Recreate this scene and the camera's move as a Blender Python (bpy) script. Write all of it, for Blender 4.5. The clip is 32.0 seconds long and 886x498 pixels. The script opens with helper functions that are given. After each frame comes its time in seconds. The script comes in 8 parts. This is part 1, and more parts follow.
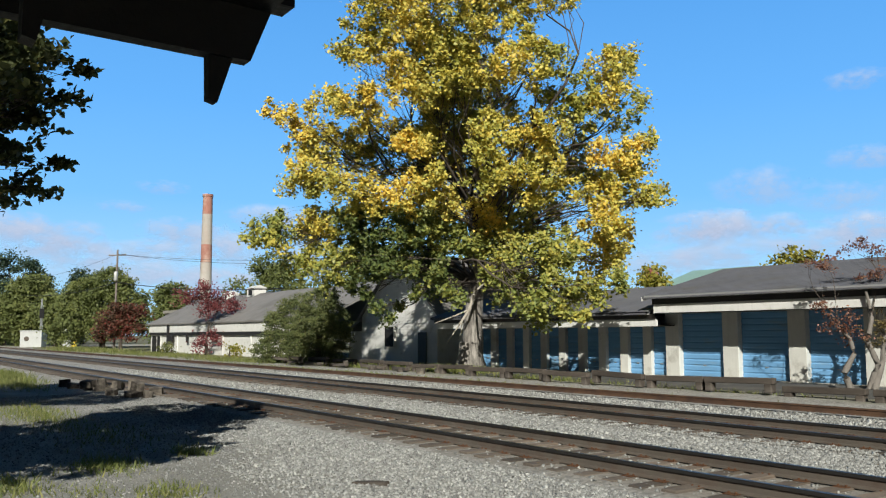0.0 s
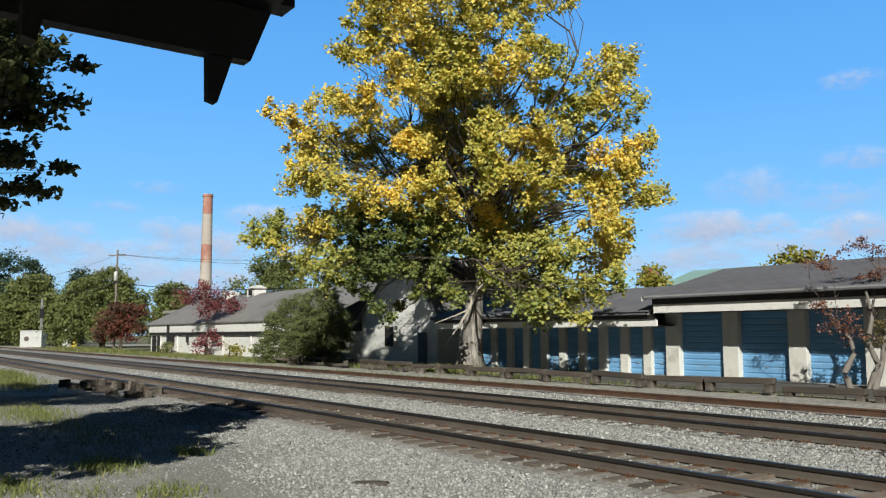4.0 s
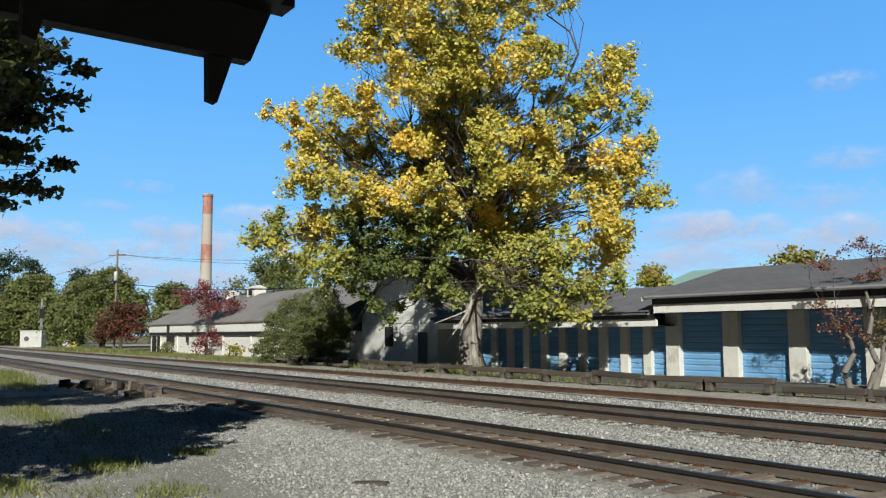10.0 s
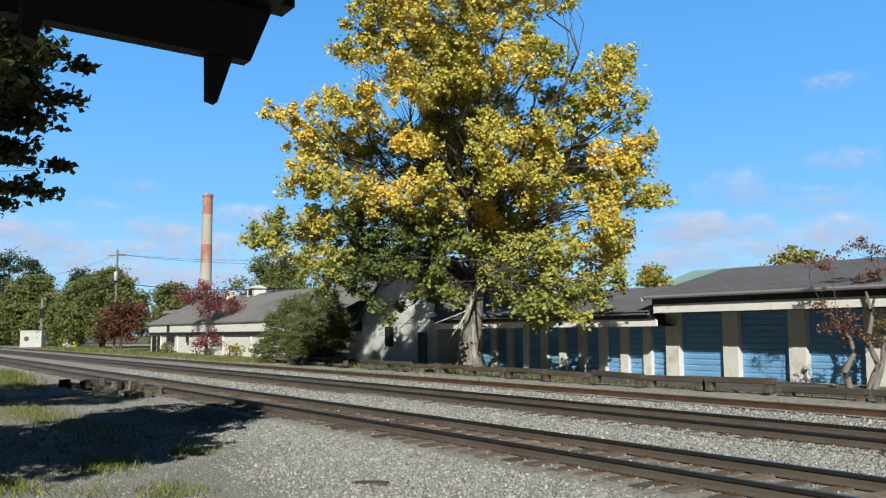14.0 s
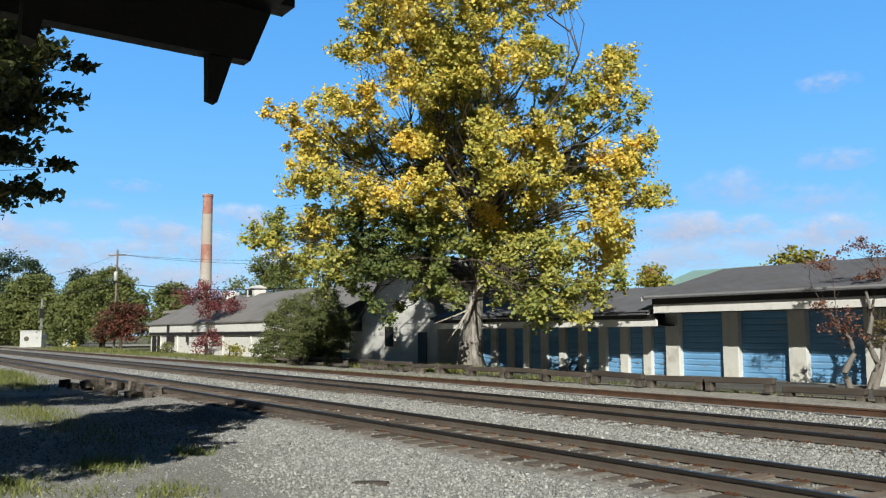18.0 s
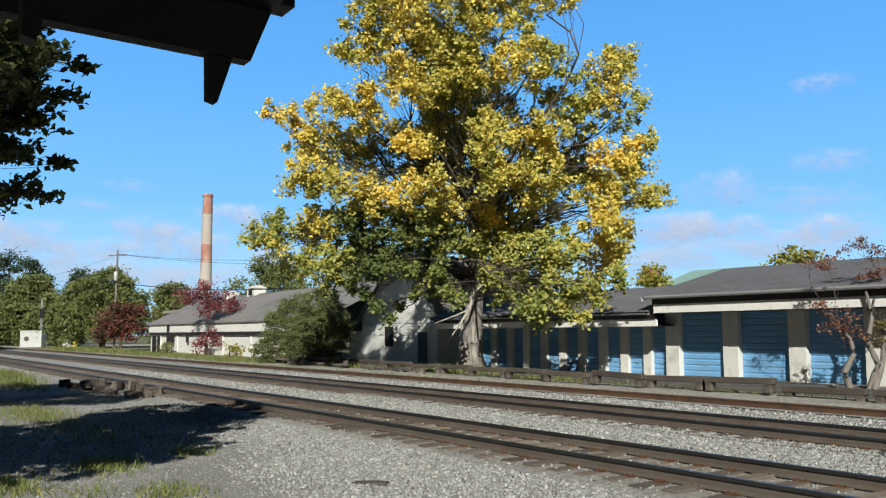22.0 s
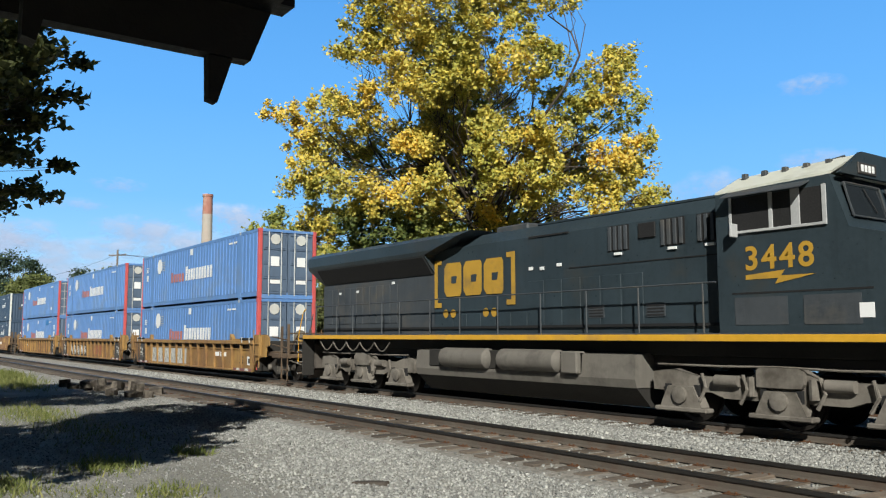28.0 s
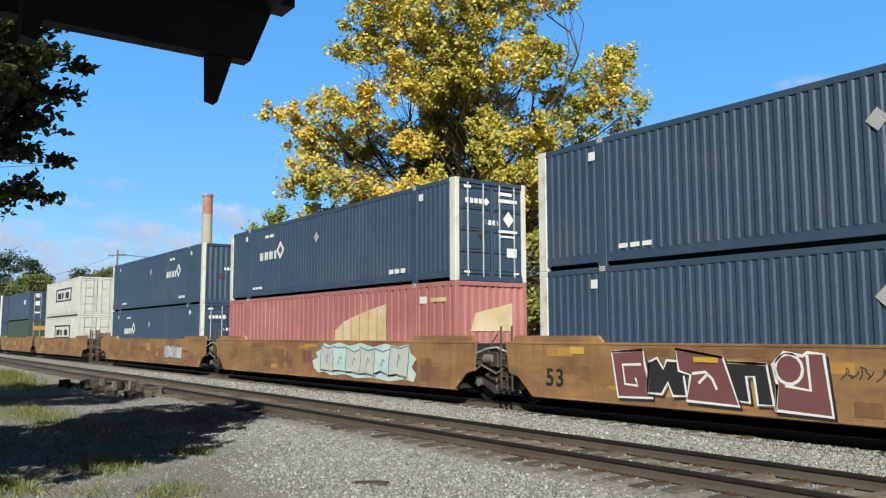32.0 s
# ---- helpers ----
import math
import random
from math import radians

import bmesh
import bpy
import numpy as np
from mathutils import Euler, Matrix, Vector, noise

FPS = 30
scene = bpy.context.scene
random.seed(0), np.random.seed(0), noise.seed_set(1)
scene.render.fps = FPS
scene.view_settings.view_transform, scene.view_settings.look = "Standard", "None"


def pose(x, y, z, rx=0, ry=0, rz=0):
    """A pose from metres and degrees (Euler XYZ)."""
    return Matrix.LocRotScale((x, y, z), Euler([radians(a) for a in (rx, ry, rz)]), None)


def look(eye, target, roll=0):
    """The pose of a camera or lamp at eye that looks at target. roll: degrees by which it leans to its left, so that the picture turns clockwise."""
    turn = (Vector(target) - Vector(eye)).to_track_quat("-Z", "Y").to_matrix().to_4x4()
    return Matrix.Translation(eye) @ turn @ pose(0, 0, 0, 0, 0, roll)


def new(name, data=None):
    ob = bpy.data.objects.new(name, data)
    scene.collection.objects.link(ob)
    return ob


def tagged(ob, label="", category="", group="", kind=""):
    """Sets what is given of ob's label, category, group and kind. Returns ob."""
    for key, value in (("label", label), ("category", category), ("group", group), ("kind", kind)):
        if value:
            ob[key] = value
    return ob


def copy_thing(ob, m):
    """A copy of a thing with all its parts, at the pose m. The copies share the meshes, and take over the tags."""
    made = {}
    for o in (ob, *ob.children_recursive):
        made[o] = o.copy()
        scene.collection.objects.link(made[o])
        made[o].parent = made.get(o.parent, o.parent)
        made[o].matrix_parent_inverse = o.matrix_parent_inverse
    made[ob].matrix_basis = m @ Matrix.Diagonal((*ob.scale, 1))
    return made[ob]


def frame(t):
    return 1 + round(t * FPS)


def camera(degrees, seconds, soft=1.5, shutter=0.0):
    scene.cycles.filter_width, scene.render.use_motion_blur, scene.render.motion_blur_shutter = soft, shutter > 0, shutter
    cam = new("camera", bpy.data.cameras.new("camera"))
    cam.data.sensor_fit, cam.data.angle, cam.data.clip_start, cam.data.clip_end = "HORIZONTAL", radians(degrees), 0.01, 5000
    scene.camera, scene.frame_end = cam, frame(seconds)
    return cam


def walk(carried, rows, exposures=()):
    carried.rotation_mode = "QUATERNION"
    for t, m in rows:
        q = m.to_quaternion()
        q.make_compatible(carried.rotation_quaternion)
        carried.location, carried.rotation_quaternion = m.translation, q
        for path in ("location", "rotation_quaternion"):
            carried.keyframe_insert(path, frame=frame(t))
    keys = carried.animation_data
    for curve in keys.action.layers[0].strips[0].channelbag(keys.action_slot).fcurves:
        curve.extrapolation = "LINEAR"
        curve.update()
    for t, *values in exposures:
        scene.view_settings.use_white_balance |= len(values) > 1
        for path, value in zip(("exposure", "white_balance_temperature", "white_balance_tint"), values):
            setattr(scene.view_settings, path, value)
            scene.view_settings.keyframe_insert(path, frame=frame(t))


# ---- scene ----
cam = camera(56.58, 32.0, soft=1.2)
EYE = (0.0, 0.0, 1.74)
YAW, PITCH = radians(54.32), radians(5.936)
AIM = (EYE[0] - math.sin(YAW) * math.cos(PITCH), EYE[1] + math.cos(YAW) * math.cos(PITCH), EYE[2] + math.sin(PITCH))
walk(cam, [(0.0, look(EYE, AIM, -0.14)), (32.0, look(EYE, AIM, -0.14))], exposures=[(0.0, 0.12), (8.0, 0.10), (14.0, 0.13), (22.0, 0.17), (32.0, 0.14)])

# ---------------------------------------------------------------- light
SUN_AZ, SUN_EL = radians(128.0), radians(31.0)      # clockwise from +y
world = bpy.data.worlds.new("sky")
scene.world = world
world.use_nodes = True
wn = world.node_tree
sky = wn.nodes.new("ShaderNodeTexSky")
sky.sky_type = "NISHITA"
sky.sun_disc = False
sky.sun_elevation, sky.sun_rotation = SUN_EL, SUN_AZ
sky.air_density, sky.dust_density, sky.ozone_density = 0.08, 0.0, 2.0
wn.links.new(sky.outputs[0], wn.nodes["Background"].inputs[0])
wn.nodes["Background"].inputs[1].default_value = 0.015
SUN_DIR = Vector((math.sin(SUN_AZ) * math.cos(SUN_EL), math.cos(SUN_AZ) * math.cos(SUN_EL), math.sin(SUN_EL)))
sun_data = bpy.data.lights.new("sun", "SUN")
sun_data.energy, sun_data.angle, sun_data.color = 5.0, radians(0.55), (1.0, 0.985, 0.89)
sun = new("sun", sun_data)
sun.matrix_world = look(SUN_DIR * 60, (0, 0, 0))


# ---------------------------------------------------------------- materials
def nodes_of(m):
    m.use_nodes = True
    nt = m.node_tree
    return nt, nt.nodes["Principled BSDF"]


def ramp(nt, fac, stops):
    r = nt.nodes.new("ShaderNodeValToRGB")
    el = r.color_ramp.elements
    while len(el) < len(stops):
        el.new(0.5)
    for e_, (pos_, col_) in zip(el, stops):
        e_.position = pos_
        e_.color = (*col_, 1) if len(col_) == 3 else col_
    nt.links.new(fac, r.inputs[0])
    return r.outputs[0]


def noise_tex(nt, vec, scale, detail=4.0, rough=0.6, kind="noise"):
    n = nt.nodes.new("ShaderNodeTexVoronoi" if kind == "voronoi" else "ShaderNodeTexNoise")
    n.inputs["Scale"].default_value = scale
    if kind == "noise":
        n.inputs["Detail"].default_value = detail
        n.inputs["Roughness"].default_value = rough
    nt.links.new(vec, n.inputs["Vector"])
    return n


def mix(nt, fac, a, b, mode="MIX"):
    m = nt.nodes.new("ShaderNodeMix")
    m.data_type, m.blend_type = "RGBA", mode
    for sock, val in ((m.inputs[0], fac), (m.inputs[6], a), (m.inputs[7], b)):
        if hasattr(val, "links"):
            nt.links.new(val, sock)
        elif isinstance(val, (int, float)):
            sock.default_value = val
        else:
            sock.default_value = (*val, 1)
    return m.outputs[2]


def maths(nt, op, a, b=0.0):
    m = nt.nodes.new("ShaderNodeMath")
    m.operation = op
    for sock, val in ((m.inputs[0], a), (m.inputs[1], b)):
        if hasattr(val, "links"):
            nt.links.new(val, sock)
        else:
            sock.default_value = val
    return m.outputs[0]


def coords(nt, stretch=(1, 1, 1)):
    tc = nt.nodes.new("ShaderNodeTexCoord")
    mp = nt.nodes.new("ShaderNodeMapping")
    mp.inputs["Scale"].default_value = stretch
    nt.links.new(tc.outputs["Object"], mp.inputs[0])
    return mp.outputs[0]


def dim(c, k):
    return tuple(max(0.0, min(1.0, v * k)) for v in c)


def mat(name, col, rough=0.6, metal=0.0, vary=0.25, scale=1.5, dirt=None, dirt_amount=0.3, dirt_scale=0.8,
        stretch=(1, 1, 1), bump=0.15, bump_scale=30.0, per_piece=0.0, streaks=0.0, gloss=0.5):
    """A worn surface: broad and fine colour change, dirt with its own shape, rain streaks, fine relief."""
    m = bpy.data.materials.new(name)
    nt, b = nodes_of(m)
    v = coords(nt, stretch)
    broad = noise_tex(nt, v, scale, 3)
    fine = noise_tex(nt, v, scale * 14, 4, 0.7)
    c = ramp(nt, broad.outputs[0], [(0.3, dim(col, 1 - vary)), (0.7, dim(col, 1 + vary))])
    c = mix(nt, 0.35, c, ramp(nt, fine.outputs[0], [(0.3, dim(col, 1 - 1.4 * vary)), (0.7, dim(col, 1 + 1.2 * vary))]))
    if dirt:
        dn = noise_tex(nt, v, dirt_scale, 6, 0.65)
        f = ramp(nt, dn.outputs[0], [(0.62 - 0.4 * dirt_amount, (0, 0, 0)), (0.78 - 0.3 * dirt_amount, (1, 1, 1))])
        c = mix(nt, maths(nt, "MULTIPLY", f, 0.85), c, dirt)
    if streaks:
        sv = coords(nt, (5.0, 5.0, 0.35))
        sn = noise_tex(nt, sv, 1.6, 4, 0.6)
        f = ramp(nt, sn.outputs[0], [(0.5, (0, 0, 0)), (0.72, (1, 1, 1))])
        c = mix(nt, maths(nt, "MULTIPLY", f, streaks), c, dim(col, 0.45))
    if per_piece:
        oi = nt.nodes.new("ShaderNodeObjectInfo")
        f = ramp(nt, oi.outputs["Random"], [(0.0, (1 - per_piece,) * 3), (1.0, (1 + per_piece * 0.6,) * 3)])
        c = mix(nt, 1.0, c, f, "MULTIPLY")
    nt.links.new(c, b.inputs["Base Color"])
    nt.links.new(ramp(nt, fine.outputs[0], [(0.3, (max(0.03, rough - 0.12),) * 3), (0.7, (min(1, rough + 0.12),) * 3)]), b.inputs["Roughness"])
    b.inputs["Metallic"].default_value = metal
    b.inputs["Specular IOR Level"].default_value = gloss
    if bump:
        bn = nt.nodes.new("ShaderNodeBump")
        bn.inputs["Strength"].default_value = bump
        bn.inputs["Distance"].default_value = 0.02
        nt.links.new(noise_tex(nt, v, bump_scale, 4).outputs[0], bn.inputs["Height"])
        nt.links.new(bn.outputs[0], b.inputs["Normal"])
    return m


def leaf_mat(name, stops, patch=0.35, spread=0.5, glow=0.35):
    """Leaves: each takes its own tone, whole sprays lean to one tone; light passes through them."""
    m = bpy.data.materials.new(name)
    m.use_nodes = True
    nt = m.node_tree
    nt.nodes.clear()
    geo = nt.nodes.new("ShaderNodeNewGeometry")
    v = coords(nt)
    big = noise_tex(nt, v, patch, 3)
    t = maths(nt, "ADD", maths(nt, "MULTIPLY", geo.outputs["Random Per Island"], spread), maths(nt, "MULTIPLY", maths(nt, "SUBTRACT", big.outputs[0], 0.3), 2.2 * (1 - spread)))
    c = ramp(nt, t, stops)
    dif = nt.nodes.new("ShaderNodeBsdfPrincipled")
    dif.inputs["Roughness"].default_value = 0.5
    dif.inputs["Specular IOR Level"].default_value = 0.35
    tra = nt.nodes.new("ShaderNodeBsdfTranslucent")
    mx = nt.nodes.new("ShaderNodeMixShader")
    mx.inputs[0].default_value = glow
    out = nt.nodes.new("ShaderNodeOutputMaterial")
    nt.links.new(c, dif.inputs["Base Color"])
    nt.links.new(c, tra.inputs[0])
    nt.links.new(dif.outputs[0], mx.inputs[1])
    nt.links.new(tra.outputs[0], mx.inputs[2])
    nt.links.new(mx.outputs[0], out.inputs[0])
    return m


def glow_mat(name, col, strength):
    m = bpy.data.materials.new(name)
    nt, b = nodes_of(m)
    b.inputs["Base Color"].default_value = (*col, 1)
    b.inputs["Emission Color"].default_value = (*col, 1)
    b.inputs["Emission Strength"].default_value = strength
    return m


def glass_mat(name, tint, rough=0.05):
    m = bpy.data.materials.new(name)
    nt, b = nodes_of(m)
    b.inputs["Base Color"].default_value = (*tint, 1)
    b.inputs["Roughness"].default_value = rough
    b.inputs["IOR"].default_value = 1.5
    return m


# ---------------------------------------------------------------- mesh helpers
class Geo:
    """Collects faces for one mesh."""

    def __init__(self):
        self.v, self.f = [], []

    def add(self, verts, faces):
        n = len(self.v)
        self.v += [tuple(p) for p in verts]
        self.f += [tuple(i + n for i in f) for f in faces]
        return self

    def box(self, x0, x1, y0, y1, z0, z1, b=0.0, m=None):
        x0, x1, y0, y1, z0, z1 = min(x0, x1), max(x0, x1), min(y0, y1), max(y0, y1), min(z0, z1), max(z0, z1)
        b = min(b, (x1 - x0) * 0.45, (y1 - y0) * 0.45, (z1 - z0) * 0.45)
        lo, hi = (x0, y0, z0), (x1, y1, z1)
        if b <= 0:
            vs = [(x, y, z) for x in (x0, x1) for y in (y0, y1) for z in (z0, z1)]
            fs = [(0, 1, 3, 2), (4, 6, 7, 5), (0, 4, 5, 1), (2, 3, 7, 6), (0, 2, 6, 4), (1, 5, 7, 3)]
        else:
            vs, at = [], {}
            for c in range(8):
                s = (c >> 2 & 1, c >> 1 & 1, c & 1)
                for ax in range(3):
                    p = [(hi[i] - b if s[i] else lo[i] + b) for i in range(3)]
                    p[ax] = hi[ax] if s[ax] else lo[ax]
                    at[c, ax] = len(vs)
                    vs.append(tuple(p))
            fs = []
            for ax in range(3):
                o = [i for i in range(3) if i != ax]
                for side in (0, 1):
                    cs = []
                    for a, d in ((0, 0), (1, 0), (1, 1), (0, 1)):
                        s = [0, 0, 0]
                        s[ax], s[o[0]], s[o[1]] = side, a, d
                        cs.append(at[s[0] << 2 | s[1] << 1 | s[2], ax])
                    fs.append(tuple(cs))
            for ax in range(3):
                o = [i for i in range(3) if i != ax]
                for a in (0, 1):
                    for d in (0, 1):
                        c = []
                        for side in (0, 1):
                            s = [0, 0, 0]
                            s[ax], s[o[0]], s[o[1]] = side, a, d
                            c.append(s[0] << 2 | s[1] << 1 | s[2])
                        fs.append((at[c[0], o[0]], at[c[1], o[0]], at[c[1], o[1]], at[c[0], o[1]]))
            for c in range(8):
                fs.append((at[c, 0], at[c, 1], at[c, 2]))
        if m is not None:
            vs = [tuple(m @ Vector(p)) for p in vs]
        return self.add(vs, fs)

    def prism(self, poly, axis, a, b, m=None):
        """A polygon of (u, w) drawn out along an axis from a to b. axis x: (y, z); y: (x, z); z: (x, y)."""
        n = len(poly)

        def at(u, w, t):
            return {"x": (t, u, w), "y": (u, t, w), "z": (u, w, t)}[axis]
        vs = [at(u, w, a) for u, w in poly] + [at(u, w, b) for u, w in poly]
        fs = [tuple(range(n))[::-1], tuple(range(n, 2 * n))] + [(i, (i + 1) % n, n + (i + 1) % n, n + i) for i in range(n)]
        if m is not None:
            vs = [tuple(m @ Vector(p)) for p in vs]
        return self.add(vs, fs)

    def tube(self, p0, p1, r0, r1=None, n=8, caps=True):
        p0, p1 = Vector(p0), Vector(p1)
        r1 = r0 if r1 is None else r1
        d = (p1 - p0)
        if d.length < 1e-6:
            return self
        q = d.to_track_quat("Z", "Y")
        vs = []
        for p, r in ((p0, r0), (p1, r1)):
            vs += [tuple(p + q @ Vector((math.cos(2 * math.pi * i / n) * r, math.sin(2 * math.pi * i / n) * r, 0))) for i in range(n)]
        fs = [(i, (i + 1) % n, n + (i + 1) % n, n + i) for i in range(n)]
        if caps:
            fs += [tuple(range(n))[::-1], tuple(range(n, 2 * n))]
        return self.add(vs, fs)

    def path(self, pts, radii, n=7):
        """A bent tapering tube."""
        pts = [Vector(p) for p in pts]
        vs, fs = [], []
        for k, p in enumerate(pts):
            d = (pts[min(k + 1, len(pts) - 1)] - pts[max(k - 1, 0)])
            q = d.to_track_quat("Z", "Y")
            r = radii[k] if hasattr(radii, "__len__") else radii
            vs += [tuple(p + q @ Vector((math.cos(2 * math.pi * i / n) * r, math.sin(2 * math.pi * i / n) * r, 0))) for i in range(n)]
        for k in range(len(pts) - 1):
            fs += [(k * n + i, k * n + (i + 1) % n, (k + 1) * n + (i + 1) % n, (k + 1) * n + i) for i in range(n)]
        fs += [tuple(range(n))[::-1], tuple(range(len(vs) - n, len(vs)))]
        return self.add(vs, fs)

    def lathe(self, prof, centre, axis="z", n=20):
        """A profile of (radius, height) turned round an axis."""
        vs = []
        for r, h in prof:
            for i in range(n):
                a = 2 * math.pi * i / n
                u, w = r * math.cos(a), r * math.sin(a)
                p = {"z": (u, w, h), "y": (u, h, w), "x": (h, u, w)}[axis]
                vs.append(tuple(Vector(p) + Vector(centre)))
        k = len(prof)
        fs = [(j * n + i, j * n + (i + 1) % n, (j + 1) * n + (i + 1) % n, (j + 1) * n + i) for j in range(k - 1) for i in range(n)]
        fs += [tuple(range(n))[::-1], tuple(range((k - 1) * n, k * n))]
        return self.add(vs, fs)

    def mesh(self, name, material, smooth=False):
        me = bpy.data.meshes.new(name)
        me.from_pydata(self.v, [], self.f)
        bm = bmesh.new()
        bm.from_mesh(me)
        if len(bm.faces) < 60000:
            bmesh.ops.recalc_face_normals(bm, faces=bm.faces)
        bm.to_mesh(me)
        bm.free()
        if smooth:
            me.polygons.foreach_set("use_smooth", [True] * len(me.polygons))
            me.set_sharp_from_angle(angle=radians(38))
        me.materials.append(material)
        return me


def part(name, geo, material, parent, label="", smooth=False, m=None):
    ob = new(name, geo if isinstance(geo, bpy.types.Mesh) else geo.mesh(name, material, smooth))
    ob.parent = parent
    if m is not None:
        ob.matrix_basis = m
    return tagged(ob, label)


def thing(name, label, category, m=None, group="", kind=""):
    ob = new(name)
    ob.empty_display_size = 0.2
    if m is not None:
        ob.matrix_basis = m
    return tagged(ob, label, category, group, kind)


def solid(name, geo, material, label, category, m=None, group="", kind="", smooth=False):
    ob = new(name, geo if isinstance(geo, bpy.types.Mesh) else geo.mesh(name, material, smooth))
    if m is not None:
        ob.matrix_basis = m
    return tagged(ob, label, category, group, kind)


def quick_mesh(name, verts, faces_flat, per_face, material):
    """A large mesh from arrays: faces_flat holds per_face indices for each face."""
    me = bpy.data.meshes.new(name)
    nf = len(faces_flat) // per_face
    me.vertices.add(len(verts))
    me.vertices.foreach_set("co", np.asarray(verts, np.float32).ravel())
    me.loops.add(len(faces_flat))
    me.loops.foreach_set("vertex_index", np.asarray(faces_flat, np.int32))
    me.polygons.add(nf)
    me.polygons.foreach_set("loop_start", np.arange(0, nf * per_face, per_face, dtype=np.int32))
    me.update(calc_edges=True)
    me.validate()
    me.materials.append(material)
    return me

# ---------------------------------------------------------------- materials of the place
M_RAIL = mat("rail_web_rust", (0.105, 0.088, 0.072), 0.8, 0.1, 0.25, 1.2, (0.09, 0.06, 0.045), 0.4, 2.0)
# Near-black base holds the dark surroundings mirrored in the rail top.
M_RAIL_TOP = mat("rail_head", (0.035, 0.033, 0.032), 0.38, 0.4, 0.2, 0.6, (0.06, 0.045, 0.035), 0.2, 3.0, bump=0.05)
M_RAIL_OLD = mat("rusty_rail", (0.11, 0.06, 0.035), 0.75, 0.2, 0.3, 1.2, (0.06, 0.035, 0.025), 0.5, 2.0)
M_TIE = mat("old_tie_wood", (0.115, 0.094, 0.076), 0.85, 0, 0.35, 1.0, (0.20, 0.15, 0.11), 0.35, 1.5, (2, 0.35, 2), 0.6, 22, 0.45)
M_PLATE = mat("tie_plate", (0.15, 0.07, 0.035), 0.7, 0.4, 0.3, 6)
M_TIMBER = mat("weathered_timber", (0.085, 0.068, 0.055), 0.9, 0, 0.4, 1.5, (0.17, 0.15, 0.13), 0.3, 1.0, (0.4, 2, 2), 0.7, 18, 0.3)
M_DEBRIS = mat("charred_timber", (0.07, 0.058, 0.048), 0.95, 0, 0.4, 2.0, (0.24, 0.21, 0.17), 0.45, 2.0, bump=0.7, bump_scale=14)
M_BARK = mat("grey_bark", (0.30, 0.275, 0.245), 0.9, 0, 0.4, 1.4, (0.09, 0.08, 0.07), 0.5, 2.2, (3, 3, 0.35), 1.0, 9)
M_DEAD = mat("pale_dead_wood", (0.42, 0.38, 0.32), 0.85, 0, 0.2, 2.0, None, 0, 1, (3, 3, 0.6), 0.5, 12)
M_BARK_GREY = mat("dull_grey_bark", (0.19, 0.17, 0.15), 0.9, 0, 0.3, 2.5, None, 0, 1, (3, 3, 0.6), 0.9, 14)
M_BARK_DARK = mat("dark_bark", (0.085, 0.068, 0.055), 0.9, 0, 0.35, 1.5, None, 0, 1, (3, 3, 0.6), 0.9, 10)
M_WHITE = mat("white_paint", (0.74, 0.73, 0.70), 0.6, 0, 0.06, 1.2, (0.45, 0.43, 0.38), 0.12, 1.5, streaks=0.15)
M_CREAM = mat("cream_pillar_paint", (0.66, 0.65, 0.60), 0.7, 0, 0.08, 1.5, (0.42, 0.40, 0.35), 0.15, 1.2, streaks=0.15)
M_BLUE_DOOR = mat("blue_door_paint", (0.17, 0.37, 0.62), 0.6, 0, 0.10, 1.2, (0.24, 0.34, 0.42), 0.15, 1.5, (0.3, 1, 2), gloss=0.12)
M_ROOF = mat("dark_shingle", (0.135, 0.138, 0.16), 0.9, 0, 0.25, 1.4, (0.11, 0.105, 0.10), 0.3, 0.7, bump=0.4, bump_scale=25)
M_ROOF_GREY = mat("grey_shingle", (0.22, 0.21, 0.205), 0.9, 0, 0.15, 1.0, (0.15, 0.14, 0.13), 0.3, 0.3, bump=0.3, bump_scale=20)
M_ROOF_GREEN = mat("green_metal_roof", (0.30, 0.46, 0.38), 0.5, 0.1, 0.1, 0.5)
M_GUTTER = mat("metal_gutter", (0.45, 0.45, 0.46), 0.4, 0.4, 0.1, 2)
# Near-black brown: shade under canopy and eaves is put into the colour.
M_DARK_WOOD_SHADE = mat("dark_brown_with_shade", (0.022, 0.017, 0.015), 0.55, 0, 0.3, 2.0, bump=0.2)
M_BRICK = mat("red_brick", (0.36, 0.13, 0.09), 0.9, 0, 0.2, 2)
M_CHIMNEY = mat("pale_brick", (0.44, 0.41, 0.38), 0.9, 0, 0.12, 0.15, (0.40, 0.30, 0.25), 0.35, 0.12)
M_CHIMNEY_RED = mat("red_band_paint", (0.37, 0.17, 0.135), 0.8, 0, 0.2, 0.35, (0.5, 0.36, 0.30), 0.4, 0.3)
M_POLE = mat("pole_wood", (0.20, 0.17, 0.15), 0.9, 0, 0.3, 1.0, None, 0, 1, (3, 3, 0.4))
M_GALV = mat("galvanised_metal", (0.42, 0.44, 0.45), 0.45, 0.6, 0.12, 3)
M_SIGNAL_GREY = mat("aluminium_cabinet", (0.55, 0.56, 0.55), 0.5, 0.3, 0.1, 1.0)
M_YELLOW = mat("yellow_paint", (0.75, 0.55, 0.06), 0.5, 0, 0.12, 2)
M_BLACK = mat("black_void", (0.012, 0.012, 0.013), 0.8, 0, 0.2, 2)
M_ASPHALT = mat("worn_asphalt", (0.085, 0.083, 0.08), 0.9, 0, 0.2, 0.8, (0.15, 0.14, 0.12), 0.3, 0.6, bump=0.4)
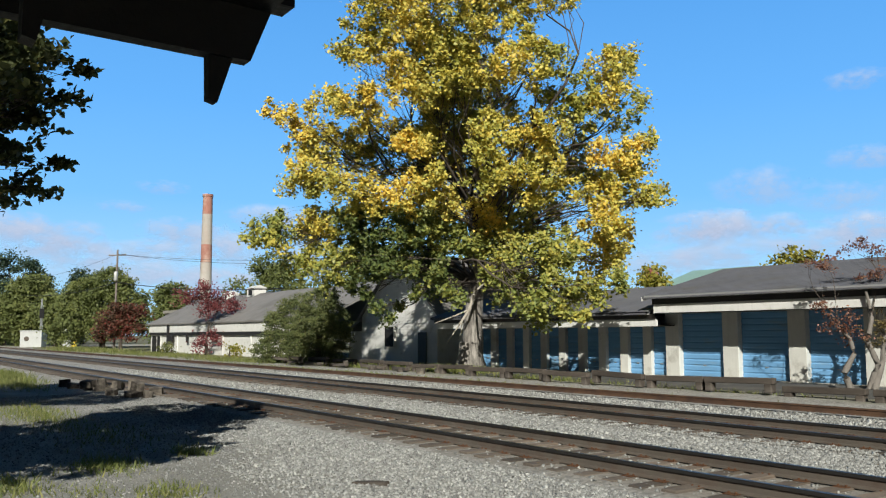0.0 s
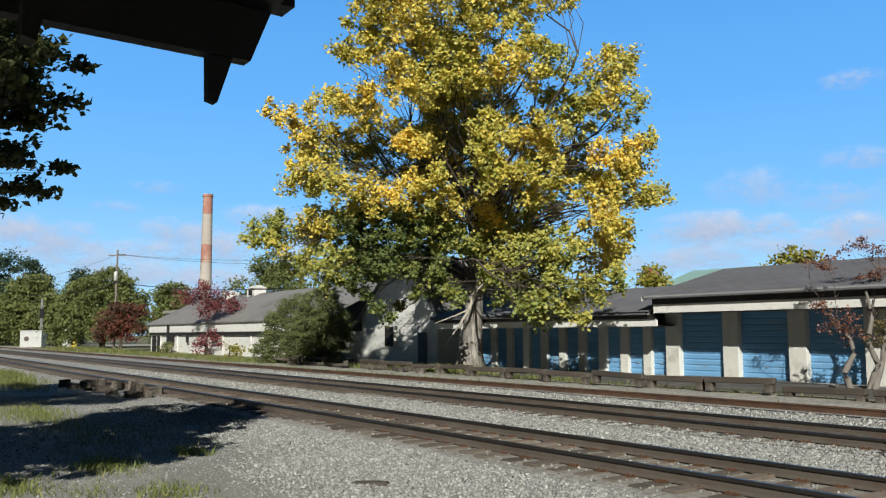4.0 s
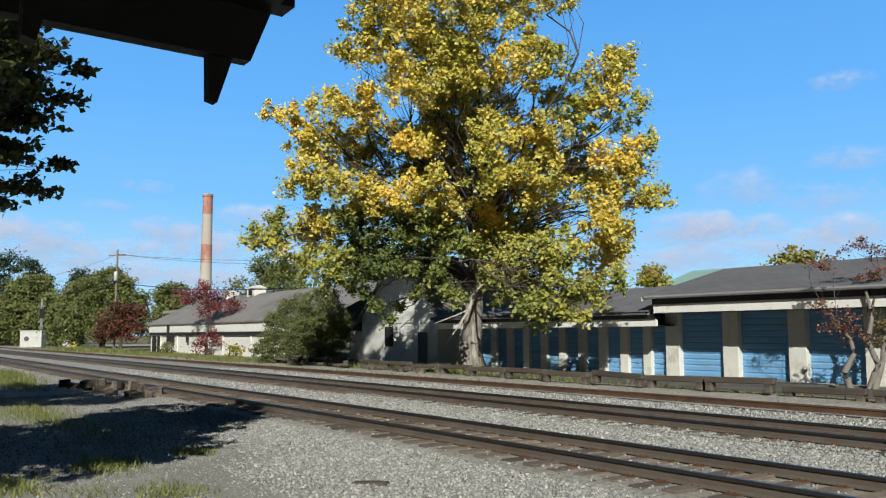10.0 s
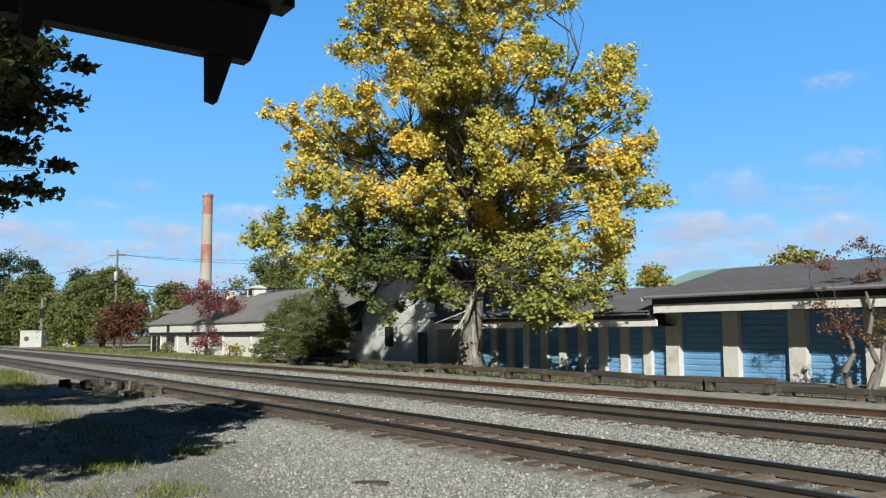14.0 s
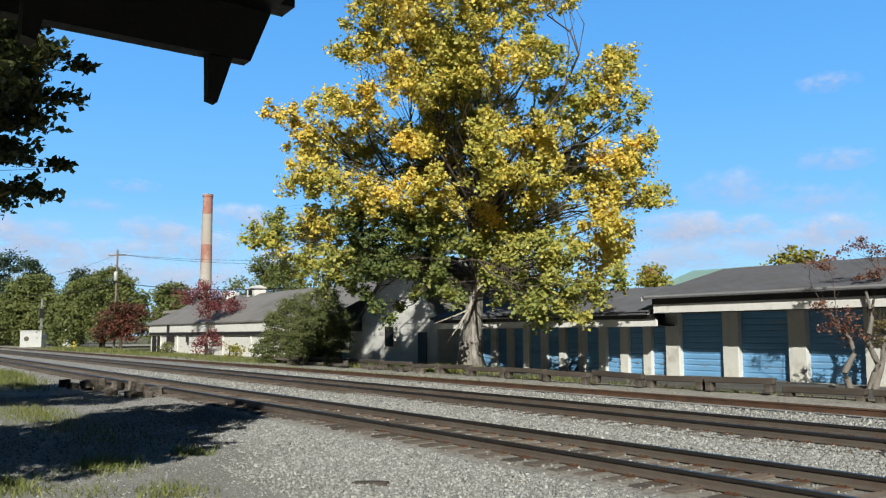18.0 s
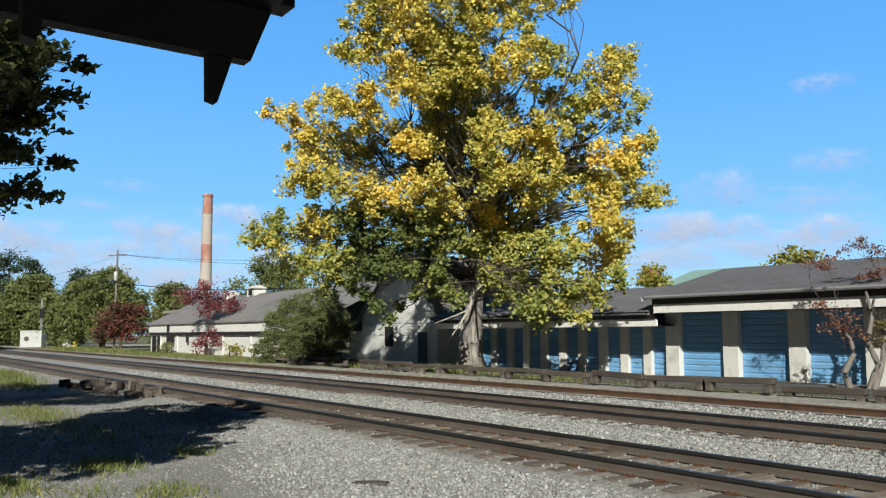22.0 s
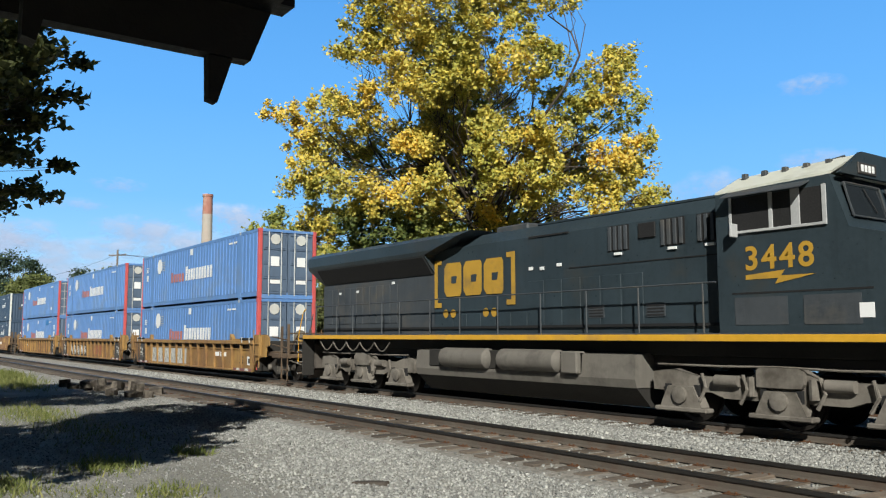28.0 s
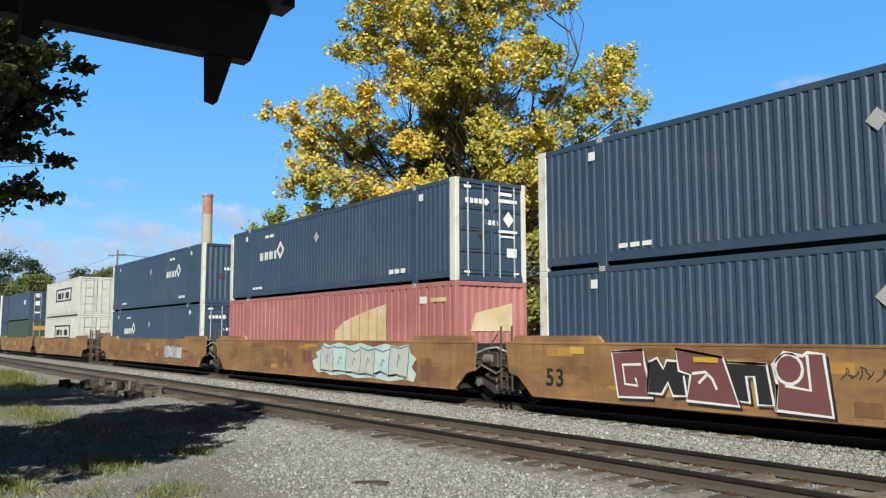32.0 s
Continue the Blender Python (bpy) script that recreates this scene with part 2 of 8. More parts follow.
M_CONCRETE = mat("concrete", (0.33, 0.31, 0.27), 0.9, 0, 0.15, 1.0, (0.30, 0.28, 0.23), 0.3, 0.8, bump=0.3)

M_LEAF_BIG = leaf_mat("turning_leaves", [(0.0, (0.17, 0.20, 0.05)), (0.28, (0.45, 0.43, 0.10)), (0.48, (0.74, 0.60, 0.13)), (0.75, (0.92, 0.66, 0.13)), (1.0, (0.95, 0.60, 0.13))], 0.15, 0.34, 0.26)
M_LEAF_MID = leaf_mat("olive_yellow_leaves", [(0.0, (0.14, 0.18, 0.045)), (0.35, (0.40, 0.40, 0.09)), (0.6, (0.66, 0.56, 0.12)), (0.85, (0.88, 0.65, 0.13)), (1.0, (0.90, 0.62, 0.15))], 0.22, 0.42, 0.26)
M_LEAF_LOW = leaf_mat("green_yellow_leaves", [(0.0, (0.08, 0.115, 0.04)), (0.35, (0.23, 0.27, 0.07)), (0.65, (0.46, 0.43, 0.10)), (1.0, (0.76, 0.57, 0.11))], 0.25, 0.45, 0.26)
# Greener lower leaves, darkened further with the crown's shade.
M_LEAF_SHADY = leaf_mat("green_shaded_leaves", [(0.0, (0.05, 0.08, 0.03)), (0.4, (0.13, 0.17, 0.05)), (0.75, (0.30, 0.30, 0.07)), (1.0, (0.62, 0.50, 0.10))], 0.25, 0.45, 0.26)
M_LEAF_DARK = leaf_mat("dark_green_leaves", [(0.0, (0.03, 0.042, 0.016)), (0.5, (0.065, 0.08, 0.026)), (1.0, (0.13, 0.14, 0.04))], 0.5, 0.7, 0.3)
M_LEAF_MAPLE = leaf_mat("dark_maple_leaves", [(0.0, (0.05, 0.06, 0.024)), (0.5, (0.10, 0.115, 0.04)), (0.85, (0.22, 0.20, 0.06)), (1.0, (0.38, 0.24, 0.07))], 0.9, 0.6, 0.45)
M_LEAF_EVERGREEN = leaf_mat("evergreen_sprays", [(0.0, (0.055, 0.075, 0.03)), (0.5, (0.14, 0.165, 0.058)), (1.0, (0.26, 0.26, 0.10))], 0.8, 0.7, 0.25)
M_LEAF_FAR = leaf_mat("pale_green_leaves", [(0.0, (0.105, 0.13, 0.05)), (0.5, (0.20, 0.235, 0.08)), (1.0, (0.36, 0.345, 0.12))], 0.2, 0.5, 0.4)
M_LEAF_GREEN = leaf_mat("green_leaves", [(0.0, (0.07, 0.09, 0.03)), (0.5, (0.15, 0.17, 0.045)), (1.0, (0.31, 0.28, 0.07))], 0.3, 0.6)
M_LEAF_BLUE = leaf_mat("blue_green_leaves", [(0.0, (0.035, 0.065, 0.05)), (0.6, (0.07, 0.11, 0.07)), (1.0, (0.12, 0.16, 0.08))], 0.3, 0.6)
M_LEAF_RED = leaf_mat("crimson_leaves", [(0.0, (0.08, 0.028, 0.032)), (0.5, (0.22, 0.06, 0.065)), (1.0, (0.40, 0.13, 0.12))], 0.5, 0.6)
M_LEAF_DULL = leaf_mat("dull_red_leaves", [(0.0, (0.055, 0.045, 0.025)), (0.45, (0.12, 0.065, 0.04)), (0.75, (0.24, 0.06, 0.045)), (1.0, (0.33, 0.10, 0.07))], 0.25, 0.5)
M_LEAF_RUST = leaf_mat("rust_leaves", [(0.0, (0.09, 0.04, 0.035)), (0.5, (0.23, 0.105, 0.075)), (1.0, (0.42, 0.24, 0.13))], 0.5, 0.7)
M_LEAF_OLIVE = leaf_mat("olive_brown_leaves", [(0.0, (0.08, 0.07, 0.03)), (0.5, (0.19, 0.15, 0.06)), (1.0, (0.33, 0.24, 0.09))], 0.5, 0.7)
M_LEAF_YELLOW = leaf_mat("yellow_green_leaves", [(0.0, (0.14, 0.16, 0.03)), (0.6, (0.32, 0.29, 0.05)), (1.0, (0.48, 0.38, 0.06))], 0.5, 0.7)
M_GRASS = leaf_mat("grass_blades", [(0.0, (0.08, 0.11, 0.03)), (0.5, (0.19, 0.22, 0.06)), (1.0, (0.38, 0.34, 0.15))], 0.6, 0.7, 0.3)


def ground_material():
    m = bpy.data.materials.new("gravel_ground")
    nt, b = nodes_of(m)
    v = coords(nt)
    sep = nt.nodes.new("ShaderNodeSeparateXYZ")
    nt.links.new(v, sep.inputs[0])
    wob = noise_tex(nt, v, 0.35, 5, 0.65).outputs[0]
    y = maths(nt, "ADD", sep.outputs[1], maths(nt, "MULTIPLY", maths(nt, "SUBTRACT", wob, 0.5), 5.0))
    cell = noise_tex(nt, v, 17.0, kind="voronoi")
    grit = ramp(nt, cell.outputs["Color"], [(0.05, (0.21, 0.208, 0.20)), (0.5, (0.36, 0.355, 0.34)), (0.95, (0.54, 0.53, 0.51))])
    fine = noise_tex(nt, v, 60, 4, 0.7).outputs[0]
    broad = noise_tex(nt, v, 0.7, 5, 0.6).outputs[0]
    grit = mix(nt, 1.0, grit, ramp(nt, broad, [(0.3, (0.75, 0.73, 0.70)), (0.7, (1.05, 1.04, 1.02))]), "MULTIPLY")
    dirt = mix(nt, 0.5, ramp(nt, fine, [(0.3, (0.15, 0.15, 0.135)), (0.7, (0.37, 0.36, 0.325))]), ramp(nt, broad, [(0.3, (0.16, 0.155, 0.135)), (0.7, (0.36, 0.345, 0.315))]))
    grass = ramp(nt, fine, [(0.3, (0.10, 0.105, 0.06)), (0.7, (0.27, 0.25, 0.16))])
    near = ramp(nt, maths(nt, "DIVIDE", maths(nt, "SUBTRACT", y, 3.0), 5.0), [(0.3, (0, 0, 0)), (0.7, (1, 1, 1))])
    c = mix(nt, near, dirt, grit)
    far = ramp(nt, maths(nt, "DIVIDE", maths(nt, "SUBTRACT", y, 21.0), 8.0), [(0.3, (0, 0, 0)), (0.6, (1, 1, 1))])
    c = mix(nt, far, c, grass)
    back = ramp(nt, maths(nt, "DIVIDE", maths(nt, "SUBTRACT", 4.0, y), 10.0), [(0.3, (0, 0, 0)), (0.7, (1, 1, 1))])
    c = mix(nt, back, c, grass)
    for mid in (9.56, 14.75):
        off = maths(nt, "ABSOLUTE", maths(nt, "SUBTRACT", maths(nt, "ADD", sep.outputs[1], maths(nt, "MULTIPLY", maths(nt, "SUBTRACT", fine, 0.5), 0.8)), mid))
        band = ramp(nt, maths(nt, "DIVIDE", off, 3.0), [(0.42, (0.75, 0.75, 0.75)), (0.56, (0, 0, 0))])
        c = mix(nt, band, c, ramp(nt, fine, [(0.3, (0.17, 0.15, 0.13)), (0.7, (0.33, 0.30, 0.26))]))
    nt.links.new(c, b.inputs["Base Color"])
    b.inputs["Roughness"].default_value = 0.95
    b.inputs["Specular IOR Level"].default_value = 0.2
    bn = nt.nodes.new("ShaderNodeBump")
    bn.inputs["Strength"].default_value = 0.7
    bn.inputs["Distance"].default_value = 0.03
    nt.links.new(mix(nt, 0.4, cell.outputs["Distance"], fine), bn.inputs["Height"])
    nt.links.new(bn.outputs[0], b.inputs["Normal"])
    return m


M_GROUND = ground_material()

# ---------------------------------------------------------------- ground
RAILS_NEAR, RAILS_FAR, RAIL_SIDING = (8.81, 10.31), (14.0, 15.5), 19.37
GROUND_Z = -0.24


def ground_height(x, y):
    bed = 0.02 if 6.8 < y < 17.2 else 0.0
    if 6.0 < y <= 6.8:
        bed = 0.02 * (y - 6.0) / 0.8
    if 17.2 <= y < 18.5:
        bed = 0.02 * (18.5 - y) / 1.3
    if 8.1 < y < 11.0 or 13.3 < y < 16.2:
        bed += 0.03
    bumps = 0.02 * noise.noise((x * 0.5, y * 0.5, 0)) + 0.012 * noise.noise((x * 2.1, y * 2.1, 3))
    if y < 6.0:
        bumps += 0.04 * noise.noise((x * 0.25, y * 0.25, 7))
    if abs(x) > 60 or y > 40 or y < -20:
        bumps = 0
    return GROUND_Z + bed + bumps * (0.4 if bed > 0 else 1.0)


def build_ground():
    xs = sorted({*np.round(np.arange(-40, 6, 0.35), 3), *np.arange(-120, -40, 4.0), *np.arange(6, 60, 6.0), -4000, -2000, -1000, -500, -250, 120, 250, 500, 1000, 2500})
    ys = sorted({*np.round(np.arange(-3, 24, 0.35), 3), *np.arange(24, 60, 3.0), *np.arange(-40, -3, 4.0), -2500, -1000, -400, -150, 100, 200, 400, 900, 2000, 4000})
    vs = [(x, y, ground_height(x, y)) for x in xs for y in ys]
    n = len(ys)
    fs = []
    for i in range(len(xs) - 1):
        for j in range(n - 1):
            fs += [i * n + j, (i + 1) * n + j, (i + 1) * n + j + 1, i * n + j + 1]
    me = quick_mesh("ground", vs, fs, 4, M_GROUND)
    solid("ground", me, M_GROUND, "grey gravel ground with dirt and sparse grass", "ground", kind="structure")


build_ground()


def scatter_stones(name, count, x0, x1, y0, y1, size, seed, keep, label, skin):
    """Loose crushed stones, each a small uneven lump."""
    rng = np.random.default_rng(seed)
    x = rng.uniform(x0, x1, count * 3)
    y = rng.uniform(y0, y1, count * 3)
    ok = keep(x, y)
    x, y = x[ok][:count], y[ok][:count]
    k = len(x)
    z = np.array([ground_height(a, c) for a, c in zip(x, y)])
    base = np.array([(1, 0, 0), (-1, 0, 0), (0, 1, 0), (0, -1, 0), (0, 0, 0.8), (0, 0, -0.8)], float)
    s = np.minimum(rng.lognormal(math.log(size), 0.35, k), size * 1.7)
    v = base[None] * s[:, None, None] * rng.uniform(0.6, 1.25, (k, 6, 3)) + rng.normal(0, 0.18, (k, 6, 3)) * s[:, None, None]
    a = rng.uniform(0, 6.28, k)
    t = rng.uniform(-0.7, 0.7, k)
    ca, sa, ct, st = np.cos(a), np.sin(a), np.cos(t), np.sin(t)
    vx, vy, vz = v[..., 0], v[..., 1], v[..., 2]
    vy, vz = vy * ct[:, None] - vz * st[:, None], vy * st[:, None] + vz * ct[:, None]
    vx, vy = vx * ca[:, None] - vy * sa[:, None], vx * sa[:, None] + vy * ca[:, None]
    v = np.stack([vx + x[:, None], vy + y[:, None], vz + (z + s * 0.25)[:, None]], -1).reshape(-1, 3)
    tri = np.array([(0, 2, 4), (2, 1, 4), (1, 3, 4), (3, 0, 4), (2, 0, 5), (1, 2, 5), (3, 1, 5), (0, 3, 5)])
    f = (tri[None] + (np.arange(k) * 6)[:, None, None]).reshape(-1)
    me = quick_mesh(name, v, f, 3, skin)
    return solid(name, me, skin, label, "gravel", kind="stuff")


def ballast_material(name, tone):
    m = bpy.data.materials.new(name)
    nt, b = nodes_of(m)
    geo = nt.nodes.new("ShaderNodeNewGeometry")
    c = ramp(nt, geo.outputs["Random Per Island"], [(0.0, dim((0.18, 0.18, 0.175), tone)), (0.5, dim((0.30, 0.305, 0.295), tone)), (0.9, dim((0.42, 0.425, 0.41), tone)), (1.0, dim((0.54, 0.54, 0.52), tone))])
    fine = noise_tex(nt, coords(nt), 70, 3).outputs[0]
    c = mix(nt, 1.0, c, ramp(nt, fine, [(0.3, (0.8, 0.78, 0.75)), (0.7, (1.1, 1.1, 1.1))]), "MULTIPLY")
    nt.links.new(c, b.inputs["Base Color"])
    b.inputs["Roughness"].default_value = 0.9
    return m


M_BALLAST = ballast_material("loose_ballast", 1.0)
M_GRIT = ballast_material("trodden_grit", 0.85)


def off_rails(x, y):
    ok = np.ones(len(x), bool)
    for r in (*RAILS_NEAR, *RAILS_FAR, RAIL_SIDING):
        ok &= np.abs(y - r) > 0.12
    return ok


def in_view(x, y):
    """The wedge of ground that lies before the platform."""
    a = np.degrees(np.arctan2(-x, y))
    return (a > 24) & (a < 84) & off_rails(x, y)


def build_stones():
    scatter_stones("ballast_gravel", 62000, -24, -3, 4.5, 13.8, 0.023, 1, lambda x, y: in_view(x, y) & ~((y > 7.9) & (y < 11.25) & (np.abs(((x * 37.7 + y * 91.3) % 1)) < 0.95)) & (np.sqrt(x * x + y * y) > 8) & (y > np.minimum(7.4, 4.9 + np.maximum(0, -9.05 - x) * 0.312) + 0.5 * np.sin(x * 1.3) * np.sin(x * 0.41 + 1) - 1.6 * ((x * 53.7 + y * 31.3) % 1) ** 2), "loose grey crushed stone beside the rails", M_BALLAST)
    scatter_stones("ballast_gravel", 22000, -48, -6, 10.6, 19.2, 0.036, 2, lambda x, y: in_view(x, y) & ((y < 13.1) | (y > 16.4)) & (np.sqrt(x * x + y * y) > 15), "grey crushed stone between the two tracks", M_BALLAST)
    scatter_stones("loose_stones", 24000, -30, -7, 1.2, 8.0, 0.015, 3, lambda x, y: in_view(x, y) & (np.sqrt(x * x + y * y) > 9), "small grey stones trodden into the dirt", M_GRIT)


build_stones()


def build_pavement():
    g = Geo().box(-38, 30, 25.2, 60, -1.0, -0.17)
    solid("pavement", g, M_ASPHALT, "dark worn asphalt yard before the storage units", "pavement", kind="structure")
    g = Geo().box(-42, 22, 30.1, 30.9, -0.6, -0.155, 0.01)
    solid("apron", g, M_CONCRETE, "pale concrete apron under the storage doors", "apron", kind="structure")
    g = Geo().box(-185, -160, 17.5, 200, -1.0, -0.2)
    solid("road", g, M_CONCRETE, "pale road that crosses the railway far off", "road", kind="structure")


build_pavement()


# ---------------------------------------------------------------- tracks
def rail_geo(y, x0, x1):
    g = Geo()
    prof = [(-0.07, -0.17), (0.07, -0.17), (0.07, -0.155), (0.014, -0.135), (0.014, -0.05), (0.036, -0.04), (0.036, -0.003), (0.028, 0.0), (-0.028, 0.0), (-0.036, -0.003), (-0.036, -0.04), (-0.014, -0.05), (-0.014, -0.135), (-0.07, -0.155)]
    g.prism([(y + u, w) for u, w in prof], "x", x0, x1)
    return g


def build_track(name, rails, label, first, last):
    t = thing(name, label, "railway track", kind="structure")
    for y in rails:
        part("rail", rail_geo(y, -760, 320), M_RAIL, t)
        part("rail_head", Geo().box(-760, 320, y - 0.039, y + 0.039, -0.046, 0.0035, 0.004), M_RAIL_TOP, t, "worn running surface, dark reflection put into its colour")
    mid = sum(rails) / 2
    rnd = random.Random(name)
    tie = Geo().box(-0.12, 0.12, -1.34, 1.34, -0.33, -0.155, 0.012).mesh("tie", M_TIE)
    plate = Geo().box(-0.09, 0.09, -0.19, 0.19, -0.166, -0.158, 0.003)
    for s in (-0.085, 0.085):
        for w in (-0.11, 0.11):
            plate.box(s * 0.6 - 0.012, s * 0.6 + 0.012, w - 0.012, w + 0.012, -0.16, -0.135, 0.003)
    plate = plate.mesh("tie_plate", M_PLATE)
    far = Geo()
    k = 0
    x = 6.0
    while x > -420:
        m = pose(x + rnd.uniform(-0.03, 0.03), mid + rnd.uniform(-0.06, 0.06), rnd.uniform(-0.015, 0.008), 0, 0, rnd.uniform(-1.5, 1.5))
        if first > x > last:
            o = part("tie", tie, M_TIE, t, m=m)
            if x > last + 0.45 * (first - last):
                for y in rails:
                    part("tie_plate", plate, M_PLATE, t, m=pose(x, y, 0))
        else:
            far.box(-0.115, 0.115, -1.3, 1.3, -0.33, -0.165, 0, m)
        x -= 0.53
        k += 1
    tagged(part("far_ties", far, M_TIE, t, "the ties further along"), kind="stuff")
    return t


build_track("railway_track", RAILS_NEAR, "rusty rails on weathered wooden ties in ballast", -2.0, -60.0)
build_track("railway_track", RAILS_FAR, "polished rails on brown wooden ties in ballast", -6.0, -70.0)
siding = thing("siding_rail", "rusty disused rail half buried in gravel", "rail", kind="structure")
part("rail", rail_geo(RAIL_SIDING, -300, 200), M_RAIL_OLD, siding)

# ---------------------------------------------------------------- trees
def leaf_mesh(name, pts, size, rng, material, squash=1.0, face=(0.0, -0.45, 0.75)):
    """One pointed, folded leaf at each place."""
    k = len(pts)
    n = rng.normal(0, 0.62, (k, 3)) + np.asarray(face)
    n /= np.linalg.norm(n, axis=1)[:, None]
    d = rng.normal(0, 1, (k, 3))
    d[:, 2] -= 0.35
    s = np.cross(n, d)
    s /= np.linalg.norm(s, axis=1)[:, None]
    d = np.cross(s, n)
    L = (size * rng.uniform(0.65, 1.3, k))[:, None]
    base = pts - d * L * 0.5
    tip = pts + d * L * 0.5
    a = pts + s * L * 0.40 * squash + n * L * 0.12
    b = pts - s * L * 0.40 * squash + n * L * 0.12
    v = np.stack([base, a, tip, b], 1).reshape(-1, 3)
    return quick_mesh(name, v, np.arange(4 * k), 4, material)


def lobe_points(rng, centre, radii, count, clump, per=36, shell=0.55, flat=0.62):
    """Leaf places in one bough: sprays gathered towards its outside, with gaps between them."""
    k = max(3, count // per)
    u = rng.normal(0, 1, (k, 3))
    u /= np.linalg.norm(u, axis=1)[:, None]
    r = shell + (1 - shell) * rng.uniform(0, 1, k) ** 0.7
    r[rng.uniform(0, 1, k) < 0.12] *= 1.18
    c = np.asarray(centre) + u * r[:, None] * np.asarray(radii)
    w = rng.uniform(0.4, 1.6, k)
    idx = rng.choice(k, count, p=w / w.sum())
    sc = clump * rng.uniform(0.6, 1.3, k)
    p = c[idx] + rng.normal(0, 1, (count, 3)) * sc[idx][:, None] * np.array([1, 1, flat])
    return p, c


def limb(g, rng, a, b, r0, r1, bend=0.12, n=6, sides=7):
    a, b = np.asarray(a, float), np.asarray(b, float)
    L = np.linalg.norm(b - a)
    off = rng.normal(0, bend * L, 3)
    off[2] = abs(off[2]) * 0.5
    off2 = rng.normal(0, bend * L * 0.35, 3)
    pts, rr = [], []
    for i in range(n):
        t = i / (n - 1)
        p = a + (b - a) * t + off * math.sin(math.pi * t) + off2 * math.sin(2 * math.pi * t)
        pts.append(p)
        rr.append(r0 + (r1 - r0) * t)
    g.path(pts, rr, sides)
    return pts


def make_tree(name, label, place, turn, trunk_top, trunk_r, lobes, per_m2, leaf, leaf_size, clump, bark, seed, group="", stems=None, shell=0.55, twigs=8, sway=True, depth=0.85, flare=1.7, flat=0.62):
    """lobes: (across, deep, up, radius across, radius up) in the tree's own space."""
    rng = np.random.default_rng(seed)
    t = thing(name, label, "tree", pose(*place, 0, 0, turn), group)
    g = Geo()
    stems = stems or [((0, 0, 0), (trunk_top[0], trunk_top[1], trunk_top[2]))]
    tops = []
    for a, b, *more in stems:
        if more:
            pts = [np.asarray(q, float) for q in (a, b, *more)]
            pts = [pts[i] + (pts[i + 1] - pts[i]) * f for i in range(len(pts) - 1) for f in (0, 0.33, 0.67)] + [pts[-1]]
            g.path(pts, [trunk_r * (1.0 - 0.7 * i / len(pts)) * rng.uniform(0.9, 1.12) for i in range(len(pts))], 10)
        else:
            pts = limb(g, rng, a, b, trunk_r, trunk_r * 0.5, 0.03, 8, 12)
        tops.append(pts)
        if len(stems) == 1:
            g.lathe([(trunk_r * flare, -0.25), (trunk_r * (1 + (flare - 1) * 0.55), 0.15), (trunk_r * (1 + (flare - 1) * 0.2), 0.6), (trunk_r * 0.98, 1.1)], a, "z", 12)
    part("trunk", g, bark, t, smooth=True)
    boughs = []
    for cu, cw, cz, ru, rz, *own in lobes:
        pts = min(tops, key=lambda q: abs(q[-1][0] - cu) + abs(q[-1][1] - cw))
        k = int(np.clip(len(pts) * (0.3 + 0.6 * min(1, max(0, (cz - pts[0][2]) / max(1, pts[-1][2] * 1.9)))), 2, len(pts) - 1))
        root = np.asarray(pts[k], float)
        c = np.array((cu, cw, cz), float) - root
        radii = np.array((ru, max(ru * depth, 0.6), rz))
        count = int(per_m2 * 4 * math.pi * ((ru * radii[1]) ** 1.6 / 3 + (ru * rz) ** 1.6 / 3 + (radii[1] * rz) ** 1.6 / 3) ** (1 / 1.6))
        p, cl = lobe_points(rng, c, radii, count, clump, per=36 if flat < 0.9 else 48, shell=shell, flat=flat)
        skin = own[0] if own else leaf
        ob = part("bough", leaf_mesh("bough", p, leaf_size, rng, skin), skin, t, m=pose(*root))
        tagged(ob, kind="stuff")
        g = Geo()
        r0 = max(0.02, trunk_r * 0.34 * min(1.0, np.linalg.norm(radii) / 5 + 0.25))
        r0 *= own[1] if len(own) > 1 else 1.0
        lp = limb(g, rng, (0, 0, 0), c * 0.9, r0, r0 * 0.35, 0.10 if flat < 0.9 else 0.16, 7, 6)
        for i in range(min(twigs, len(cl))):
            s = lp[int(rng.integers(2, len(lp)))]
            limb(g, rng, s, cl[i] + rng.normal(0, clump * 0.4, 3), r0 * 0.33, r0 * 0.07, 0.1, 4, 4)
        part("branch", g, M_BARK_DARK, ob)
        boughs.append(ob)
    if sway:
        SWAY.append((boughs, seed, sway if sway is not True else 1.0))
    return t


SWAY = []
VIEW_TURN = 54.32


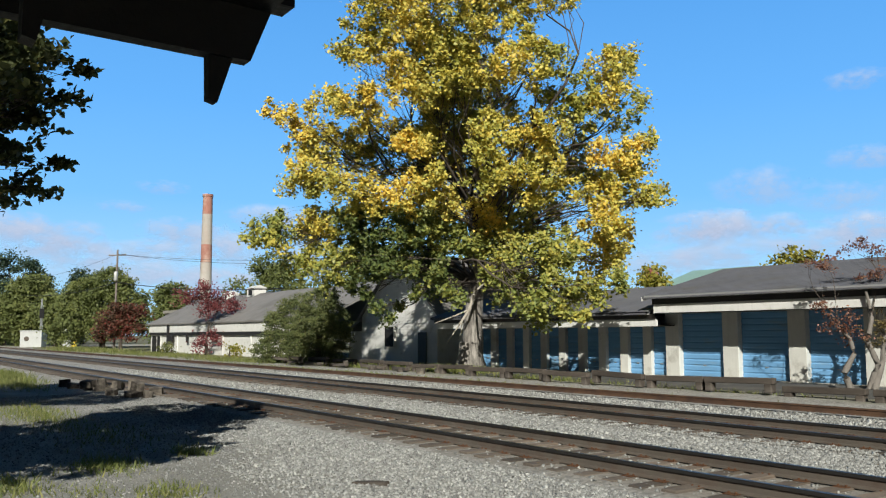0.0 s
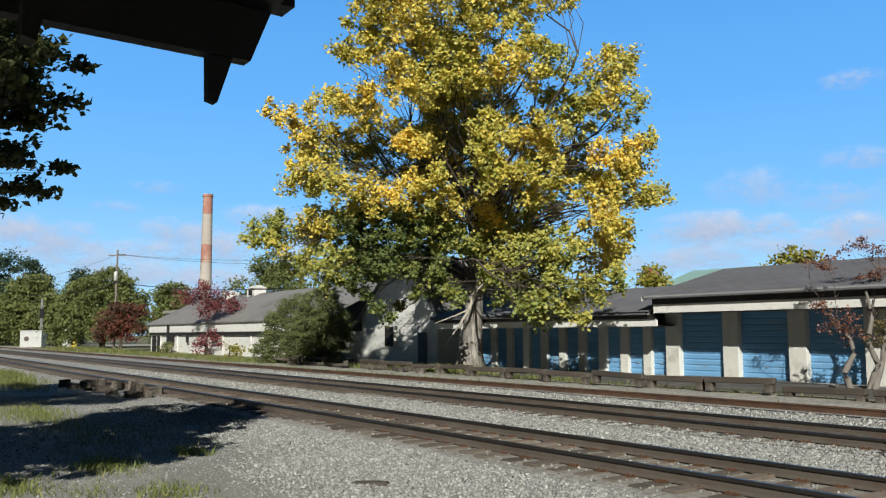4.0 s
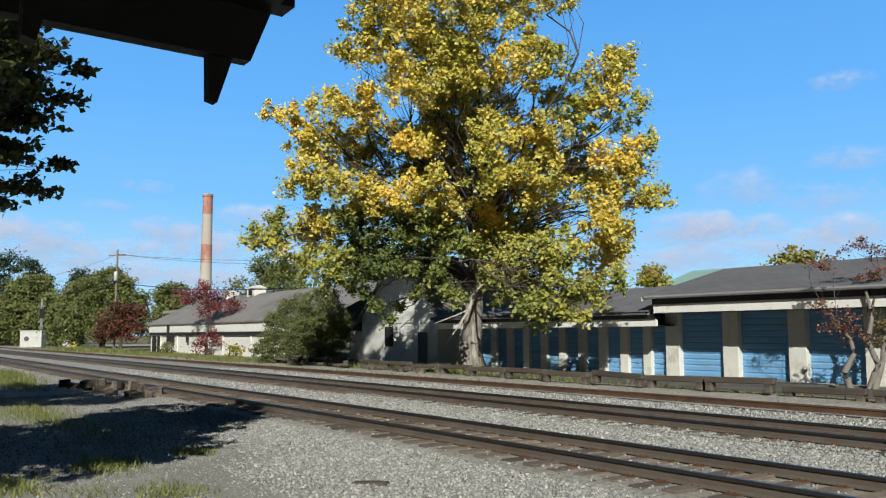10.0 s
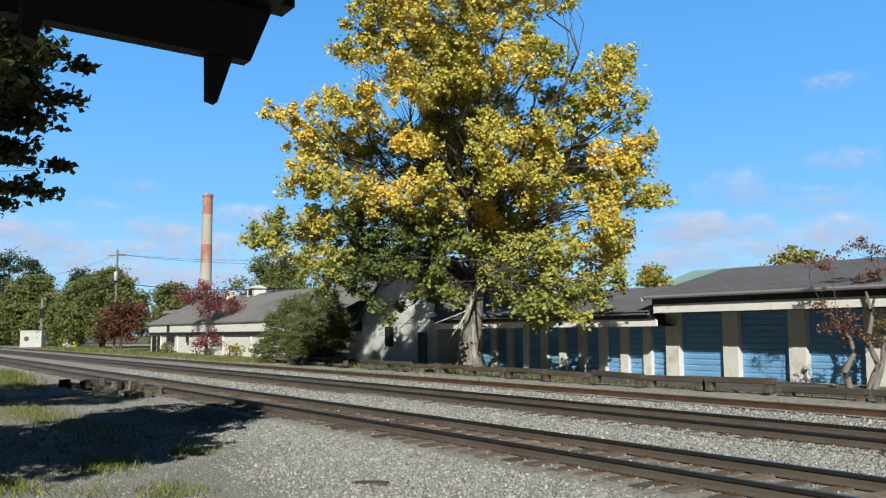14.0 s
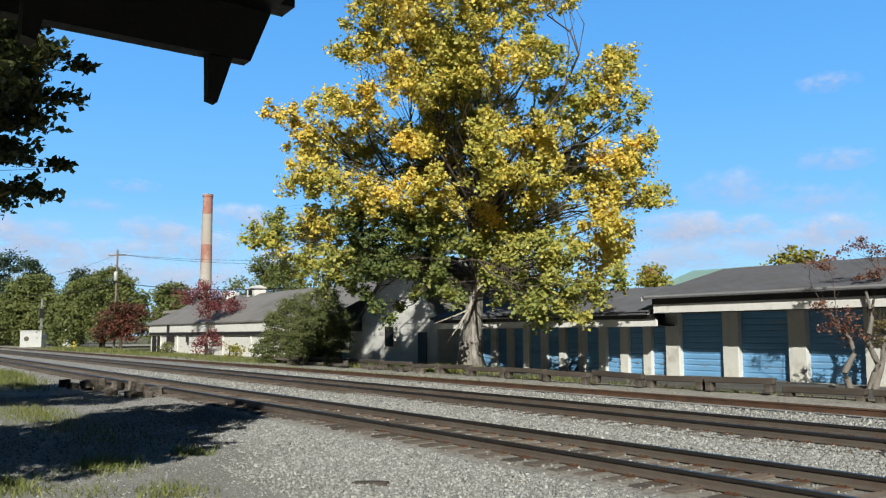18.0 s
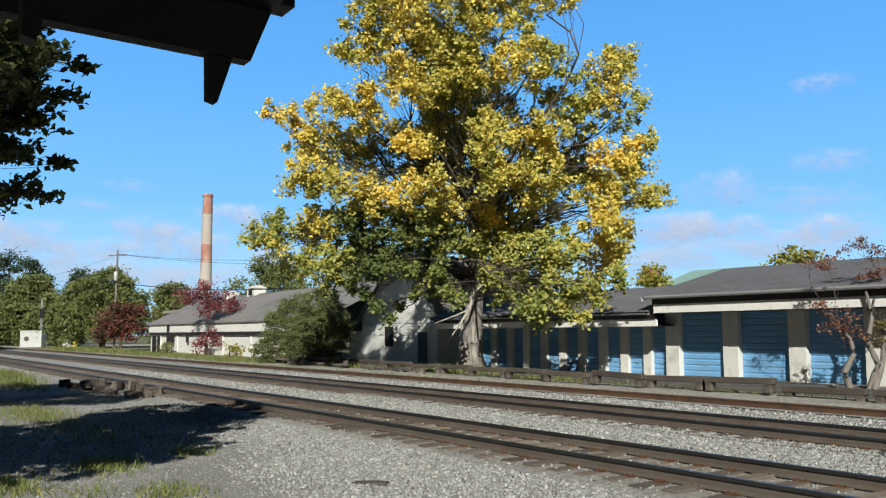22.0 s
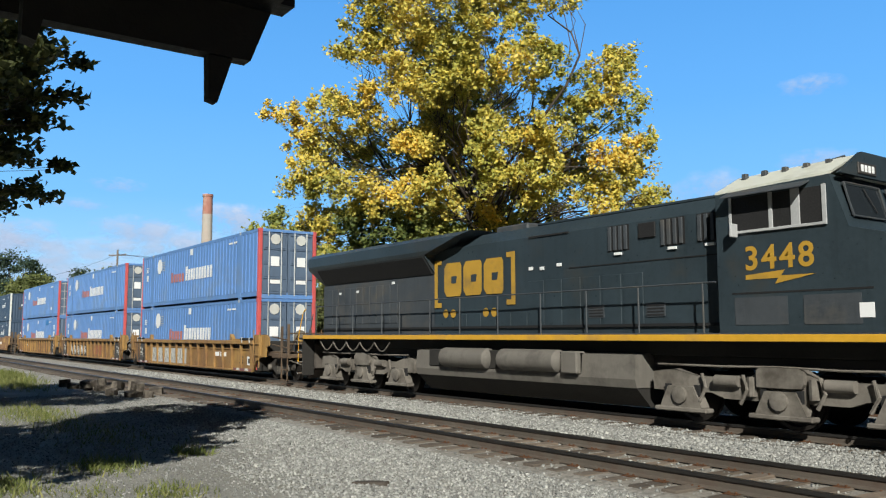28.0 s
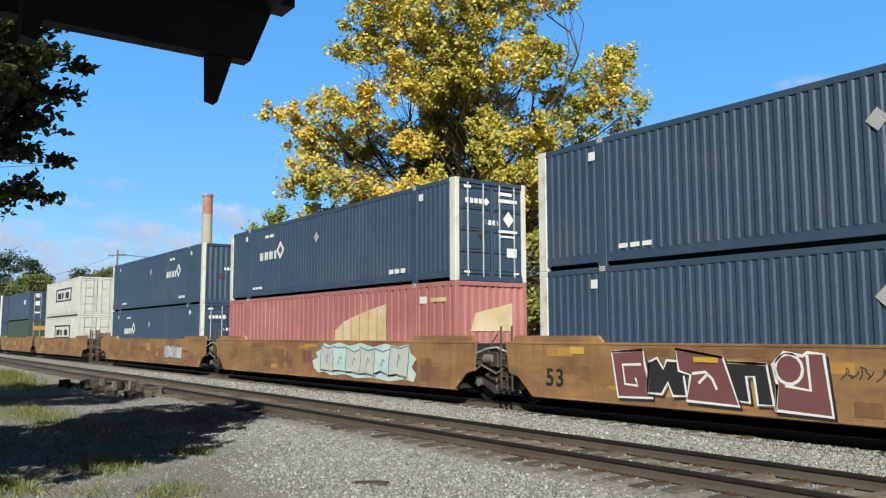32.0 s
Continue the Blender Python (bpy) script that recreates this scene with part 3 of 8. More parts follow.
def build_big_tree():
    k = 1 / 31.65
    top = [(830, -95, 120, 100), (700, -40, 90, 70), (960, -40, 75, 65), (640, 40, 55, 42), (760, 50, 100, 75), (920, 75, 75, 60), (835, 95, 70, 50), (730, 135, 75, 55), (610, 80, 40, 22), (975, 110, 38, 40), (800, 190, 75, 45), (655, 180, 60, 40), (590, 170, 40, 26)]
    middle = [(545, 225, 55, 42), (485, 185, 24, 20), (640, 260, 60, 50), (770, 262, 75, 48), (865, 235, 48, 50), (1095, 130, 46, 58), (1118, 82, 26, 26), (1035, 180, 55, 55), (950, 240, 55, 45), (1155, 245, 28, 26), (1175, 350, 34, 16), (1100, 260, 42, 42), (1085, 335, 58, 44), (560, 315, 60, 34), (505, 405, 52, 30), (960, 315, 62, 36), (870, 300, 40, 40), (640, 340, 62, 46), (770, 345, 62, 42), (750, 245, 50, 30)]
    lower = [(580, 400, 60, 44), (690, 405, 75, 48), (800, 420, 62, 40), (900, 415, 55, 60), (870, 380, 40, 35), (1075, 420, 60, 50), (590, 465, 60, 36), (700, 470, 60, 22), (905, 500, 48, 44), (1000, 500, 58, 48), (945, 555, 48, 28), (1065, 500, 40, 44), (785, 485, 34, 30), (975, 440, 46, 40), (640, 440, 50, 30), (800, 525, 22, 18), (1010, 555, 34, 20)]
    core = [(840, 160, 80, 65), (810, 260, 85, 60), (880, 330, 70, 55), (770, 400, 60, 45), (955, 370, 70, 50), (980, 250, 60, 50), (830, 60, 70, 60), (1050, 290, 50, 40), (930, 470, 60, 40), (1130, 290, 44, 44), (1110, 395, 44, 50), (1165, 345, 34, 18), (1128, 190, 34, 50), (1132, 110, 26, 34), (1075, 470, 40, 40), (650, 470, 46, 26), (768, 458, 36, 34)]
    hanging = [(646, 515, 28, 24), (700, 556, 22, 14), (742, 520, 14, 10), (632, 485, 40, 26), (672, 545, 15, 12), (775, 505, 20, 16), (480, 425, 38, 20), (530, 470, 34, 18)]
    rnd = random.Random(5)
    lobes = []
    for x, y, rx, ry in top + middle + lower + core + hanging:
        deep = 7.0 if x > 790 else 4.5
        dome = math.sqrt(max(0.03, 1 - ((x - 842) / 400) ** 2 - ((y - 260) / 440) ** 2))
        w = -deep * dome * rnd.uniform(0.55, 1.0)
        if 780 < x < 920 and 370 < y < 500:
            w = rnd.uniform(-3.6, -2.0)
        if y > 430 and x > 920:
            w = -6.0 - 4.2 * (x - 860) / 220 - rnd.uniform(0.0, 1.2)
        if (x, y, rx, ry) in core:
            w = rnd.uniform(0.0, 4.0) if x < 1000 else rnd.uniform(-1, 1)
        if (x, y, rx, ry) in hanging:
            w = rnd.uniform(-3.0, -0.5)
        up = 2 + (593 - y) * k
        if 605 < x < 805 and up > 6.5:
            w = -2.2 - 0.85 * (up - 7.5) if up < 10.6 else max(-5.0, 2.5 - 1.5 * (up - 11.0))
        if (x, y) == (750, 245):
            w = -4.2
        tint = rnd.random()
        leaf = M_LEAF_BIG if tint < (0.75 if x < 870 or y < 60 else 0.35) else M_LEAF_MID
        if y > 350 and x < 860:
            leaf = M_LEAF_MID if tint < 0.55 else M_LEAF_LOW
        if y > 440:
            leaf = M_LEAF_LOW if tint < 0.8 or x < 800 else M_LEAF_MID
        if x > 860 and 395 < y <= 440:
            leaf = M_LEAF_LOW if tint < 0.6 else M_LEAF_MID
        # Lobes under the crown take the leaves with shade in their colour.
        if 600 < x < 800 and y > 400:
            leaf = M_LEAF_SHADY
        n = 3 if rx > 45 else 2
        turn = rnd.uniform(0, 6.28)
        for i in range(n):
            a = turn + i * 6.28 / n + rnd.uniform(-0.5, 0.5)
            f = (46 + w) / 46
            sx, sy = x + math.cos(a) * rx * 0.5, y + math.sin(a) * ry * 0.5
            q = rnd.uniform(0.62, 0.82)
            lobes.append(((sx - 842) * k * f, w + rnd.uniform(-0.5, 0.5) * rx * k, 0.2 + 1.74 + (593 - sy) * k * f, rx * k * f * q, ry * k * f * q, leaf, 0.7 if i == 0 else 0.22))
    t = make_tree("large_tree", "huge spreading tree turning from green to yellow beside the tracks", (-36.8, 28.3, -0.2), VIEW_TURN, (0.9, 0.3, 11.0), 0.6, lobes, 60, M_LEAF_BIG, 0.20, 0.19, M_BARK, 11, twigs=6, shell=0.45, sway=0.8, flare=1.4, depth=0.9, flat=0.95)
    g = Geo()
    g.path([(0.5, -0.75, 5.4), (0.25, -0.95, 4.3), (-0.1, -1.05, 3.3), (-0.75, -1.1, 2.3), (-1.3, -1.1, 1.5)], [0.10, 0.09, 0.075, 0.05, 0.02], 7)
    g.path([(-0.1, -1.05, 3.3), (-0.9, -1.2, 2.95), (-2.0, -1.3, 2.55)], [0.06, 0.045, 0.015], 6)
    g.path([(0.25, -0.95, 4.3), (0.9, -1.1, 4.9), (1.5, -1.2, 4.6)], [0.06, 0.04, 0.015], 6)
    g.path([(-0.5, -1.1, 2.7), (-0.55, -1.25, 2.0), (-0.7, -1.3, 1.7)], [0.04, 0.03, 0.01], 5)
    part("dead_branch", g, M_DEAD, t, "bare pale hanging branch", smooth=True)
    for a in (0.2, 1.5, 2.9, 3.9, 5.1):
        g = Geo().path([(math.cos(a) * 0.35, math.sin(a) * 0.35, 1.5), (math.cos(a) * 0.55, math.sin(a) * 0.55, 0.5), (math.cos(a) * 0.92, math.sin(a) * 0.92, -0.02)], [0.27, 0.24, 0.08], 8)
        part("root", g, M_BARK, t, smooth=True)


def lobes_random(seed, width, low, high, n, flat=0.8):
    rnd = random.Random(seed)
    out = []
    for i in range(n):
        f = (i + 0.5) / n
        z = low + (high - low) * f
        w = width * math.sin(math.pi * min(1, 0.25 + 0.68 * f)) ** 0.8
        a = rnd.uniform(0, 6.28)
        r = width * rnd.uniform(0.32, 0.5)
        out.append((math.cos(a) * (w - r * 0.8) * rnd.uniform(0.3, 1), math.sin(a) * (w - r) * 0.8, z, r, min(r * flat, (high - low) * 0.4)))
    return out


def build_trees():
    build_big_tree()
    make_tree("maple_tree", "dark leafy maple beside the station in shade", (-11.6, -1.75, -0.25), 0, (0.2, 0.1, 5.0), 0.22,
              [(-1.01, 3.05, 5.94, 0.42, 0.34), (-0.70, 3.48, 5.79, 0.32, 0.27), (-0.30, 3.70, 5.76, 0.18, 0.13), (-1.06, 3.33, 5.4, 0.35, 0.25), (-0.52, 3.57, 5.3, 0.18, 0.13), (-1.32, 3.13, 5, 0.37, 0.22), (-0.73, 3.44, 4.87, 0.17, 0.09), (-1.16, 3.19, 4.53, 0.29, 0.14), (-0.71, 3.48, 4.38, 0.13, 0.05), (-0.88, 3.23, 4.07, 0.12, 0.05), (-0.75, 3.41, 3.9, 0.17, 0.07), (-1.28, 3.03, 3.86, 0.17, 0.12), (-1.27, 3.04, 3.69, 0.12, 0.07), (-0.95, 3.14, 6.35, 0.45, 0.23), (-0.6, 3.1, 6.9, 1.0, 0.6), (-0.73, 3.26, 5.65, 0.4, 0.35), (-0.53, 3.41, 5.95, 0.4, 0.25), (-1.18, 3.06, 5.25, 0.45, 0.35), (-0.88, 3.26, 5.05, 0.3, 0.2), (-1.28, 3.06, 4.6, 0.35, 0.22), (-0.93, 3.16, 4.72, 0.25, 0.14), (0.6, 2.2, 5.4, 1.4, 0.9), (1.4, 1.6, 7.2, 1.6, 0.9), (2.8, 1.4, 4.6, 1.3, 0.8), (-1.9, 1.4, 5.0, 1.2, 0.8), (-1.0, 1.0, 6.2, 1.3, 0.9), (2.4, 0.2, 6.0, 1.8, 1.2), (0.7, -1.8, 6.0, 1.8, 1.2), (0.8, 0, 8.2, 1.8, 1.0), (-1.2, -0.5, 4.3, 1.5, 0.7), (1.8, -1.5, 4.6, 1.5, 0.8), (3.2, 0.6, 5.4, 1.5, 0.8), (2.2, -0.4, 5.2, 1.6, 0.8), (3.4, -0.3, 4.3, 1.2, 0.6), (1.5, 0.9, 4.4, 1.6, 0.8), (0.4, 1.2, 6.2, 1.4, 0.9)],
              260, M_LEAF_MAPLE, 0.115, 0.10, M_BARK_DARK, 21, sway=1.6, flat=0.45)
    make_tree("maple_tree", "dark leafy maple farther along the platform", (-21.0, -3.6, -0.25), 0, (0.2, 0.1, 5.0), 0.25,
              [(-4.6, 2.2, 6.9, 1.7, 0.9), (-2.6, 1.6, 6.6, 1.9, 1.0), (-0.4, 2.3, 7.0, 1.9, 0.9), (1.8, 2.0, 6.6, 1.7, 0.9), (3.4, 2.6, 7.2, 1.4, 0.8), (-3.2, 3.0, 7.8, 1.5, 0.7), (0.4, 0.4, 7.6, 2.2, 1.3), (-1.6, -1.4, 6.4, 2.2, 1.2), (1.8, -1.4, 6.2, 2.0, 1.2)],
              130, M_LEAF_DARK, 0.14, 0.22, M_BARK_DARK, 22, sway=1.2)
    make_tree("ornamental_tree", "small tree with sparse rust-red leaves and twisted grey stems", (-15.0, 28.3, -0.2), VIEW_TURN, (0, 0, 2), 0.13,
              [(-0.5, 0, 2.35, 0.7, 0.5), (-0.1, -0.1, 1.85, 0.42, 0.36), (-1.0, 0.1, 2.75, 0.42, 0.3), (0.9, 0, 2.0, 0.5, 0.6, M_LEAF_OLIVE), (1.2, 0.1, 2.6, 0.5, 0.5, M_LEAF_OLIVE), (0.2, 0, 5.0, 0.6, 0.32), (0.95, 0, 4.9, 0.6, 0.4), (-0.75, 0, 4.25, 0.42, 0.2), (0.6, 0, 4.1, 0.62, 0.36), (1.1, 0, 3.3, 0.5, 0.5), (-1.5, 0.1, 4.4, 0.22, 0.1)],
              78, M_LEAF_RUST, 0.085, 0.13, M_BARK_GREY, 31, stems=[((-0.2, 0, 0), (-0.4, 0, 0.6), (-0.02, 0, 1.25), (-0.15, 0, 1.75), (-0.5, 0, 2.2)), ((0.47, 0.05, 0), (0.78, 0, 0.9), (0.46, 0, 1.65), (0.66, 0, 2.5), (0.5, 0, 3.4)), ((0.55, -0.1, 0), (1.0, 0.1, 1.0), (1.1, 0, 2.2))], shell=0.3, twigs=26, sway=0.9, flare=1.25)
    make_tree("red_tree", "small tree with crimson autumn leaves before the white barn", (-80.9, 29.0, -0.3), VIEW_TURN, (0.2, 0, 3.0), 0.16,
              [(-2.0, 0, 5.9, 1.25, 0.9), (-0.4, 0.3, 6.4, 1.3, 1.0), (1.2, 0, 5.4, 1.4, 1.1), (2.7, 0.1, 4.8, 1.0, 0.9), (0.3, 0, 4.6, 1.3, 0.8), (-0.3, -0.4, 1.2, 1.0, 0.9), (2.6, -0.3, 1.5, 1.3, 0.9), (0.4, 0, 2.2, 0.7, 0.8)],
              44, M_LEAF_RED, 0.2, 0.34, M_BARK_DARK, 41, twigs=12, shell=0.35, sway=0.6, flare=1.2)
    make_tree("red_tree", "low round tree with dull red leaves", (-110.6, 28.4, -0.2), VIEW_TURN, (0, 0, 2.5), 0.2,
              [(-0.6, 0, 3.6, 2.4, 1.8), (1.4, 0, 4.9, 1.9, 1.3), (-1.8, 0, 2.4, 1.7, 1.4), (1.6, 0, 2.6, 1.6, 1.4), (0.2, -0.5, 5.2, 1.6, 1.0)], 36, M_LEAF_DULL, 0.27, 0.4, M_BARK_DARK, 42, sway=0.4)
    make_tree("green_tree", "broad green tree behind the railway crossing", (-137.5, 32.5, -0.3), VIEW_TURN, (0, 0, 5), 0.4,
              [(1.2, 0, 10.6, 2.9, 2.2), (-2.0, 0, 9.0, 3.2, 2.2), (3.6, 0, 7.8, 2.9, 2.6), (-4.4, 0, 7.0, 2.8, 2.2), (0.5, 0, 7.0, 3.4, 2.6), (4.6, 0, 4.4, 2.6, 2.4), (-3.5, 0, 4.2, 3.4, 2.4), (0.8, -1, 3.4, 3.2, 2.2), (-6.0, 0, 2.6, 2.4, 2.2), (2.6, 0, 9.4, 2.2, 1.8), (-3.2, -0.5, 6.0, 2.6, 2.0), (5.4, 0, 6.2, 1.8, 2.2)], 34, M_LEAF_FAR, 0.36, 0.5, M_BARK_DARK, 43, sway=0.4)
    make_tree("green_tree", "tall blue-green tree far along the railway", (-193.0, 28.5, -0.3), VIEW_TURN, (0, 0, 9), 0.5,
              [(-3.0, 0, 17.5, 3.2, 2.2), (1.5, 0, 16.0, 3.2, 2.2), (-5.0, 0, 13.5, 3.4, 2.6), (3.5, 0, 12.0, 3.8, 3.0), (-1.0, 0, 11.0, 4.0, 3.0), (5.5, 0, 7.5, 3.8, 3.2), (-5.0, 0, 7.0, 4.0, 3.2), (1.0, 0, 5.5, 4.2, 3.4)], 13, M_LEAF_BLUE, 0.5, 0.75, M_BARK_DARK, 44, sway=0.3)
    for i, (x, y, w, h, lm, lab) in enumerate([(-172, 27.5, 7.5, 12.5, M_LEAF_FAR, "yellow-green tree beside the far road"), (-180, 24.5, 6.0, 9.0, M_LEAF_FAR, "yellow-green tree beside the far road"), (-160, 30.0, 5.0, 9.5, M_LEAF_FAR, "yellow-green tree beside the far road"), (-205, 44, 8, 17, M_LEAF_BLUE, "hazy blue-green tree in the distance"), (-240, 40, 9, 16, M_LEAF_FAR, "distant green tree beyond the railway crossing"), (-165, 52, 6, 12, M_LEAF_FAR, "distant green tree beyond the railway crossing"), (-260, 25, 9, 15, M_LEAF_BLUE, "hazy blue-green tree in the distance"), (-230, 21, 7, 12, M_LEAF_FAR, "distant green tree beyond the railway crossing")]):
        make_tree("background_tree", lab, (x, y, -0.3), VIEW_TURN, (0, 0, h * 0.4), 0.35, lobes_random(60 + i, w, h * 0.12, h * 0.9, 12), 17, lm, 0.48, 0.7, M_BARK_DARK, 60 + i, "distant trees", sway=False, twigs=3)
    for i, (x, y, w, h, lm, lab) in enumerate([(-111.6, 49.3, 7.5, 13.9, M_LEAF_FAR, "round green tree behind the barn roof"), (-100, 58, 5, 10.5, M_LEAF_GREEN, "green tree behind the barn roof"), (-41.7, 69.6, 3.3, 10.3, M_LEAF_YELLOW, "yellow-green tree behind the storage roof"), (-46, 82, 4.2, 10.2, M_LEAF_RUST, "brownish tree behind the storage roof"), (-53, 62.8, 3.0, 9.2, M_LEAF_YELLOW, "thin yellow tree behind the storage roof"), (-36, 92, 5, 10.6, M_LEAF_RUST, "brownish tree behind the storage roof"), (-75, 66, 5, 10, M_LEAF_GREEN, "green tree behind the sheds")]):
        make_tree("background_tree", lab, (x, y, -0.3), VIEW_TURN, (0, 0, h * 0.45), 0.25, lobes_random(80 + i, w, h * 0.3, h * 0.88, 11), 17, lm, 0.36, 0.5, M_BARK_DARK, 80 + i, "trees behind the roofs", sway=False, twigs=4)
    make_tree("evergreen_shrub", "large dense dark evergreen shrub beside the tracks", (-51.4, 26.3, -0.2), VIEW_TURN, (0, 0, 2.2), 0.2,
              [(-0.2, 0, 2.0, 1.7, 2.0), (0.8, 0, 2.4, 1.4, 1.9), (0.0, 0.2, 3.9, 1.3, 1.2), (1.2, 0.2, 1.3, 1.1, 1.4), (0.5, 0.3, 4.6, 0.9, 0.7), (-1.2, 0.3, 1.2, 1.2, 1.3), (0.9, 0.3, 3.2, 0.9, 1.1), (1.5, 0.1, 2.6, 0.8, 1.0)], 300, M_LEAF_EVERGREEN, 0.095, 0.14, M_BARK_DARK, 51, shell=0.7, sway=0.2)
    make_tree("evergreen_shrub", "dense grey-green evergreen shrub beside the tracks", (-54.4, 25.5, -0.2), VIEW_TURN, (0, 0, 1.8), 0.15,
              [(0.0, -0.3, 1.6, 1.7, 1.7), (0.4, -0.4, 3.2, 1.1, 1.3), (-1.1, 0, 1.0, 1.1, 1.2), (-0.9, -0.1, 2.4, 0.8, 1.1), (-0.35, -0.2, 3.7, 0.55, 0.8), (-1.3, 0, 3.0, 0.35, 0.7), (0.9, -0.2, 4.1, 0.8, 0.8), (1.5, -0.4, 1.6, 1.2, 1.3), (1.9, -0.2, 2.6, 0.8, 0.9), (-1.9, 0.1, 0.7, 0.7, 0.8)], 300, M_LEAF_EVERGREEN, 0.095, 0.14, M_BARK_DARK, 52, shell=0.7, sway=0.2)
    make_tree("shrub", "low yellow-green shrub in the grass", (-70.5, 27.4, -0.25), VIEW_TURN, (0, 0, 0.6), 0.05, [(0, 0, 0.6, 0.9, 0.6), (0.8, 0, 0.5, 0.7, 0.5)], 30, M_LEAF_YELLOW, 0.2, 0.25, M_BARK_DARK, 53, sway=False)
    make_tree("shrub", "low green shrub in the grass", (-88.0, 27.8, -0.25), VIEW_TURN, (0, 0, 0.6), 0.05, [(0, 0, 0.6, 1.1, 0.6), (-1.2, 0, 0.4, 0.8, 0.45)], 26, M_LEAF_GREEN, 0.22, 0.28, M_BARK_DARK, 54, sway=False)


# ---------------------------------------------------------------- station canopy over the camera
def build_station():
    # The canopy is this dark because its shade is part of the colour.
    c = thing("station_canopy", "wooden station roof overhang with brackets, its shade put into the dark brown", "canopy", pose(-3.0, 0, 0))
    part("end_beam", Geo().prism([(-3.2, 2.79), (1.195, 2.79), (1.275, 3.0), (-3.2, 3.0)], "x", 0.0, 0.07), M_DARK_WOOD_SHADE, c)
    part("bracket", Geo().prism([(1.035, 2.79), (1.04, 2.62), (1.075, 2.612), (1.13, 2.79)], "x", 0.0, 0.05), M_DARK_WOOD_SHADE, c)
    part("bracket", Geo().prism([(0.36, 2.79), (0.36, 2.62), (0.40, 2.61), (0.44, 2.79)], "x", 0.3, 0.38), M_DARK_WOOD_SHADE, c)
    part("soffit", Geo().box(0.0, 9.0, -3.2, 1.27, 3.004, 3.03), M_DARK_WOOD_SHADE, c)
    part("rake_board", Geo().prism([(-3.2, 3.034), (-3.2, 4.6), (1.352, 3.2), (1.352, 3.024)], "x", 0.0, 0.12), M_DARK_WOOD_SHADE, c)
    part("fascia", Geo().box(0.13, 9.0, 1.28, 1.34, 3.16, 3.26, 0.01), M_DARK_WOOD_SHADE, c)
    part("roof", Geo().prism([(-3.4, 4.66), (1.40, 3.265), (1.40, 3.31), (-3.4, 4.72)], "x", 0.0, 9.1), M_ROOF, c)
    for i in range(1, 6):
        part("rafter", Geo().box(i * 1.6, i * 1.6 + 0.09, -3.1, 1.25, 2.86, 3.0, 0.008), M_DARK_WOOD_SHADE, c)
    w = Geo().box(-2.4, 6.2, -3.5, -3.25, -0.3, 2.995)
    solid("wall_station", w, M_DARK_WOOD_SHADE, "dark brown boarded station wall", "wall", kind="structure")


# ---------------------------------------------------------------- storage sheds
def slat_door(parent, x0, x1, y, z0, z1):
    d = part("door", Geo().box(x0, x1, y, y + 0.04, z0, z1), M_BLUE_DOOR, parent, "blue roll-up door")
    n = int((z1 - z0) / 0.24)
    for i in range(n):
        a = z0 + (z1 - z0) * i / n
        b = z0 + (z1 - z0) * (i + 1) / n
        part("slat", Geo().prism([(y - 0.002, a + 0.015), (y - 0.024, a + 0.05), (y - 0.024, b - 0.05), (y - 0.002, b - 0.015)], "x", x0, x1), M_BLUE_DOOR, d)
    part("handle", Geo().box((x0 + x1) / 2 - 0.08, (x0 + x1) / 2 + 0.08, y - 0.05, y - 0.02, z0 + 0.5, z0 + 0.54, 0.005), M_GALV, d)
    return d


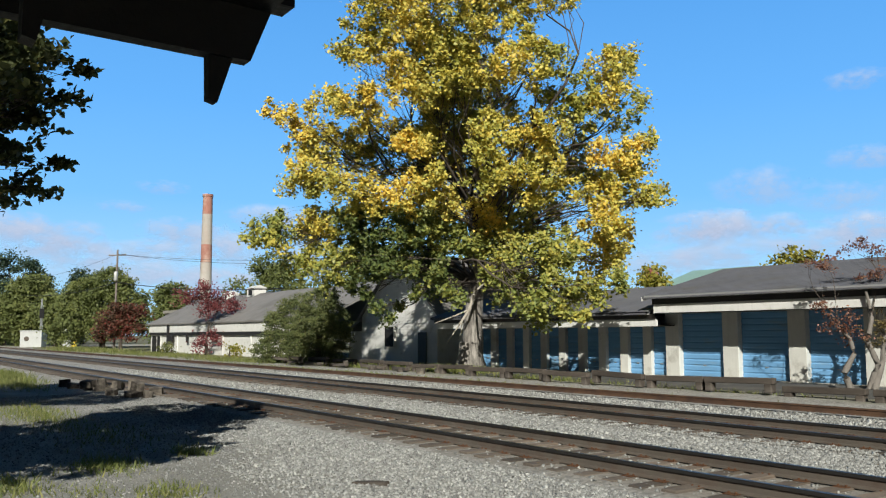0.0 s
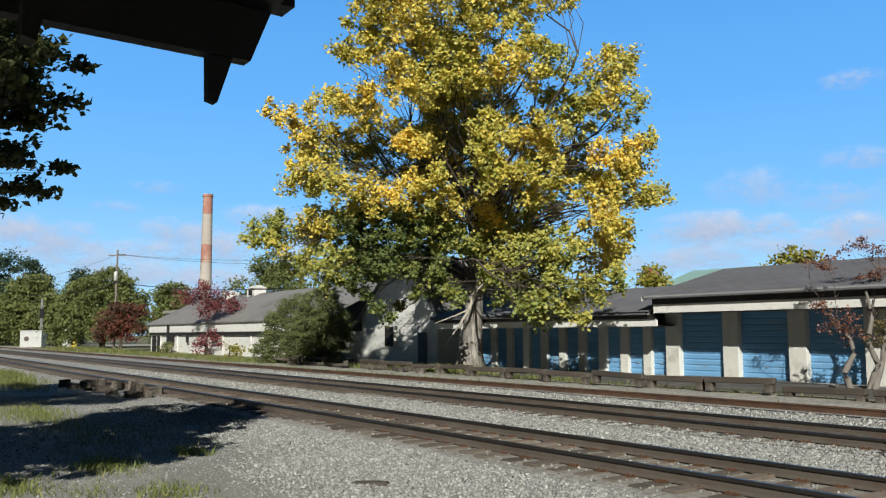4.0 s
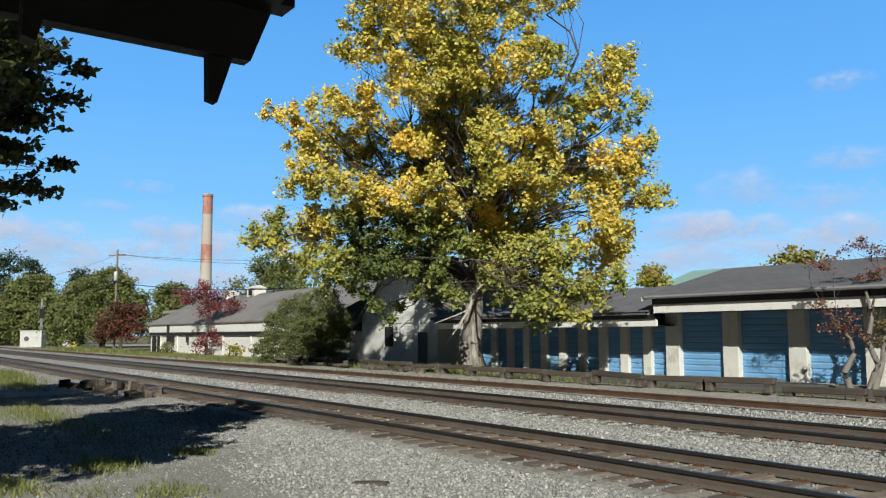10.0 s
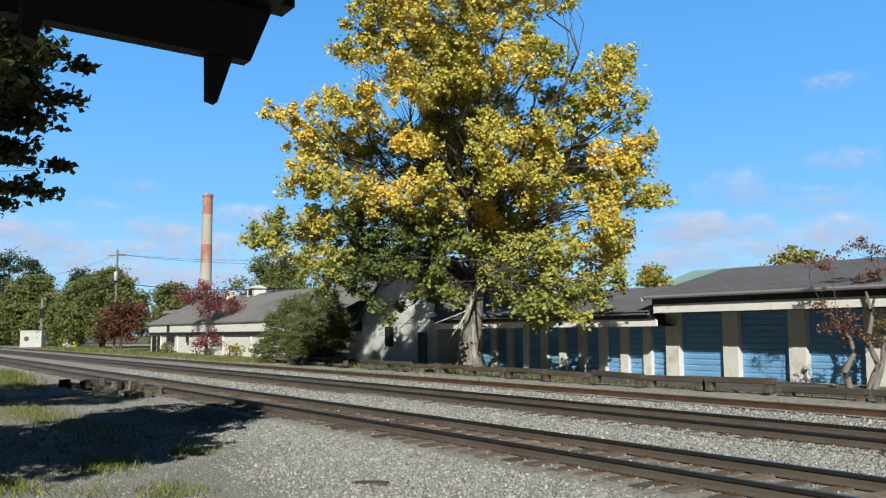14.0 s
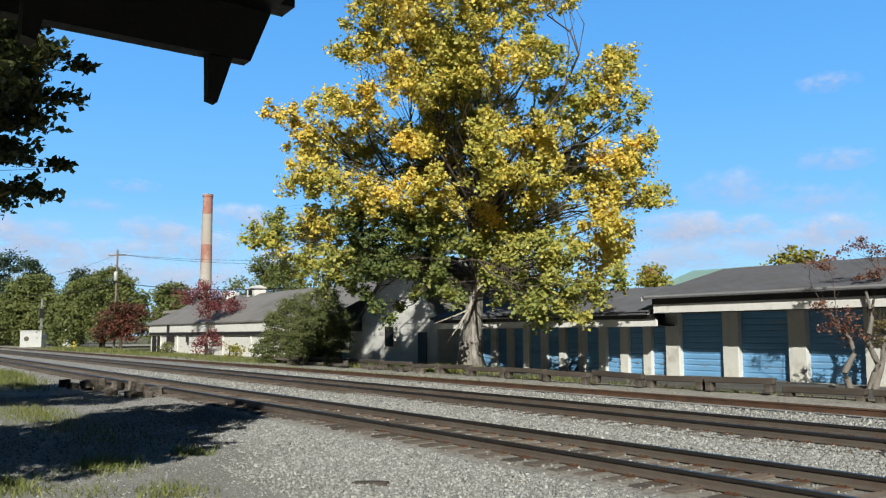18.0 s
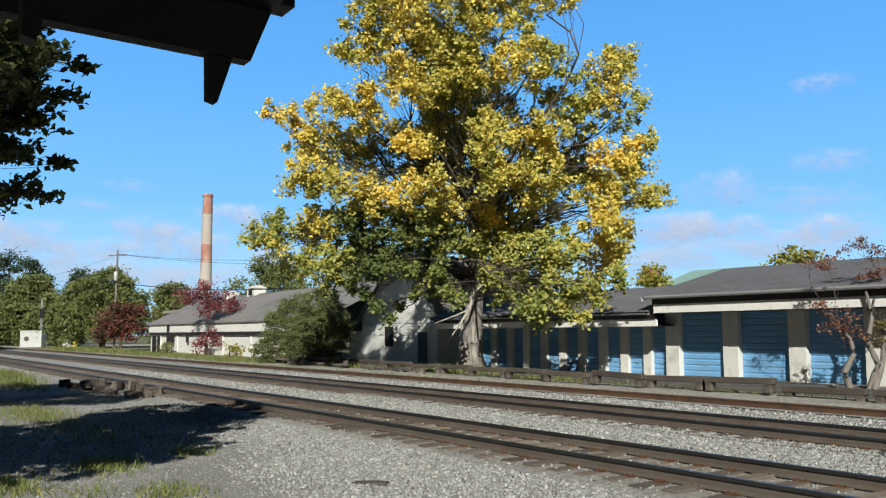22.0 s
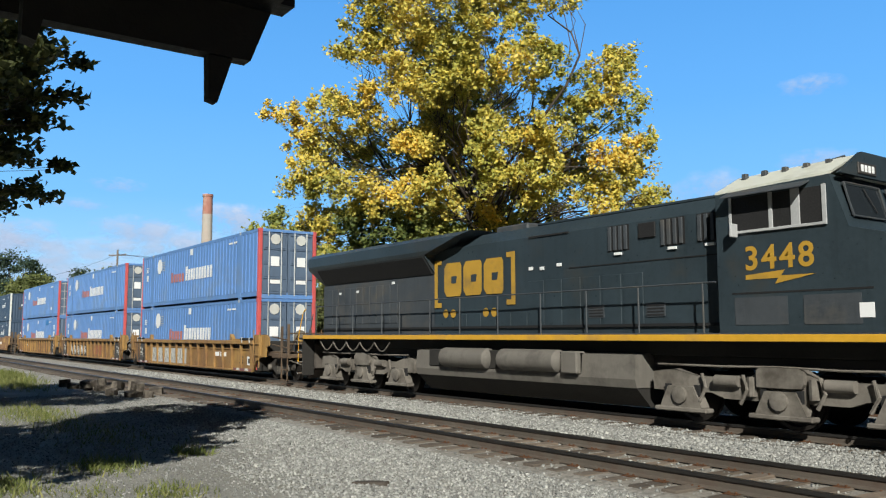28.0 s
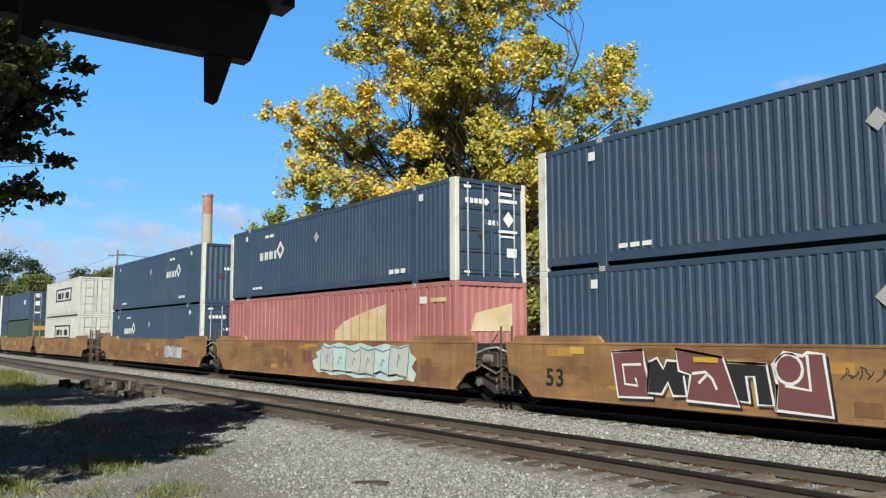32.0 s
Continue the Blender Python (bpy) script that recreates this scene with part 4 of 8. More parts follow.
def build_sheds():
    s = thing("storage_shed", "long storage shed with blue roll-up doors and dark shingle roof", "shed")
    z0 = -0.17
    part("wall", Geo().box(-24.5, 22, 30.9, 38.4, z0, 3.2), M_CREAM, s)
    x = -24.9
    while x < 15:
        part("pillar", Geo().box(x, x + 0.76, 30.42, 30.9, z0, 2.678, 0.015), M_CREAM, s)
        if x > -24.95 and x < 12:
            slat_door(s, x + 0.77, x + 3.04, 30.72, z0 + 0.02, 2.66)
        x += 3.05
    part("fascia", Geo().box(-24.2, 22, 28.92, 29.0, 2.66, 3.05, 0.01), M_WHITE, s)
    # Near-black soffit and strip carry the eave's shade in their colour.
    part("soffit", Geo().box(-24.2, 22, 29.0, 30.9, 2.68, 2.73), M_DARK_WOOD_SHADE, s)
    part("eave_shade_strip", Geo().box(-24.3, 22, 28.85, 28.9, 3.05, 3.3), M_DARK_WOOD_SHADE, s)
    part("gutter", Geo().prism([(28.55, 3.36), (28.6, 3.28), (28.8, 3.28), (28.84, 3.36), (28.84, 3.42), (28.55, 3.42)], "x", -24.5, 22), M_GUTTER, s)
    part("roof", Geo().prism([(28.56, 3.43), (34.5, 4.88), (40.4, 3.43), (40.4, 3.3), (34.5, 4.74), (28.56, 3.3)], "x", -24.6, 22), M_ROOF, s)
    for i in range(22):
        f = (i + 0.5) / 22
        part("shingle_course", Geo().prism([(28.6 + 5.9 * f, 3.436 + 1.44 * f), (28.6 + 5.9 * (f + 0.043), 3.436 + 1.44 * (f + 0.043)), (28.6 + 5.9 * f, 3.458 + 1.44 * f)], "x", -24.58, 21.9), M_ROOF, s)
    part("barge_board", Geo().prism([(28.56, 3.2), (34.5, 4.64), (34.5, 4.76), (28.56, 3.36)], "x", -24.66, -24.605), M_WHITE, s)
    part("gable", Geo().prism([(29.0, 3.2), (40.0, 3.2), (34.5, 4.7)], "x", -24.45, -24.3), M_ROOF_GREY, s)
    part("eave_return", Geo().prism([(28.92, 2.66), (28.92, 3.05), (30.9, 3.05), (30.9, 2.66)], "x", -24.28, -24.2), M_WHITE, s)

    s = thing("low_storage_shed", "lower storage shed with narrow blue doors under a deep eave", "shed")
    part("wall", Geo().box(-41.2, -24.6, 30.95, 38, z0, 2.6), M_CREAM, s)
    x = -26.35
    while x > -41:
        part("pillar", Geo().box(x, x + 0.5, 30.55, 30.95, z0, 2.098, 0.012), M_CREAM, s)
        if x < -25:
            slat_door(s, x + 0.51, x + 1.42, 30.76, z0 + 0.02, 2.08)
        x -= 1.43
    part("fascia", Geo().box(-41.5, -24.35, 29.2, 29.28, 2.08, 2.42, 0.01), M_WHITE, s)
    # Low eave: its shade is likewise coloured into soffit and strip.
    part("soffit", Geo().box(-41.5, -24.35, 29.28, 30.95, 2.10, 2.15), M_DARK_WOOD_SHADE, s)
    part("eave_shade_strip", Geo().box(-41.5, -24.4, 29.12, 29.17, 2.42, 2.62), M_DARK_WOOD_SHADE, s)
    part("gutter", Geo().prism([(28.9, 2.68), (28.95, 2.6), (29.1, 2.6), (29.13, 2.68), (29.13, 2.74), (28.9, 2.74)], "x", -41.5, -24.68), M_GUTTER, s)
    part("roof", Geo().prism([(28.9, 2.76), (33.6, 4.16), (38.3, 2.76), (38.3, 2.62), (33.6, 4.02), (28.9, 2.62)], "x", -41.6, -24.68), M_ROOF, s)

    h = thing("white_house", "white clapboard gabled house dappled by a tree", "house")
    part("wall", Geo().prism([(-53.5, -0.25), (-43.8, -0.25), (-43.8, 3.1), (-48.65, 7.2), (-53.5, 3.1)], "y", 31.0, 31.2), M_WHITE, h)
    part("wall", Geo().box(-44.0, -43.8, 31.2, 41, -0.25, 3.1), M_WHITE, h)
    part("wall", Geo().box(-53.5, -53.3, 31.2, 41, -0.25, 3.1), M_WHITE, h)
    part("wall", Geo().box(-55.6, -53.5, 31.1, 41, -0.25, 2.0), M_WHITE, h, "low white side wing")
    part("roof", Geo().prism([(-56.0, 1.95), (-53.5, 2.7), (-53.5, 2.85), (-56.0, 2.1)], "y", 30.8, 41.3), M_ROOF_GREY, h)
    part("roof", Geo().prism([(-53.9, 2.80), (-48.65, 7.24), (-48.65, 7.42), (-53.9, 2.98)], "y", 30.8, 41.5), M_ROOF_GREY, h)
    part("roof", Geo().prism([(-43.4, 2.80), (-48.65, 7.24), (-48.65, 7.42), (-43.4, 2.98)], "y", 30.8, 41.5), M_ROOF_GREY, h)
    for i in range(34):
        z = -0.1 + i * 0.2
        half = 4.85 if z < 3.0 else 4.85 * (7.0 - z) / 4.1
        if half > 0.3:
            part("clapboard", Geo().prism([(30.995, z), (30.97, z), (30.995, z + 0.19)], "x", -48.65 - half, -48.65 + half), M_WHITE, h)
    w = part("window", Geo().box(-50.2, -49.0, 30.93, 30.96, 0.9, 2.3), M_BLACK, h, "dark window")
    part("window_frame", Geo().box(-50.3, -48.9, 30.9, 30.93, 0.82, 0.9).box(-50.3, -48.9, 30.9, 30.93, 2.3, 2.38).box(-50.3, -50.2, 30.9, 30.93, 0.9, 2.3).box(-49.0, -48.9, 30.9, 30.93, 0.9, 2.3), M_WHITE, w)
    part("door", Geo().box(-46.0, -45.0, 30.93, 30.96, -0.2, 1.9), M_DARK_WOOD_SHADE, h, "dark door")


def build_barn():
    b = thing("white_barn", "long white shed with a grey shingle roof and roof vents", "barn")
    part("wall", Geo().box(-103, -57, 30.0, 30.2, -0.3, 3.0), M_WHITE, b)
    part("wall", Geo().box(-103, -102.8, 30.2, 42, -0.3, 3.0), M_WHITE, b)
    part("roof", Geo().prism([(29.6, 3.08), (36, 6.25), (42.6, 3.05), (42.6, 2.9), (36, 6.05), (29.6, 2.93)], "x", -103.5, -57), M_ROOF_GREY, b)
    part("awning", Geo().prism([(29.75, 2.07), (29.78, 2.9), (29.98, 2.92), (29.98, 2.07)], "x", -103, -57), M_WHITE, b, "white boarded fascia below the eave")
    # Black strip puts in the eave's shadow on the wall.
    part("under_eave_shade", Geo().box(-103, -57, 29.80, 29.97, 1.74, 2.05), M_BLACK, b)
    for x, wd in ((-102.3, 1.6), (-100.3, 1.4)):
        part("opening", Geo().prism([(x, -0.25), (x + wd, -0.25), (x + wd, 1.35), (x + wd * 0.8, 1.65), (x + wd * 0.2, 1.65), (x, 1.35)], "y", 29.93, 29.99), M_BLACK, b, "dark arched shape on the barn wall")
    # Dark piece stands in for a shadow cast across wall and fascia.
    part("wall_shadow_piece", Geo().box(-95.9, -95.1, 29.66, 29.72, 0.9, 3.0).box(-95.1, -93.6, 29.66, 29.72, 0.9, 1.8), M_DARK_WOOD_SHADE, b, "dark piece standing in for a shadow on the wall")
    part("wall_block", Geo().box(-89.3, -88.8, 29.7, 29.78, 0.95, 2.0, 0.03), M_DARK_WOOD_SHADE, b, "small dark block on the wall")
    for x in (-99, -92.9, -86, -79, -72, -65):
        part("post", Geo().box(x, x + 0.2, 29.88, 29.97, -0.3, 1.73), M_WHITE, b)
    for x, w, h in ((-93.0, 0.55, 6.5), (-86.2, 1.0, 6.8)):
        v = part("roof_vent", Geo().box(x, x + 2 * w, 35.3, 36.7, 5.6, h, 0.02), M_WHITE, b, "white roof vent")
        part("vent_roof", Geo().prism([(35.15, h), (36.0, h + 0.35), (36.85, h)], "x", x - 0.1, x + 2 * w + 0.1), M_WHITE, v)
        part("louvre", Geo().box(x + w * 0.5, x + 1.5 * w, 35.27, 35.296, 6.05, h - 0.15), M_BLACK, v)
    l = thing("flat_roof_building", "low tan flat-roofed building behind the barn", "building")
    part("wall", Geo().box(-150, -118, 46, 60, -0.3, 5.6), M_CHIMNEY, l)
    part("roof", Geo().box(-150.3, -117.7, 45.7, 60.3, 5.6, 6.1), M_CONCRETE, l)
    g = thing("green_roof_building", "building with a pale green metal roof behind the sheds", "building")
    part("wall", Geo().box(-56, -47, 64, 76, -0.3, 6.2), M_BRICK, g)
    part("roof", Geo().prism([(63.5, 6.2), (70, 8.2), (76.5, 6.2)], "x", -53.5, -46), M_ROOF_GREEN, g)
    part("chimney", Geo().box(-55.2, -54.2, 64.5, 65.5, 6.2, 8.3, 0.03), M_BRICK, g, "red brick chimney")


def build_chimney():
    c = thing("smokestack", "tall tapering brick smokestack with red and white bands", "smokestack", pose(-294, 104.5, -0.3))
    bands = [(0, 28.4, 0), (28.4, 35.0, 1), (35.0, 46.2, 0), (46.2, 52.6, 1)]
    for a, b, red in bands:
        f = lambda z: 2.35 - 0.62 * z / 53.6
        part("shaft_band", Geo().lathe([(f(a), a), (f(b), b)], (0, 0, 0), "z", 28), M_CHIMNEY_RED if red else M_CHIMNEY, c, "red painted band" if red else "pale band", smooth=True)
    part("rim", Geo().lathe([(1.75, 52.6), (1.95, 52.8), (1.95, 53.6), (1.5, 53.6)], (0, 0, 0), "z", 28), M_CHIMNEY_RED, c, "red rim", smooth=True)


# ---------------------------------------------------------------- poles, signals, small things
def cable(g, a, b, sag, r):
    pts = []
    for i in range(13):
        t = i / 12
        p = Vector(a).lerp(Vector(b), t)
        p.z -= sag * 4 * t * (1 - t)
        pts.append(p)
    g.path(pts, r, 5)


def build_poles():
    p = thing("utility_pole", "grey wooden utility pole with crossarm and transformer", "utility pole", pose(-113.0, 28.2, -0.3))
    part("pole", Geo().tube((0, 0, 0), (0, 0, 13.3), 0.17, 0.12, 10), M_POLE, p, smooth=True)
    m = pose(0, 0, 0, 0, 0, 40)
    part("crossarm", Geo().box(-1.3, 1.3, -0.07, 0.07, 12.5, 12.66, 0.01, m), M_POLE, p)
    for u in (-1.2, -0.7, 0.7, 1.2):
        part("insulator", Geo().lathe([(0.03, 12.66), (0.06, 12.7), (0.03, 12.85)], m @ Vector((u, 0, 0)), "z", 8), M_GALV, p)
    part("transformer", Geo().lathe([(0.22, 9.2), (0.26, 9.25), (0.26, 10.3), (0.2, 10.4)], (0.36, -0.2, 0), "z", 14), M_SIGNAL_GREY, p, "grey transformer can", smooth=True)
    top = Vector((-113.0, 28.2, -0.3))
    for i, (dz, end, sag, r) in enumerate([(12.7, (-60, 52, 10.5), 1.2, 0.02), (12.7, (-60, 53, 10.0), 1.4, 0.02), (9.0, (-78, 36, 6.5), 0.5, 0.05), (12.7, (-175, 25.5, 12.6), 0.9, 0.02), (9.0, (-175, 25.5, 9.6), 0.9, 0.04)]):
        g = Geo()
        cable(g, top + Vector((0, 0, dz)), end, sag, r)
        solid("power_line", g, M_BLACK, "thin sagging black overhead cable", "cable", group="overhead cables")
    p2 = thing("utility_pole", "distant wooden utility pole", "utility pole", pose(-175, 25.5, -0.3))
    part("pole", Geo().tube((0, 0, 0), (0, 0, 13.2), 0.17, 0.12, 8), M_POLE, p2)

    s = thing("signal_mast", "grey railway signal mast with ladder and lamp head", "railway signal", pose(-154.0, 26.4, -0.3))
    part("mast", Geo().tube((0, 0, 0), (0, 0, 8.3), 0.16, 0.14, 10), M_GALV, s)
    part("signal_head", Geo().box(0.1, 0.35, -0.35, 0.35, 5.0, 6.6, 0.04), M_BLACK, s, "black signal head")
    part("ladder", Geo().tube((0.25, -0.2, 0), (0.25, -0.2, 7.2), 0.03).tube((0.25, 0.2, 0), (0.25, 0.2, 7.2), 0.03), M_GALV, s)
    k = thing("signal_cabinet", "grey aluminium signal hut beside the far track", "cabinet", pose(-153.5, 25.2, -0.3, 0, 0, 54))
    part("body", Geo().box(-1.7, 1.9, -1, 1, 0.1, 2.75, 0.03), M_SIGNAL_GREY, k)
    part("roof", Geo().box(-1.8, 2.0, -1.1, 1.1, 2.75, 2.9, 0.03), M_SIGNAL_GREY, k)
    part("base", Geo().box(-1.6, 1.8, -0.95, 0.95, 0, 0.1), M_CONCRETE, k)
    part("door", Geo().box(-0.5, 0.5, -1.03, -1.0, 0.25, 2.4, 0.01), M_SIGNAL_GREY, k)
    part("sign", Geo().lathe([(0.42, -1.045), (0.42, -1.035)], (-0.6, 0, 1.5), "y", 16), M_RAIL, k, "round dark mark")
    x = thing("crossing_signal", "railway crossing signal post with crossed boards", "crossing signal", pose(-151.0, 30.3, -0.3, 0, 0, 54))
    part("post", Geo().tube((0, 0, 0), (0, 0, 6.6), 0.14, 0.12, 10), M_POLE, x)
    part("crossarm", Geo().box(-1.1, 1.1, -0.08, 0.08, 6.0, 6.25, 0.01), M_POLE, x)
    part("base", Geo().box(-0.9, 0.4, -0.3, 0.3, 0, 3.2, 0.05), M_SIGNAL_GREY, x, "grey relay box")
    b = thing("bollard", "yellow painted bollard beside the road", "bollard", pose(-151.0, 31.2, -0.3))
    part("post", Geo().lathe([(0.38, 0), (0.38, 2.6), (0.3, 2.75), (0.05, 2.8)], (0, 0, 0), "z", 12), M_YELLOW, b, smooth=True)


def build_timbers():
    rnd = random.Random(8)
    g = "timber guard rail"
    beam = Geo().box(-1.3, 1.3, -0.12, 0.12, 0.22, 0.42, 0.02).mesh("beam", M_TIMBER)
    stub = Geo().box(-0.13, 0.13, -0.14, 0.14, -0.06, 0.22, 0.02).mesh("stub", M_TIMBER)
    first = None
    spots = [(-13.9, 24.3, -0.13), (-16.8, 24.2, 0.06), (-19.5, 24.3, 0.0), (-21.9, 23.9, 0.06), (-24.6, 23.8, 0.0), (-27.4, 24.1, 0.03), (-30.3, 24.3, -0.02), (-33.2, 24.6, 0.0), (-36.2, 24.9, -0.05), (-39.2, 25.0, 0.02), (-42.4, 25.2, 0.04), (-45.8, 25.3, 0.0), (-49.2, 25.2, 0.05), (-52.4, 24.9, 0.02), (-11.0, 24.2, -0.1)]
    for x, y, dz in spots:
        m = pose(x, y, GROUND_Z + 0.06 + dz, 0, rnd.uniform(-1.5, 1.5), rnd.uniform(-3, 3))
        if first is None:
            first = thing("timber_barrier", "low dark weathered timber beam on short stubs", "timber barrier", m, g)
            part("beam", beam, M_TIMBER, first)
            part("stub", stub, M_TIMBER, first, m=pose(1.12, 0, 0))
            part("stub", stub, M_TIMBER, first, m=pose(-1.12, 0, 0))
        else:
            copy_thing(first, m)
    for x, y, z, tilt, turn in ((-53.6, 24.5, 0.22, 2, 8), (-51.0, 24.2, 0.05, -3, -12), (-48.4, 24.6, 0.02, 1, 10), (-44.6, 24.3, 0.04, -2, -8), (-41.0, 24.5, 0.03, 3, 6), (-38.0, 24.4, 0.02, 0, -14)):
        g_ = Geo().box(-1.1, 1.1, -0.11, 0.11, -0.09, 0.09, 0.02)
        solid("old_beam", g_, M_TIMBER, "dark weathered timber lying loose by the guard rail", "timber", pose(x, y, GROUND_Z + 0.12 + z, 0, tilt, turn), "loose old beams")
    chunk = [Geo().prism([(-a, -0.13), (a * 0.8, -0.15), (a, 0.06), (a * 0.5, 0.14), (-a * 0.9, 0.12)], "z", 0, b).mesh("timber_piece", M_DEBRIS) for a, b in ((0.15, 0.27), (0.22, 0.33), (0.3, 0.24))]
    for i, (x, y) in enumerate([(-28.6, 7.1), (-28.2, 7.6), (-27.5, 7.4), (-27.1, 7.9), (-27.8, 8.1), (-29.1, 7.5), (-31.8, 7.0), (-32.6, 7.3), (-33.5, 7.1), (-32.1, 7.7), (-34.6, 6.9), (-31.2, 7.5), (-28.4, 7.3), (-27.9, 7.7), (-27.3, 7.7), (-32.3, 7.2), (-33.0, 7.5), (-31.5, 7.2), (-28.9, 7.8), (-40.5, 24.1), (-37.6, 24.2), (-43.8, 24.4), (-35.2, 24.0), (-46.5, 24.6)]):
        ob = solid("timber_piece", chunk[i % 3], M_DEBRIS, "short broken piece of old railway tie", "timber", pose(x + rnd.uniform(-0.35, 0.35), y + rnd.uniform(-0.2, 0.2), GROUND_Z - 0.04 + 0.2 * (i % 4 == 1), rnd.uniform(-14, 14), rnd.uniform(-14, 14), rnd.uniform(0, 360)), "broken tie pieces")
    solid("plank_piece", Geo().prism([(-0.26, -0.05), (0.2, -0.055), (0.25, 0.02), (0.1, 0.05), (-0.22, 0.045)], "z", -0.03, 0.045), M_TIMBER, "short dark piece of broken plank in the gravel", "plank", pose(-9.65, 5.75, GROUND_Z, 4, -3, 38))


def grass_patch(rng, cx, cy, rx, ry, count, hgt):
    x = cx + rng.normal(0, rx * 0.5, count)
    y = cy + rng.normal(0, ry * 0.5, count)
    z = np.array([ground_height(a, b) for a, b in zip(x, y)])
    a = rng.uniform(0, 6.28, count)
    h = hgt * rng.uniform(0.35, 1.2, count)
    w = h * 0.07 + 0.006
    lean = rng.normal(0, 0.5, (count, 2)) * h[:, None]
    p0 = np.stack([x - np.cos(a) * w, y - np.sin(a) * w, z - 0.01], 1)
    p1 = np.stack([x + np.cos(a) * w, y + np.sin(a) * w, z - 0.01], 1)
    p2 = np.stack([x + lean[:, 0], y + lean[:, 1], z + h], 1)
    return np.stack([p0, p1, p2], 1).reshape(-1, 3)


def build_grass():
    rng = np.random.default_rng(4)
    near = [(-13.4, 3.3, 0.9, 0.5, 500, 0.13), (-14.0, 4.8, 0.5, 0.3, 220, 0.14), (-12.3, 1.8, 0.8, 0.5, 450, 0.12), (-10.7, 3.4, 0.7, 0.5, 350, 0.1), (-11.4, 2.6, 0.6, 0.5, 160, 0.08), (-23.0, 3.9, 3.0, 0.8, 1500, 0.12), (-38.0, 5.5, 5.0, 0.9, 2000, 0.15), (-17.5, 4.2, 3.0, 1.0, 500, 0.1), (-46, 6.2, 8, 0.9, 2500, 0.25)]
    v = np.concatenate([grass_patch(rng, *p) for p in near])
    solid("grass", quick_mesh("grass", v, np.arange(len(v)), 3, M_GRASS), M_GRASS, "thin tufts of green and straw-coloured grass in gravel", "grass", kind="stuff")
    far = [(-34.4, 25.6, 3.0, 0.6, 900, 0.45), (-27.0, 25.0, 5.0, 0.6, 700, 0.22), (-18.0, 24.6, 5.0, 0.5, 350, 0.16), (-45, 25.6, 6, 0.8, 1500, 0.35), (-62, 24.5, 8, 2.0, 2500, 0.25), (-85, 25.5, 14, 3.0, 3500, 0.28), (-115, 25.0, 18, 3.0, 4000, 0.5), (-40, 21.5, 20, 0.7, 1500, 0.15)]
    v = np.concatenate([grass_patch(rng, *p) for p in far])
    solid("weeds", quick_mesh("weeds", v, np.arange(len(v)), 3, M_GRASS), M_GRASS, "rough weeds and dry grass along the far side", "weeds", kind="stuff")


# ---------------------------------------------------------------- clouds
def cloud_material(seed, body):
    m = bpy.data.materials.new("cloud_vapour")
    m.use_nodes = True
    nt = m.node_tree
    nt.nodes.clear()
    uv = nt.nodes.new("ShaderNodeUVMap")
    mp = nt.nodes.new("ShaderNodeMapping")
    mp.inputs["Scale"].default_value = (3.4, 1.9, 1)
    mp.inputs["Location"].default_value = (seed * 3.7, seed * 1.9, seed)
    nt.links.new(uv.outputs[0], mp.inputs[0])
    n = noise_tex(nt, mp.outputs[0], 1.6, 7, 0.6)
    sub = nt.nodes.new("ShaderNodeVectorMath")
    sub.operation = "DISTANCE"
    sub.inputs[1].default_value = (0.5, 0.5, 0)
    nt.links.new(uv.outputs[0], sub.inputs[0])
    edge = ramp(nt, sub.outputs["Value"], [(0.1, (1, 1, 1)), (0.5, (0, 0, 0))])
    t = maths(nt, "MULTIPLY", edge, maths(nt, "ADD", maths(nt, "MULTIPLY", maths(nt, "SUBTRACT", n.outputs[0], 0.36), 2.2), 0.25))
    alpha = ramp(nt, t, [(0.16, (0, 0, 0)), (0.66, (body, body, body))])
    sep = nt.nodes.new("ShaderNodeSeparateXYZ")
    nt.links.new(uv.outputs[0], sep.inputs[0])
    shade = maths(nt, "ADD", maths(nt, "MULTIPLY", sep.outputs[1], 0.6), maths(nt, "MULTIPLY", n.outputs[0], 0.5))
    col = ramp(nt, shade, [(0.35, (0.36, 0.44, 0.62)), (0.7, (0.52, 0.60, 0.76)), (0.95, (0.76, 0.81, 0.89))])
    em = nt.nodes.new("ShaderNodeEmission")
    nt.links.new(col, em.inputs[0])
    tr = nt.nodes.new("ShaderNodeBsdfTransparent")
    mx = nt.nodes.new("ShaderNodeMixShader")
    out = nt.nodes.new("ShaderNodeOutputMaterial")
    nt.links.new(alpha, mx.inputs[0])
    nt.links.new(tr.outputs[0], mx.inputs[1])
    nt.links.new(em.outputs[0], mx.inputs[2])
    nt.links.new(mx.outputs[0], out.inputs[0])
    return m


def cloud_sheet(parent, az, el, w, h, body, seed):
    """A patch of the sky's shell: azimuth from +y towards -x, elevation and size in degrees."""
    g, uvs = [], []
    n = 10
    for j in range(n + 1):
        for i in range(n + 1):
            a = radians(az + (0.5 - i / n) * w)
            e = radians(el + (j / n - 0.5) * h)
            R = 3000.0 + seed * 6
            g.append((-math.sin(a) * math.cos(e) * R, math.cos(a) * math.cos(e) * R, math.sin(e) * R))
    f = []
    for j in range(n):
        for i in range(n):
            a = j * (n + 1) + i
            f.append((a, a + 1, a + n + 2, a + n + 1))
    me = bpy.data.meshes.new("cloud")
    me.from_pydata(g, [], f)
    uv = me.uv_layers.new(name="UVMap")
    for lp in me.loops:
        k = lp.vertex_index
        uv.data[lp.index].uv = ((k % (n + 1)) / n, (k // (n + 1)) / n)
    me.materials.append(cloud_material(seed, body))
    ob = new("cloud", me)
    ob.parent = parent
    return ob


